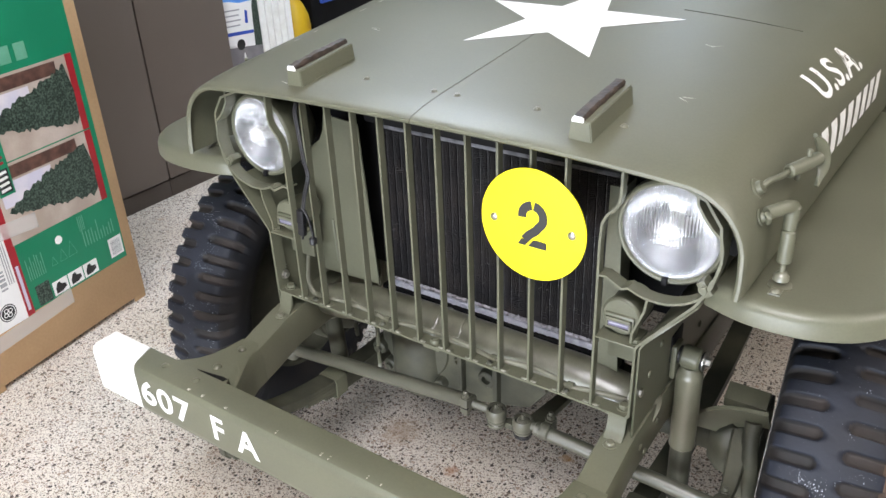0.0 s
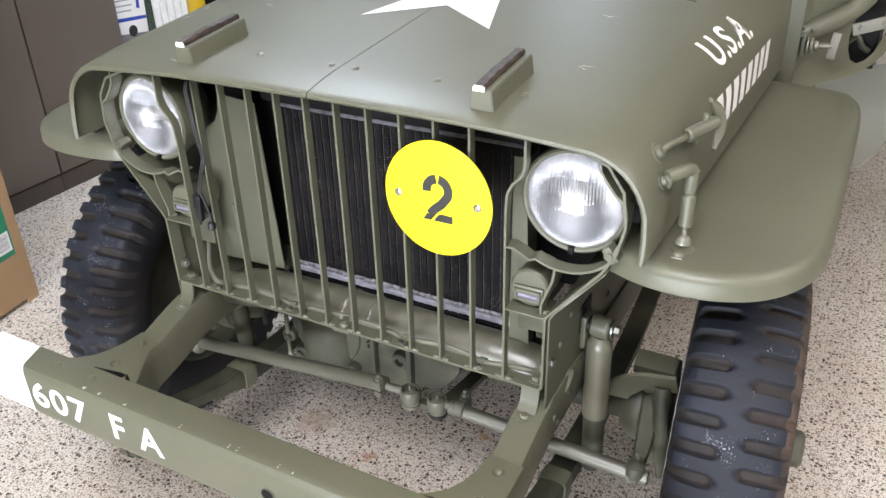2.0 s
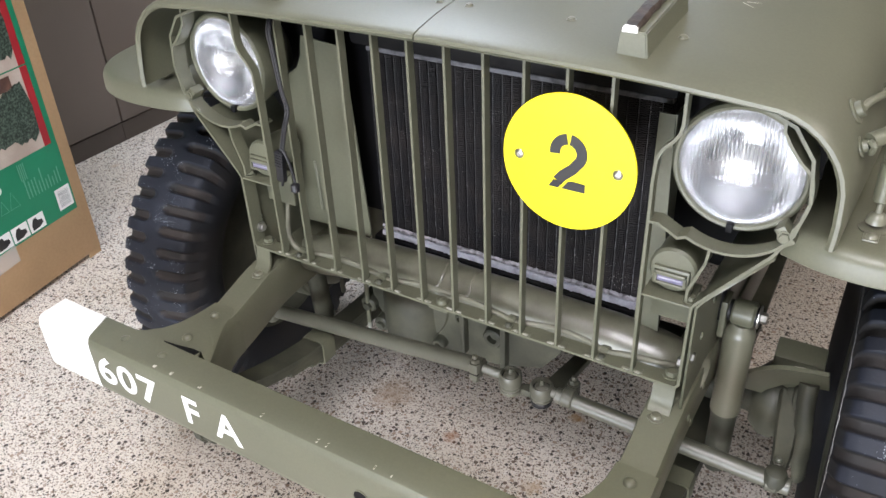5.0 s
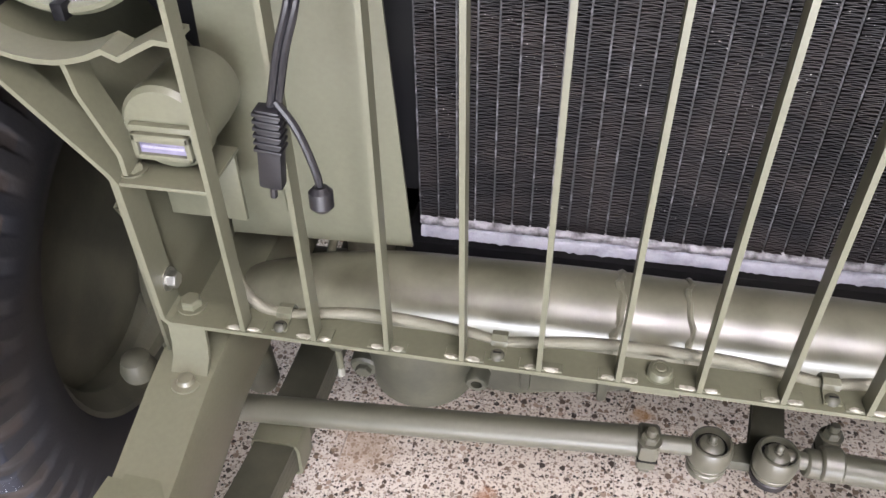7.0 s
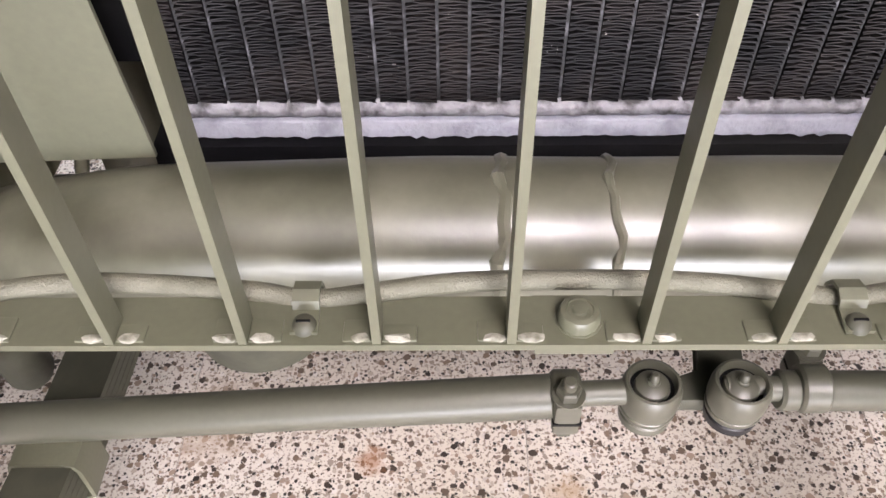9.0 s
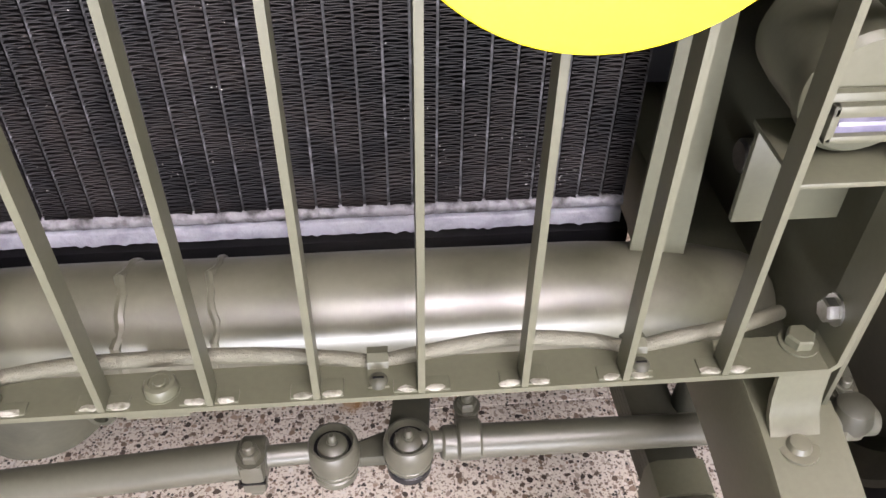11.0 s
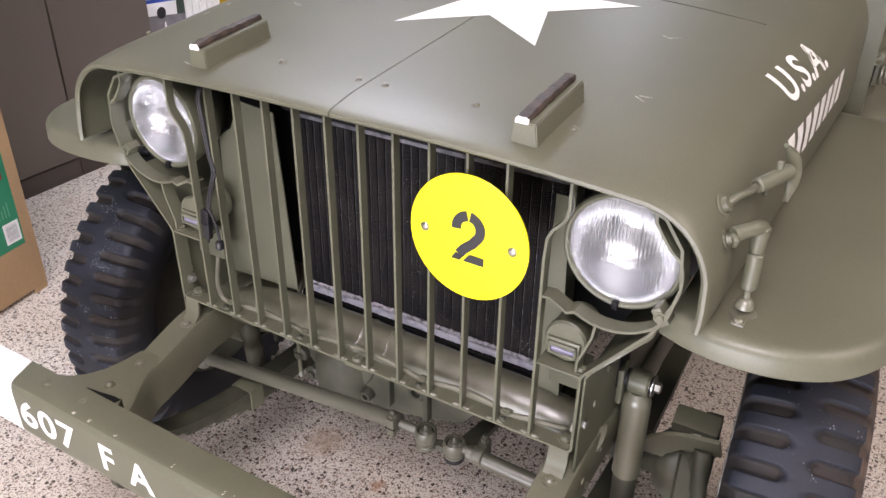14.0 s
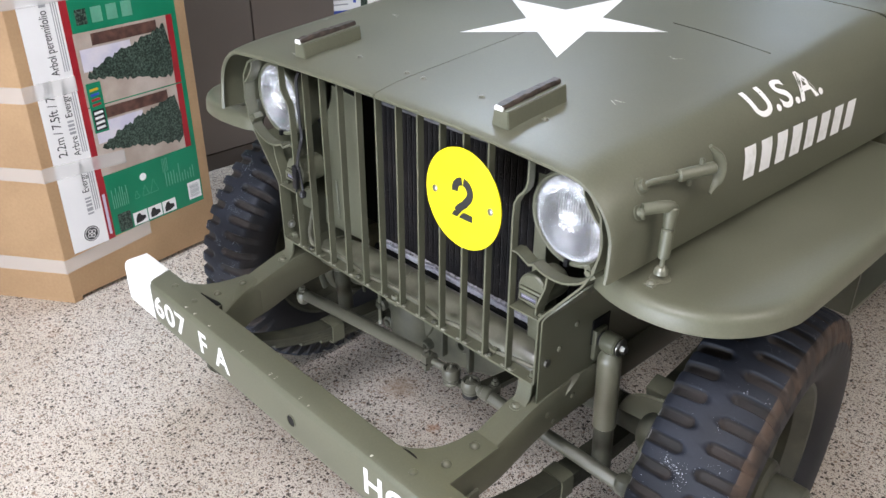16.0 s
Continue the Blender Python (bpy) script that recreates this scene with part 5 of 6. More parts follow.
for x in (0.071, 0.129):
    bm = bmesh.new()
    c = Vector((x + 0.006, 0.095, 0.389))
    lathe(bm, [(0, -0.024), (0.0135, -0.024), (0.0175, -0.019), (0.0192, -0.0155), (0.0192, -0.013), (0.0184, -0.0125), (0.0200, -0.006), (0.0200, 0.004), (0.0190, 0.009), (0.0178, 0.0115), (0.0160, 0.012), (0.0152, 0.0105), (0.0146, 0.005)], Matrix.Translation(c), 32)
    joint = part("ball_joint", bm, GREASY, tie, "round ball joint with grease nipple")
    # recess floor in plain black
    bm = bmesh.new()
    lathe(bm, [(0.0150, 0.0050), (0.0118, 0.0045), (0, 0.0045)], Matrix.Translation(c), 28)
    part("recess", bm, BLACK, joint, "black recess floor")
    bm = bmesh.new()
    lathe(bm, [(0.0120, 0.0044), (0.0112, 0.0080), (0.0070, 0.0108), (0.0046, 0.0112), (0.0042, 0.0128), (0.0032, 0.0133), (0.0030, 0.0182), (0.0018, 0.0198), (0, 0.0198)], Matrix.Translation(c), 22)
    part("nipple", bm, GREASY, joint)
    bm = bmesh.new()
    lathe(bm, [(0.0150, -0.030), (0.0176, -0.028), (0.0180, -0.0215), (0.0160, -0.020)], Matrix.Translation(c), 28, True)
    part("rubber_boot", bm, CABLE if x > 0.1 else GREASY, joint)
for x, y, z in ((0.019, 0.0875, 0.3970), (0.182, 0.0975, 0.389), (0.505, 0.111, 0.3595)):
    bm = bmesh.new()
    rod(bm, (x - 0.0095, y, z), (x + 0.0095, y, z), 0.0165, 20, 0.002)
    yy = y - 0.010 if x < 0.1 else y + 0.020
    block(bm, x - 0.0088, x + 0.0088, yy - 0.010, yy + 0.010, z - 0.018, z + 0.015, 0.004)
    rod(bm, (x, yy, z - 0.026), (x, yy, z + 0.031), 0.0045, 12, 0.001)
    hexbolt(bm, (x, yy, z + 0.015), (0, 0, 1), 0.0080, 0.009)
    hexbolt(bm, (x, yy, z - 0.018), (0, 0, -1), 0.0078, 0.007, False)
    clamp = part("clamp", bm, GREASY, tie)
    bm = bmesh.new()
    block(bm, x - 0.0092, x + 0.0092, yy - 0.0104, yy + 0.006, z - 0.0052, z - 0.0030)
    part("split", bm, BLACK, clamp, "dark split in the clamp")
bm = bmesh.new()
prism(bm, [(0.080, 0.102), (0.142, 0.102), (0.152, 0.12), (0.168, 0.26), (0.140, 0.26), (0.122, 0.125), (0.086, 0.116)], 0.352, 0.366, "z", 0.003)
part("bell_crank", bm, DULL, tie)

# axle, differential and hubs, with the underbody's shade put into their olive
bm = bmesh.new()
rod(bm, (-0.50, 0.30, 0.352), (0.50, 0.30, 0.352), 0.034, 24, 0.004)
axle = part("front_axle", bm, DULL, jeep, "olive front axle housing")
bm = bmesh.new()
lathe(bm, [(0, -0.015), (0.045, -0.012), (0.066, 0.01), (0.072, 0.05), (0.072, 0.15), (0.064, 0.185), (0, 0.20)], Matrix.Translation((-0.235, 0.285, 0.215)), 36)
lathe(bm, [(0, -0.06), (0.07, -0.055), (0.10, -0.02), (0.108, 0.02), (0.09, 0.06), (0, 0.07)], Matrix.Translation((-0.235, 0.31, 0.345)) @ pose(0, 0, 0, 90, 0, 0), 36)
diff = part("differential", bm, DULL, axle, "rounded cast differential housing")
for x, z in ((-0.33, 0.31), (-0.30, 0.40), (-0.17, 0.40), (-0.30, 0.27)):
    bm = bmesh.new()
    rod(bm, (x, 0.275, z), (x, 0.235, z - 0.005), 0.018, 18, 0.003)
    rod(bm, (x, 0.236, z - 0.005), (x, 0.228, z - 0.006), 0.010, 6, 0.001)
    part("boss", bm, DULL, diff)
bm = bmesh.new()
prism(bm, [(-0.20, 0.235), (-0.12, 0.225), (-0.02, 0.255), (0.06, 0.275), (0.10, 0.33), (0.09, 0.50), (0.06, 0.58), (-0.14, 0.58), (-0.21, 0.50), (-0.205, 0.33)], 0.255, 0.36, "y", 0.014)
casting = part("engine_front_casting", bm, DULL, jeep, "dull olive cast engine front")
# black mass added to hide the lit floor behind, in place of shade
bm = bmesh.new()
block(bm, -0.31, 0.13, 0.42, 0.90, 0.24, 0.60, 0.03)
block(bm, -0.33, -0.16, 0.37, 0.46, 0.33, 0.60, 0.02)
part("engine_block", bm, BLACK, jeep, "black filler for the unseen engine block and sump")
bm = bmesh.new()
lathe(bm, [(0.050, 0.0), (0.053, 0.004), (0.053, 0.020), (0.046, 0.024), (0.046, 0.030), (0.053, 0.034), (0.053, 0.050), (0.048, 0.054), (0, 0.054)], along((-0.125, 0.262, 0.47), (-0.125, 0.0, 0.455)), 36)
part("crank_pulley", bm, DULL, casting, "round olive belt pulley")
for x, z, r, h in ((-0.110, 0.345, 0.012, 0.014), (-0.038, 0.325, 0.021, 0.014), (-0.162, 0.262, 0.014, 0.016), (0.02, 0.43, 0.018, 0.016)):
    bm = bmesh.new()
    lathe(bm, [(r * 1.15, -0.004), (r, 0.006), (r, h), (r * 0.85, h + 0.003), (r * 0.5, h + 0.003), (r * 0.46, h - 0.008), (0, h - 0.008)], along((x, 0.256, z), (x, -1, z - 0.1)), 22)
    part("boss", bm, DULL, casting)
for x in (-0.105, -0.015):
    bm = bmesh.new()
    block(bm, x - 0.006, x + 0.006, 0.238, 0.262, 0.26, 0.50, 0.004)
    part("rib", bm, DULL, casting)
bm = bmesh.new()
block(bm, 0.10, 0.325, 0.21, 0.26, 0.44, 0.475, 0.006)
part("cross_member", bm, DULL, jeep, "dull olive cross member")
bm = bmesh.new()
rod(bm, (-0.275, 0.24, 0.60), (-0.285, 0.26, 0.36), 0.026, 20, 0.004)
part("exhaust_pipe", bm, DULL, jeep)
bm = bmesh.new()
tube(bm, [(-0.300, 0.245, 0.52), (-0.324, 0.237, 0.44), (-0.329, 0.235, 0.34), (-0.330, 0.235, 0.262)], 0.0050, 5, 12)
pipe = part("drain_pipe", bm, OLIVE, jeep)
bm = bmesh.new()
rod(bm, (-0.330, 0.235, 0.263), (-0.330, 0.235, 0.248), 0.0055, 12, 0.001)
part("pipe_end", bm, GREYPAINT, pipe, "worn pale pipe end")

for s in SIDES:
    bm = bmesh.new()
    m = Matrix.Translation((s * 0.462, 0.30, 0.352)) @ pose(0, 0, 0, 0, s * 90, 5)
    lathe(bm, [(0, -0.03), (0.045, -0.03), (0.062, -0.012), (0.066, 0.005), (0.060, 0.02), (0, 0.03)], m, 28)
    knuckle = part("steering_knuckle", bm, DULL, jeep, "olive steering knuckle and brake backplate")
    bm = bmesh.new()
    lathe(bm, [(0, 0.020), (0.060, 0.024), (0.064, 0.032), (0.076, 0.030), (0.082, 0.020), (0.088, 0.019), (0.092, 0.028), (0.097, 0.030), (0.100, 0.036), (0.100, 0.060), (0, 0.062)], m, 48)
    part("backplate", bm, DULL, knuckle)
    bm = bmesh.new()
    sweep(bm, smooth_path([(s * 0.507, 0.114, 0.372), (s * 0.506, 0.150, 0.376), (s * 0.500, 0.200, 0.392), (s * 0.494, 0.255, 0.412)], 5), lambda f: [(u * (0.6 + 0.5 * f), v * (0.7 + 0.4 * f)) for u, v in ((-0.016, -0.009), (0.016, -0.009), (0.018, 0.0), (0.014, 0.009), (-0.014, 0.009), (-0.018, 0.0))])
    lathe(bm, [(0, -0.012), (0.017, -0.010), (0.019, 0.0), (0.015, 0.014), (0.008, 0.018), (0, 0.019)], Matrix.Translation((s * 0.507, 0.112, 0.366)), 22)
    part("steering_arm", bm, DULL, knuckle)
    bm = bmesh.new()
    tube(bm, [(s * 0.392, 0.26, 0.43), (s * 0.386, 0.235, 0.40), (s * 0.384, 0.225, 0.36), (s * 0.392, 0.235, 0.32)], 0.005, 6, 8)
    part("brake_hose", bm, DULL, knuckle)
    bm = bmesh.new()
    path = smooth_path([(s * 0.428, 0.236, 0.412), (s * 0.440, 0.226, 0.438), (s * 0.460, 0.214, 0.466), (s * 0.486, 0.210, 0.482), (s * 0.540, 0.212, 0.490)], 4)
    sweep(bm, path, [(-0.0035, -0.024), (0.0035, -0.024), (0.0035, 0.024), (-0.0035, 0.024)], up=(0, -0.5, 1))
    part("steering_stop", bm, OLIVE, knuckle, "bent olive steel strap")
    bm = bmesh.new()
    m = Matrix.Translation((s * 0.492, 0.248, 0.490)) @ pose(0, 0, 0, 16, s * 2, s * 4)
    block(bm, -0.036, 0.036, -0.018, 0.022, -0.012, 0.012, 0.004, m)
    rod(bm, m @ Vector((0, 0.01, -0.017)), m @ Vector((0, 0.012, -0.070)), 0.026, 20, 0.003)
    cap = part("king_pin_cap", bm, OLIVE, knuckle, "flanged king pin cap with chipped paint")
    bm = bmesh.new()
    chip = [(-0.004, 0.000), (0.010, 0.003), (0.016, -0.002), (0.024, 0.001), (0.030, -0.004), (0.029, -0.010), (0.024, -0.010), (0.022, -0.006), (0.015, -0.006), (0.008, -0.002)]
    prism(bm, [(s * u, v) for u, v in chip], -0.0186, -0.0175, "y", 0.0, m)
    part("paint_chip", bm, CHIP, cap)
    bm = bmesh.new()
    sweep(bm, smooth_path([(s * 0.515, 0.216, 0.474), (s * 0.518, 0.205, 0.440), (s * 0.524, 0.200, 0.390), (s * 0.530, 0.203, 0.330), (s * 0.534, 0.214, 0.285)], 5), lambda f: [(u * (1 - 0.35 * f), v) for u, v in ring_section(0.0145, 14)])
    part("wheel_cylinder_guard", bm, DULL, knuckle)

# ---- wheels ----
NL = 50
PH = [0.0, 0.03, 0.065, 0.10, 0.14, 0.19, 0.25, 0.31, 0.36, 0.40, 0.435, 0.47, 0.50, 0.53, 0.565, 0.60, 0.64, 0.69, 0.75, 0.81, 0.86, 0.90, 0.935, 0.97]


def tyre_mesh():
    """Bar-tread tyre: round-ended slots run in from both shoulders, set off by half a pitch."""
    half = [(0.054, 0.208), (0.071, 0.222), (0.082, 0.255), (0.0865, 0.285), (0.0850, 0.312), (0.0832, 0.321), (0.0810, 0.333), (0.0765, 0.3455), (0.0720, 0.3515), (0.060, 0.3555), (0.046, 0.3582), (0.036, 0.3595), (0.030, 0.3601), (0.026, 0.3604), (0.022, 0.3607), (0.0185, 0.3609), (0.015, 0.361), (0.006, 0.3612)]
    half = [(x, r - 0.0125 * min(1, (r - 0.208) / 0.1)) for x, r in half]
    sec = [(-x, r) for x, r in half] + [(x, r) for x, r in half[::-1]]
    pitch = math.tau * 0.3487 / NL
    verts, faces, groove = [], [], []
    total = NL * len(PH)

    def depth(x, r, p):
        mid = 0.25 if x < 0 else 0.75
        if r < 0.3055:
            return 0.0
        d = math.hypot((p - mid) * pitch, max(0.0, 0.0255 - abs(x)))
        return (lambda u: u * u * (3 - 2 * u))(max(0.0, min(1.0, (0.0124 - d) / 0.0062))) * (0.011 if r > 0.3225 else 0.006)

    for i in range(NL):
        for p in PH:
            a = (i + p) * math.tau / NL
            for x, r in sec:
                d = depth(x, r, p)
                verts.append((x - math.copysign(0.3 * d if abs(x) > 0.06 else 0.0, x), (r - d) * math.cos(a), (r - d) * math.sin(a)))
    m = len(sec)
    for i in range(total):
        j = (i + 1) % total
        p0 = PH[i % len(PH)]
        p1 = PH[(i + 1) % len(PH)] or 1.0
        for k in range(m - 1):
            faces.append((i * m + k, i * m + k + 1, j * m + k + 1, j * m + k))
            x, r = (sec[k][0] + sec[k + 1][0]) / 2, (sec[k][1] + sec[k + 1][1]) / 2
            groove.append(3 if x > 0.068 and 0.30 < r < 0.3395 else 1 if depth(x, max(r, 0.3235) if r > 0.3055 else r, (p0 + p1) / 2) > 0.0045 else 2 if r < 0.3285 else 0)
    me = bpy.data.meshes.new("tyre")
    me.from_pydata(verts, [], faces)
    me.materials.append(TREAD)
    me.materials.append(DUSTY)
    me.materials.append(SIDEDUST)
    me.materials.append(SHOULDER)
    me.polygons.foreach_set("material_index", groove)
    me.polygons.foreach_set("use_smooth", [True] * len(faces))
    me.set_sharp_from_angle(angle=radians(65))
    return me


TYRE = tyre_mesh()


def wheel(x, y, s, steer=0.0):
    w = empty("wheel", (x, y, 0.3480))
    w.rotation_euler = (0, 0, radians(steer))
    w.parent = jeep
    t = new("tyre", TYRE)
    t.parent = w
    t.rotation_euler = (0, 0, 0 if s > 0 else math.pi)
    bm = bmesh.new()
    lathe(bm, [(0.2985, 0.0840), (0.2990, 0.0858), (0.3005, 0.0858), (0.3010, 0.0840)], pose(0, 0, 0, 0, -s * 90, 0), 96, True)
    part("moulded_line", bm, LINE, t, "thin pale line on the sidewall")
    tagged(t, "black bar-tread tyre with dusty grooves")
    # rim and disc take the shade-darkened olive
    bm = bmesh.new()
    m = pose(0, 0, 0, 0, s * 90, 0)
    lathe(bm, [(0.205, -0.058), (0.214, -0.060), (0.214, -0.054), (0.20, -0.05), (0.188, -0.03), (0.188, 0.03), (0.20, 0.05), (0.214, 0.054), (0.214, 0.060), (0.205, 0.058), (0.183, 0.03), (0.183, -0.03)], m, 48, True)
    part("rim", bm, DULL, w, "dusty olive steel rim, darkened for shade")
    bm = bmesh.new()
    lathe(bm, [(0.186, 0.012), (0.15, 0.02), (0.10, 0.004), (0.085, 0.008), (0.055, 0.012), (0.055, 0.052), (0.048, 0.060), (0.036, 0.062), (0.033, 0.118), (0.028, 0.124), (0, 0.125), (0, 0), (0.10, -0.002), (0.186, 0.006)], m, 48, True)
    part("disc", bm, DULL, w)
    for k in range(5):
        a = math.tau * k / 5
        bm = bmesh.new()
        hexbolt(bm, (s * 0.010, 0.075 * math.cos(a), 0.075 * math.sin(a)), (s, 0, 0), 0.010, 0.014, False)
        part("wheel_nut", bm, OLIVE, w)
    return w


for s in SIDES:
    wheel(0.628 if s > 0 else -0.678, 0.302, s, 5.2)
    wheel(s * 0.632, 2.33, s)

# ---- cowl, body tub and folded windshield ----
bm = bmesh.new()
for s in SIDES:
    prism(bm, [(1.55, 0.36), (2.75, 0.36), (2.75, 0.86), (2.0, 0.86), (1.62, 0.64), (1.55, 0.64)], s * 0.655 - 0.004, s * 0.655 + 0.004, "x", 0.002)
block(bm, -0.57, 0.57, 0.902, 0.91, 0.40, 1.05)
block(bm, -0.57, 0.57, 2.70, 2.71, 0.40, 0.86)
block(bm, -0.57, 0.57, 0.91, 2.70, 0.40, 0.41)
part("body_tub", bm, OLIVE, jeep, "olive steel body tub")
bm = bmesh.new()
rows = []
for y in (0.903, 0.95, 1.0, 1.06, 1.12, 1.15):
    half = hood_profile(0.9)
    k = (y - 0.9)
    pts = [(x * (1 + (0.8 * k if x > 0.40 else 0.8 * k * (x / 0.40) ** 2)), z + 0.05 * k - (0.9 * k * k if k > 0.1 else 0)) for x, z in half]
    rows.append([bm.verts.new((-x, y, z)) for x, z in pts[::-1]] + [bm.verts.new((x, y, z)) for x, z in pts])
for a, b in zip(rows, rows[1:]):
    for k in range(len(a) - 1):
        bm.faces.new((a[k], a[k + 1], b[k + 1], b[k]))
ob = part("cowl", bm, OLIVE, jeep)
sheet(ob, 0.003, -1)
for s in SIDES:
    bm = bmesh.new()
    tube(bm, [(s * x, y, hood_top(s * x, y) - 0.0004) for x, y in ((0.20, 0.583), (0.30, 0.572), (0.42, 0.556))], 0.0016, 4, 6)
    part("hood_crease", bm, DULL, HOODS[s])
for s in SIDES:
    bm = bmesh.new()
    tube(bm, [(s * 0.545, 0.94, 0.893), (s * 0.580, 0.952, 0.910), (s * 0.622, 0.972, 0.931), (s * 0.656, 1.000, 0.951), (s * 0.682, 1.030, 0.985), (s * 0.688, 1.08, 1.04), (s * 0.67, 1.15, 1.10)], 0.0195, 6, 16)
    ws = part("windshield_tube", bm, OLIVE, jeep, "curved olive tube of the windshield frame")
    # flared cowl side with a round cut towards the door opening
    bm = bmesh.new()
    outline = [(0.550, 0.785), (0.550, 1.035), (0.585, 1.025), (0.63, 0.985), (0.668, 0.945), (0.660, 0.912), (0.657, 0.884), (0.660, 0.856), (0.667, 0.836), (0.680, 0.826), (0.695, 0.831), (0.709, 0.846), (0.719, 0.872), (0.729, 0.896), (0.740, 0.893), (0.741, 0.868), (0.731, 0.842), (0.712, 0.820), (0.688, 0.806), (0.650, 0.794), (0.60, 0.785)]
    n = len(outline)
    raw(bm, [(s * x, 0.935 + (x - 0.55) * 0.9 + q, z) for q in (0, 0.006) for x, z in outline], [tuple(range(n)), tuple(range(2 * n - 1, n - 1, -1))] + [(k, (k + 1) % n, n + (k + 1) % n, n + k) for k in range(n)])
    part("cowl_side", bm, OLIVE, jeep, "flared olive cowl side")
    # black sheet paints the shaded hollow behind the cut
    bm = bmesh.new()
    block(bm, min(s * 0.60, s * 0.715), max(s * 0.60, s * 0.715), 1.12, 1.13, 0.80, 1.00, 0.002)
    part("door_opening", bm, BLACK, jeep, "black sheet for the shaded inside behind the cowl")
    bm = bmesh.new()
    tube(bm, [(s * 0.655, 1.10, 0.86), (s * 0.672, 1.09, 0.875), (s * 0.685, 1.09, 0.855), (s * 0.70, 1.095, 0.845)], 0.006, 5, 8)
    part("inner_pipe", bm, DULL, jeep)
    bm = bmesh.new()
    rod(bm, (s * 0.583, 0.935, 0.885), (s * 0.588, 0.935, 0.885), 0.0175, 22, 0.001)
    rod(bm, (s * 0.590, 0.935, 0.885), (s * 0.597, 0.935, 0.8855), 0.0165, 22, 0.002)
    rod(bm, (s * 0.597, 0.935, 0.8855), (s * 0.607, 0.935, 0.886), 0.0105, 18, 0.002)
    rod(bm, (s * 0.600, 0.935, 0.886), (s * 0.632, 0.935, 0.888), 0.006, 12)
    clamp = part("windshield_clamp", bm, SATIN, jeep, "pale wing screw clamp")
    bm = bmesh.new()
    block(bm, -0.0085, 0.0085, -0.004, 0.004, -0.027, 0.027, 0.0035, Matrix.Translation((s * 0.635, 0.934, 0.889)) @ pose(0, 0, 0, 0, s * 6, 0))
    part("wing", bm, GREYPAINT, clamp)
    bm = bmesh.new()
    m = Matrix.Translation((s * 0.708, 1.00, 0.926)) @ pose(0, 0, 0, 0, -s * 14, s * 22)
    block(bm, -0.052, 0.085, -0.004, 0.004, -0.013, 0.012, 0.004, m)
    for u in (-0.035, 0.012, 0.055):
        hexbolt(bm, m @ Vector((s * u, -0.004, 0.0)), m.to_3x3() @ Vector((0, -1, 0)), 0.007, 0.007)
    part("windshield_arm", bm, GREYPAINT, jeep, "pale grey windshield hinge arm")
    # black block fills the gap as painted shade
    bm = bmesh.new()
    block(bm, min(s * 0.556, s * 0.572), max(s * 0.556, s * 0.572), 0.912, 0.930, 0.868, 0.902, 0.003)
    part("hinge_gap", bm, BLACK, jeep, "black block for the shade behind the hood hinge")
    bm = bmesh.new()
    block(bm, min(s * 0.553, s * 0.580), max(s * 0.553, s * 0.580), 0.930, 0.955, 0.862, 0.912, 0.003)
    block(bm, min(s * 0.548, s * 0.578), max(s * 0.548, s * 0.578), 0.905, 0.950, 0.908, 0.912, 0.001)
    for x, z in ((0.560, 0.805), (0.561, 0.822), (0.562, 0.840), (0.566, 0.922), (0.588, 0.918)):
        dome(bm, (s * x, 0.932, z), (s, -0.6, 0), 0.0062, 0.009)
    part("hinge", bm, OLIVE, jeep)
    # broad step panel behind the fender
    bm = bmesh.new()
    plan = [(0.58, 0.89), (0.70, 0.88), (0.740, 0.94), (0.765, 1.03), (0.786, 1.14), (0.796, 1.25), (0.794, 1.40), (0.782, 1.60), (0.768, 1.71), (0.752, 1.745), (0.728, 1.73), (0.696, 1.694), (0.660, 1.645), (0.634, 1.59), (0.608, 1.53), (0.590, 1.47), (0.575, 1.35)]
    prism(bm, [(s * x, y) for x, y in plan], 0.640, 0.652, "z", 0.003)
    part("step_panel", bm, GREYPAINT, jeep, "pale grey-green step panel")
# black sheet added across the tub for its shaded inside
bm = bmesh.new()
block(bm, -0.585, 0.585, 1.58, 1.60, 0.42, 1.02, 0.004)
part("dash_back", bm, BLACK, jeep, "black sheet for the shaded inside of the body tub")
bm = bmesh.new()
block(bm, 0.12, 0.50, 1.55, 1.95, 0.42, 0.74, 0.03)
block(bm, 0.12, 0.50, 1.95, 2.03, 0.55, 1.05, 0.03)
part("seat", bm, REDLEATHER, jeep, "reddish brown canvas seat")
bm = bmesh.new()
block(bm, -0.50, -0.12, 1.55, 1.95, 0.42, 0.74, 0.03)
block(bm, -0.50, -0.12, 1.95, 2.03, 0.55, 1.05, 0.03)
part("seat", bm, REDLEATHER, jeep, "reddish brown canvas seat")


# the body above the grille's foot stands three hundredths taller than drawn
for ob in jeep.children_recursive:
    if ob.type == "MESH" and ob.parent.name.split(".")[0] != "wheel":
        for v in ob.data.vertices:
            if v.co.z > 0.575:
                v.co.z = 0.575 + 1.03 * (v.co.z - 0.575)


# ---- cardboard box ----
BOXPOSE = pose(-1.396, -0.185, 0, 0, 0, 8.9) @ Matrix.Scale(1.015, 4)
box_thing = empty("cardboard_box")
tagged(box_thing, "tall taped cardboard box with a printed evergreen label", "box")
BH = 1.22
# the carton is pushed out of square: its narrow side runs off at a blunt angle
SLANT = Vector((-0.891, -0.4546, 0))
SLANT_OUT = Vector((0.4546, -0.891, 0))
plan = [(0.0, 0.0), (0.0, 0.578), (-0.40, 0.50), (-0.44, -0.2245)]
bm = bmesh.new()
prism(bm, plan, 0.014, BH, "z", 0.006)
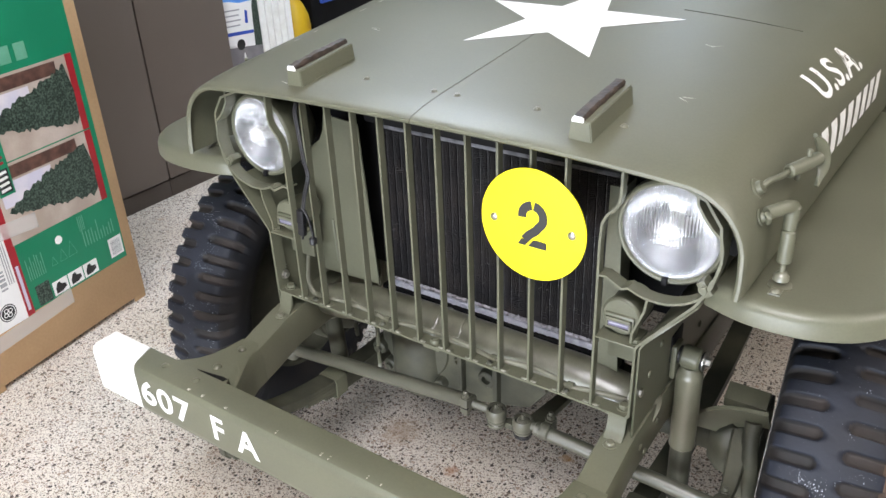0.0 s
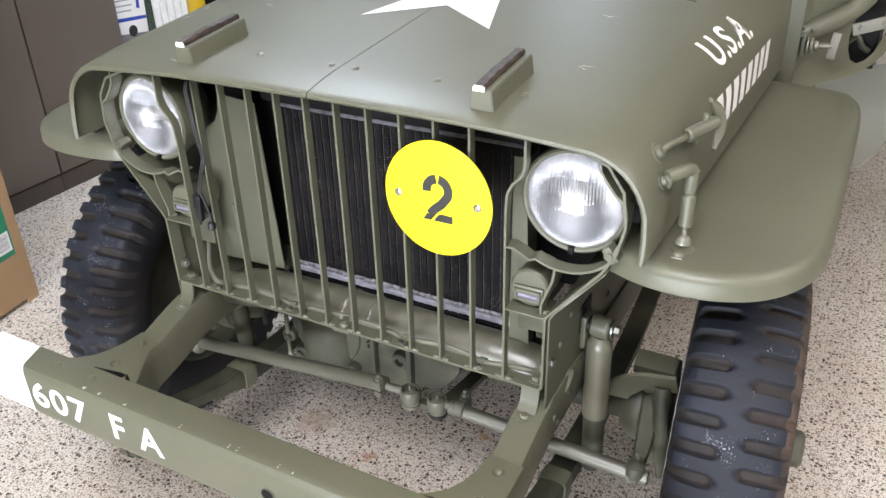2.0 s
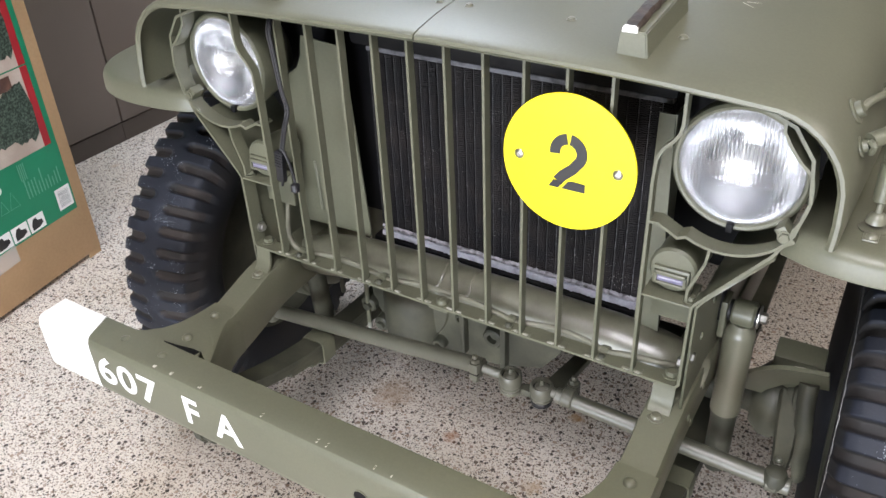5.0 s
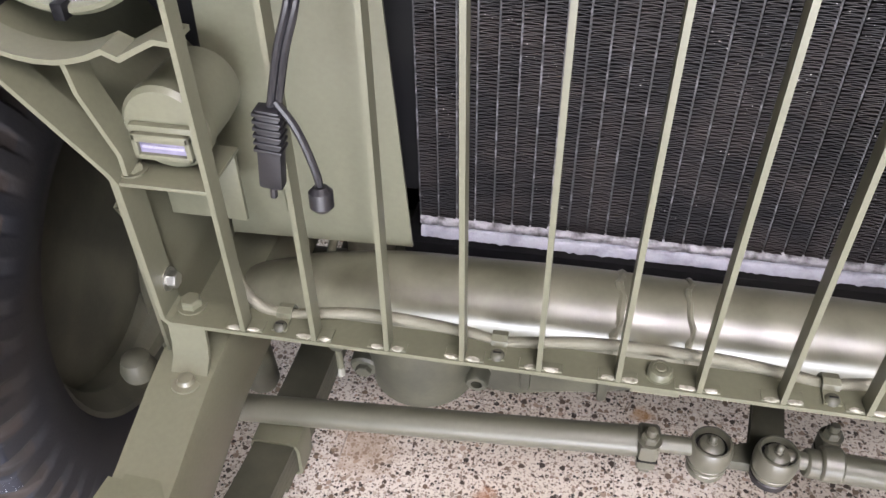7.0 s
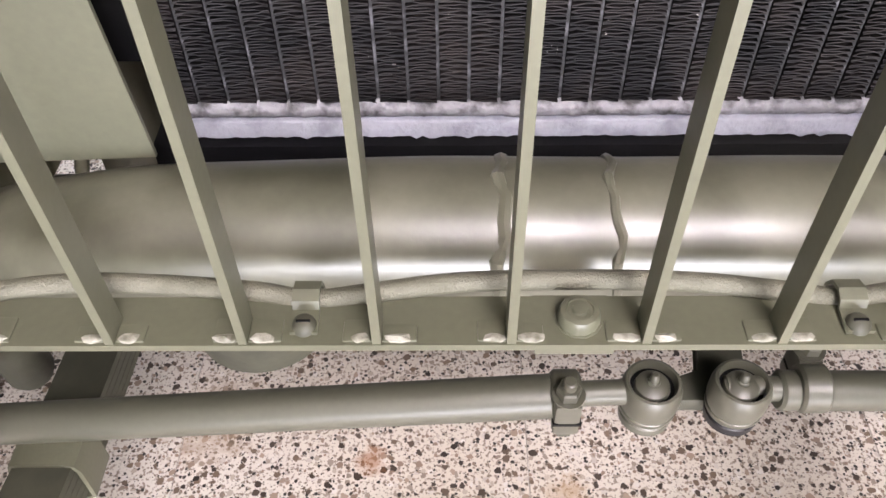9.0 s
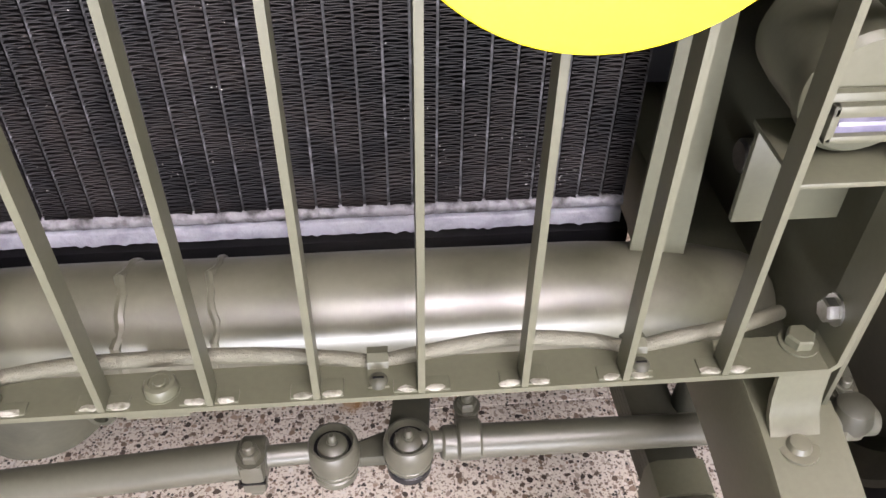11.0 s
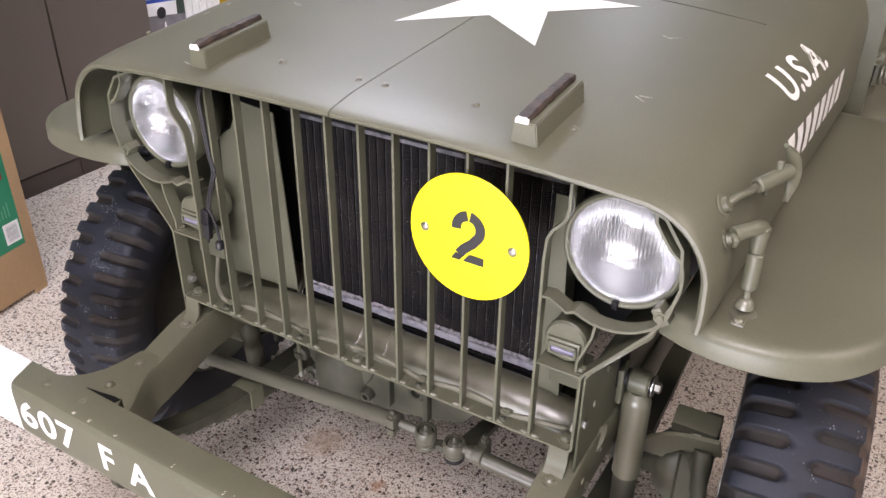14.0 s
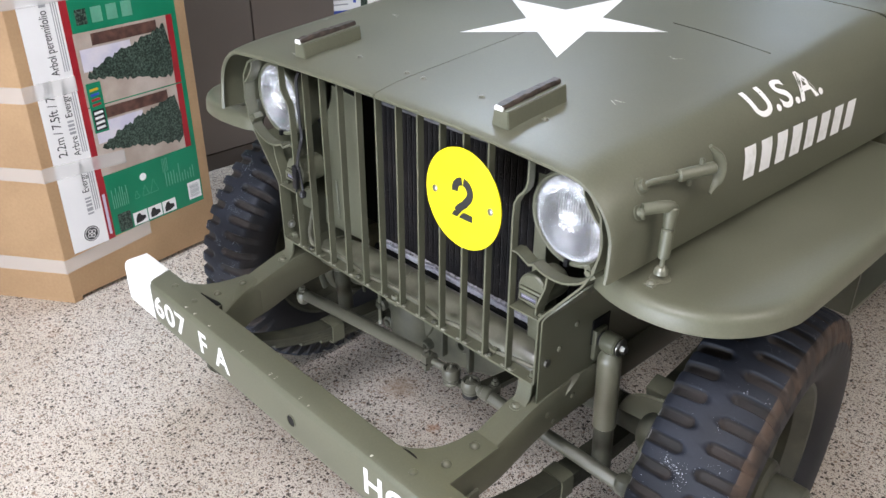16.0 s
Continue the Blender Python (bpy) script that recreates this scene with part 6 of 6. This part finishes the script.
part("carton", bm, CARD, box_thing, "plain brown cardboard carton")


def side_point(s, v, lift):
    return SLANT * s + SLANT_OUT * lift + Vector((0, 0, v))


bm = bmesh.new()
rows = [[side_point(s, v, -q) for s, v in ((-0.001, 0.0), (0.48, 0.0), (0.48, 0.016), (-0.001, 0.016))] for q in (0.0015, 0.006)]
raw(bm, rows[0] + rows[1], [(0, 1, 2, 3), (7, 6, 5, 4), (0, 4, 5, 1), (1, 5, 6, 2), (2, 6, 7, 3), (3, 7, 4, 0)])
part("bottom_flap", bm, CARD, box_thing)
for y0, y1 in ((0.001, 0.03), (0.53, 0.574)):
    bm = bmesh.new()
    block(bm, -0.006, -0.001, y0, y1, 0, 0.016)
    part("bottom_flap", bm, CARD, box_thing)


def face_quad(name, pts, mat, lift, label="", up=None):
    """A flat print on the broad face: points are (along the face, height)."""
    bm = bmesh.new()
    vs = [bm.verts.new((lift, u, v)) for u, v in pts]
    bm.faces.new(vs)
    ext = bmesh.ops.extrude_face_region(bm, geom=bm.faces[:])
    bmesh.ops.translate(bm, vec=(-0.0004, 0, 0), verts=[g for g in ext["geom"] if isinstance(g, bmesh.types.BMVert)])
    return part(name, bm, mat, up or box_thing, label)


def face_rect(name, u0, u1, v0, v1, mat, lift, label="", up=None):
    return face_quad(name, [(u0, v0), (u1, v0), (u1, v1), (u0, v1)], mat, lift, label, up)


TOP = BH - 0.02
lab = face_rect("label_strip", 0.036, 0.158, 0.166, TOP, PRINTWHITE, 0.0012, "white printed label strip")
face_rect("red_band", 0.158, 0.182, 0.168, TOP, PRINTRED, 0.0014, "dark red band")
pan = face_rect("green_panel", 0.182, 0.538, 0.172, TOP, PRINTGREEN, 0.0012, "green printed panel")
for v0, v1 in ((0.383, 0.604), (0.608, 0.829)):
    ph = face_rect("photo", 0.180, 0.520, v0, v1, PRINTBEIGE, 0.0017, "printed picture of a trimmed evergreen tree", pan)
    face_rect("photo_edge", 0.498, 0.520, v0, v1, PRINTRED, 0.0021, "", ph)
    face_rect("photo_window", 0.192, 0.36, v0 + 0.105, v0 + 0.172, PRINTPALE, 0.0021, "", ph)
    face_rect("photo_mantel", 0.235, 0.46, v0 + 0.178, v1 - 0.008, PRINTDARK, 0.0021, "", ph)
    # the tree lies on its side: its tip towards the white strip
    random.seed(int(v0 * 100))
    edge = [(0.200, v0 + 0.090)]
    n = 34
    for k in range(1, n):
        f = k / n
        edge.append((0.200 + 0.292 * f, v0 + 0.086 - 0.058 * f + random.uniform(-0.009, 0.006)))
    edge.append((0.497, v0 + 0.045))
    edge.append((0.500, v0 + 0.12))
    for k in range(n, 0, -1):
        f = k / n
        edge.append((0.200 + 0.285 * f, v0 + 0.095 + 0.098 * f ** 0.8 + random.uniform(-0.008, 0.008)))
    face_quad("photo_tree", edge, PRINTTREE, 0.0025, "", ph)
card = face_rect("swatch_card", 0.187, 0.235, 0.523, 0.679, PRINTGREEN, 0.0029, "small green card with coloured lamp pictures")
face_rect("swatch_ground", 0.192, 0.230, 0.530, 0.596, INK, 0.0031, "", card)
for k, mt in enumerate((PRINTWHITE, PRINTWHITE, PRINTWHITE, PRINTWHITE, PRINTRED, PRINTRED, PRINTBLUE, JUGYELLOW)):
    v = 0.534 + 0.0155 * k + (0.010 if k > 3 else 0)
    face_quad("swatch", [(0.196, v), (0.226, v + 0.003), (0.224, v + 0.010), (0.196, v + 0.008)], mt, 0.0034, "", card)
for k in range(3):
    icon = face_rect("icon", 0.257 + 0.057 * k, 0.310 + 0.057 * k, 0.178, 0.222, PRINTWHITE, 0.0017, "", pan)
    u = 0.257 + 0.057 * k
    face_quad("icon_figure", [(u + 0.008, 0.183), (u + 0.030, 0.184), (u + 0.046, 0.192), (u + 0.044, 0.203), (u + 0.030, 0.206), (u + 0.026, 0.216), (u + 0.016, 0.214), (u + 0.008, 0.198)], INK, 0.0021, "", icon)
face_rect("small_photo", 0.203, 0.250, 0.176, 0.240, PRINTTREE, 0.0017, "", pan)
face_rect("barcode_field", 0.480, 0.532, 0.190, 0.253, PRINTWHITE, 0.0017, "white barcode field", pan)
bm = bmesh.new()
random.seed(5)
v = 0.198
while v < 0.244:
    t = random.uniform(0.0008, 0.0022)
    raw(bm, [(0.0021, 0.487, v), (0.0021, 0.525, v), (0.0021, 0.525, v + t), (0.0021, 0.487, v + t)], [(0, 1, 2, 3)])
    v += t + random.uniform(0.0012, 0.0022)
part("barcode", bm, GREYINK, box_thing)
random.seed(8)
for k in range(8):
    face_rect("text_bar", 0.197 + 0.0075 * k, 0.1995 + 0.0075 * k, 0.262, 0.335 - random.uniform(0, 0.03), FADED, 0.0017, "", pan)
for k in range(11):
    face_rect("text_bar", 0.400 + 0.011 * k, 0.403 + 0.011 * k, 0.270, 0.295 + random.uniform(0, 0.05), FADED, 0.0017, "", pan)
for k in range(4):
    face_rect("text_bar", 0.395 + 0.006 * k, 0.397 + 0.006 * k, 0.325, 0.372, FADED, 0.0017, "", pan)
for k in range(4):
    face_rect("small_photo", 0.20 + 0.05 * k, 0.235 + 0.05 * k, 0.85, 0.895, PRINTTREE if k == 0 else FADED, 0.0017, "", pan)
# line drawings of small trees
for k, u in enumerate((0.285, 0.318, 0.352)):
    bm = bmesh.new()
    w, hh = 0.010 + 0.003 * k, 0.026 + 0.010 * k
    tri = [(u - w, 0.270), (u + w, 0.270), (u, 0.270 + hh)]
    for (a0, b0), (a1, b1) in zip(tri, tri[1:] + tri[:1]):
        d = Vector((b1 - b0, a0 - a1)).normalized() * 0.0006
        raw(bm, [(0.0018, a0 - d.x, b0 - d.y), (0.0018, a1 - d.x, b1 - d.y), (0.0018, a1 + d.x, b1 + d.y), (0.0018, a0 + d.x, b0 + d.y)], [(0, 1, 2, 3)])
    part("tree_outline", bm, FADED, pan)
bm = bmesh.new()
lathe(bm, [(0, 0), (0.0125, 0)], Matrix.Translation((0.0018, 0.318, 0.335)) @ pose(0, 0, 0, 0, 90, 0), 20)
part("emblem", bm, PRINTWHITE, box_thing)
bm = bmesh.new()
face = Matrix.Translation((0.0017, 0.105, 0.212)) @ pose(0, 0, 0, 0, 90, 0)
lathe(bm, [(0.0, 0.0), (0.026, 0.0)], face, 32)
emb = part("round_emblem", bm, INK, box_thing, "round dark emblem")
bm = bmesh.new()
lathe(bm, [(0.0205, 0.0004), (0.0230, 0.0004)], face, 32)
for k in range(4):
    a = math.tau * k / 4 + 0.5
    lathe(bm, [(0.0045, 0.0004), (0.0070, 0.0004)], face @ Matrix.Translation((0.0090 * math.cos(a), 0.0090 * math.sin(a), 0)), 14)
part("emblem_rings", bm, PRINTWHITE, emb)


def upright_text(body, length, u, v, mat, label, size=0.04):
    """Reads upwards along the box's height, fitted to a length."""
    bm = letters(body, size, 1.0, 0.004)
    long = max(q.co.x for q in bm.verts)
    bmesh.ops.scale(bm, vec=(length / long, 1, 1), verts=bm.verts[:])
    bmesh.ops.transform(bm, matrix=Matrix(((0, 0, 1, 0.0018), (0, -1, 0, u), (1, 0, 0, v), (0, 0, 0, 1))), verts=bm.verts[:])
    return part("label_text", bm, mat, lab, label)


upright_text("2.2m / 7.5ft / 7.5pi", 0.232, 0.086, 0.482, INK, "black size text")
upright_text("Arbre", 0.062, 0.128, 0.474, INK, "black printed word Arbre", 0.032)
upright_text("Evergreen", 0.105, 0.128, 0.595, INK, "black printed word Evergreen", 0.032)
upright_text("Arbol perennifolio", 0.185, 0.118, 0.724, INK, "black printed words Arbol perennifolio", 0.036)
upright_text("Evergreen", 0.098, 0.127, 0.350, INK, "black printed word Evergreen", 0.032)
for u, v0, v1 in ((0.108, 0.276, 0.342), (0.108, 0.543, 0.588), (0.100, 0.918, 1.10)):
    v = v0
    random.seed(int(1000 * (u + v0)))
    while v < v1 - 0.004:
        w = random.choice((0.008, 0.012, 0.006))
        face_rect("text_bar", u, u + 0.020, v, min(v + w, v1), GREYINK, 0.0018, "", lab)
        v += w + 0.005
random.seed(31)
for v0, v1 in ((0.285, 0.44), (0.48, 0.69), (0.73, 0.98)):
    for k in range(3):
        face_rect("text_bar", 0.134 + 0.007 * k, 0.137 + 0.007 * k, v0, v1 - random.uniform(0, 0.05), GREYINK, 0.0018, "", lab)
face_rect("text_bar", 0.165, 0.174, 0.185, 0.325, PRINTPALE, 0.0018, "pale printed line on the red band")


def tape(z, width, y1, s1=0.48, rise=0.0):
    """Clear tape round the near corner: along the narrow side and a way along the broad face."""
    bm = bmesh.new()
    path = [side_point(s1, z, 0.0014), side_point(s1 * 0.5, z - 0.003, 0.0020), side_point(0.006, z, 0.0018), Vector((0.0026, -0.0030, z)), Vector((0.0040, 0.006, z + 0.001)), Vector((0.0042, y1 * 0.5, z + rise * 0.5)), Vector((0.0040, y1, z + rise))]
    random.seed(int(z * 100))
    rows = [[bm.verts.new(p + Vector((0, 0, d + random.uniform(-0.002, 0.002)))) for d in (-width / 2, width / 2)] for p in path]
    for a, b in zip(rows, rows[1:]):
        bm.faces.new((a[0], a[1], b[1], b[0]))
    part("tape", bm, TAPE, box_thing, "clear packing tape", 60)


tape(0.135, 0.048, 0.31, rise=0.02)
tape(0.445, 0.045, 0.27, rise=-0.02)
tape(0.690, 0.046, 0.16)
tape(0.95, 0.046, 0.2)
bm = bmesh.new()
raw(bm, [side_point(s, v, 0.0026) for s, v in ((0.322, 0.03), (0.371, 0.018), (0.40, 0.18), (0.35, 0.196))], [(0, 1, 2, 3)])
part("tape", bm, TAPE, box_thing)
# black slab gives the hand hole its shaded inside
bm = bmesh.new()
hole = [(0.245, 0.236), (0.340, 0.233), (0.340, 0.347), (0.249, 0.358)]
raw(bm, [side_point(s, v, q) for q in (0.0006, -0.004) for s, v in hole], [(0, 1, 2, 3), (7, 6, 5, 4), (0, 4, 5, 1), (1, 5, 6, 2), (2, 6, 7, 3), (3, 7, 4, 0)])
part("hand_hole", bm, BLACK, box_thing, "torn hand hole with its shade in black")
bm = bmesh.new()
torn = [(0.285, 0.236), (0.339, 0.235), (0.339, 0.345), (0.30, 0.340), (0.312, 0.318), (0.290, 0.300), (0.302, 0.276), (0.281, 0.262)]
n = len(torn)
raw(bm, [side_point(s, v, q + (0.008 if s < 0.30 else 0)) for q in (0.004, 0.0012) for s, v in torn], [tuple(range(n)), tuple(range(2 * n - 1, n - 1, -1))] + [(i, (i + 1) % n, n + (i + 1) % n, n + i) for i in range(n)])
part("hand_hole_flap", bm, CARD, box_thing)
box_thing.matrix_world = BOXPOSE


# ---- brown steel cabinets ----
def cabinet(y0, y1, label):
    ob = empty("cabinet", (-2.06, y0, 0))
    w = y1 - y0
    bm = bmesh.new()
    block(bm, -0.48, -0.02, 0.002, w - 0.002, 0.075, 1.95, 0.003)
    part("body", bm, BROWN, ob)
    bm = bmesh.new()
    block(bm, -0.018, 0.0, 0.0025, w - 0.0025, 0.080, 1.945, 0.003)
    door = part("door", bm, BROWN, ob)
    bm = bmesh.new()
    block(bm, 0.0, 0.018, w - 0.075, w - 0.055, 1.02, 1.16, 0.004)
    part("handle", bm, STEEL, door)
    bm = bmesh.new()
    block(bm, -0.46, -0.006, 0.0, w, 0, 0.074, 0.002)
    part("plinth", bm, BROWNDARK, ob)
    return tagged(ob, label, "cabinet", "brown steel cabinets")


cabinet(0.98, 1.416, "tall brown steel cabinet with plain door")
cabinet(0.535, 0.978, "tall brown steel cabinet with plain door")
cabinet(0.09, 0.533, "tall brown steel cabinet with plain door")
cabinet(-0.36, 0.088, "tall brown steel cabinet with plain door")

# ---- goods beyond the cabinets ----
bm = bmesh.new()
block(bm, -2.50, -2.10, 1.43, 2.75, 0.0, 0.30, 0.006)
tagged(part("low_bench", bm, BROWNDARK), "low dark storage bench by the wall", "bench")
pic = empty("picture_board", (-2.12, 1.435, 0.30))
bm = bmesh.new()
block(bm, -0.012, 0, 0, 0.222, 0, 0.75, 0.002)
part("board", bm, PRINTWHITE, pic)


def print_piece(name, pts, mat, lift):
    bm = bmesh.new()
    prism(bm, pts, 0.0002, lift, "x")
    return part(name, bm, mat, pic)


print_piece("road", [(0, 0), (0.222, 0), (0.222, 0.185), (0.0, 0.212)], PRINTROAD, 0.0008)
print_piece("sky", [(0, 0.39), (0.222, 0.39), (0.222, 0.75), (0, 0.75)], PRINTSKY, 0.0008)
print_piece("trees", [(0.178, 0.19), (0.222, 0.185), (0.222, 0.45), (0.200, 0.42), (0.186, 0.36)], PRINTTREE, 0.0012)
van = [(0.0, 0.218), (0.178, 0.205), (0.180, 0.345), (0.172, 0.375), (0.06, 0.405), (0.0, 0.412)]
print_piece("van", van, PRINTWHITE, 0.0014)
print_piece("van_stripe", [(0.0, 0.262), (0.179, 0.248), (0.179, 0.262), (0.0, 0.278)], PRINTBLUE, 0.0018)
print_piece("van_emblem", [(0.135, 0.300), (0.152, 0.296), (0.156, 0.350), (0.142, 0.356)], PRINTBLUE, 0.0018)
for k in range(4):
    print_piece("text_bar", [(0.02, 0.300 + 0.022 * k), (0.105 + 0.008 * (k % 2), 0.294 + 0.022 * k), (0.105 + 0.008 * (k % 2), 0.300 + 0.022 * k), (0.02, 0.306 + 0.022 * k)], GREYINK, 0.0018)
bm = bmesh.new()
lathe(bm, [(0, 0.0022), (0.024, 0.0022)], Matrix.Translation((0, 0.094, 0.212)) @ pose(0, 0, 0, 0, 90, 0), 24)
part("van_wheel", bm, INK, pic)
print_piece("traffic_cone", [(0.098, 0.120), (0.118, 0.118), (0.110, 0.172), (0.106, 0.172)], PRINTWHITE, 0.0020)
tagged(pic, "printed board with a white van under blue sky", "picture")

bm = bmesh.new()
sec = []
for k in range(5):
    y = 0.206 * k / 5
    sec += [(y, -0.004), (y + 0.003, 0.014), (y + 0.034, 0.014), (y + 0.037, -0.004)]
pts = [(-2.20, 1.660)] + [(-2.13 + d, 1.660 + y) for y, d in sec] + [(-2.20, 1.868)]
prism(bm, pts, 0.30, 1.30, "z")
tagged(part("fluted_panel", bm, WHITE), "white fluted plastic panel standing on the bench", "panel")
jug = empty("yellow_bottle", (-2.19, 1.950, 0.30))
bm = bmesh.new()
lathe(bm, [(0, 0), (0.066, 0), (0.074, 0.01), (0.076, 0.20), (0.070, 0.25), (0.048, 0.30), (0.032, 0.325), (0.030, 0.345), (0, 0.346)], None, 32)
part("body", bm, JUGYELLOW, jug)
bm = bmesh.new()
lathe(bm, [(0.034, 0.340), (0.036, 0.345), (0.036, 0.375), (0, 0.377)], None, 24)
part("cap", bm, PADWOOD, jug)
tagged(jug, "yellow plastic bottle with a dark cap on the bench", "bottle")
bm = bmesh.new()
block(bm, -2.46, -2.16, 2.045, 2.75, 0.30, 1.25, 0.01)
tagged(part("black_case", bm, BLACK), "black storage case on the bench", "case")
for y0, y1, z0, z1 in ((2.10, 2.24, 0.58, 0.66), (2.42, 2.50, 0.60, 0.72)):
    bm = bmesh.new()
    block(bm, -2.155, -2.135, y0, y1, z0, z1, 0.006)
    tagged(part("blue_folder", bm, PRINTBLUE), "blue folder leaning on the black case", "folder")

# ---- floor tiles ----
TILE = 0.40
TX0, TY0 = -4.0 + 0.03, -3.6 + 0.02
bm = bmesh.new()
block(bm, 0.0005, TILE - 0.0005, 0.0005, TILE - 0.0005, -0.0035, 0.0, 0.0006, None, 1)
TILEMESH = bpy.data.meshes.new("tile")
bm.to_mesh(TILEMESH)
bm.free()
TILEMESH.materials.append(FLOOR)
for i in range(19):
    for j in range(24):
        near = -2.0 < TX0 + TILE * i < 1.6 and -1.8 < TY0 + TILE * j < 2.4
        if near:
            t = new("tile", TILEMESH)
            t.location = (TX0 + TILE * i, TY0 + TILE * j, 0)
            t.parent = floor
bm = bmesh.new()
for i in range(19):
    for j in range(24):
        x, y = TX0 + TILE * i, TY0 + TILE * j
        if not (-2.0 < x < 1.6 and -1.8 < y < 2.4) and x < 3.4 and y < 6:
            block(bm, x + 0.0007, min(x + TILE - 0.0007, 3.4), y + 0.0007, min(y + TILE - 0.0007, 6), -0.0035, 0)
far = part("far_tiles", bm, FLOOR, floor)
tagged(far, kind="stuff")
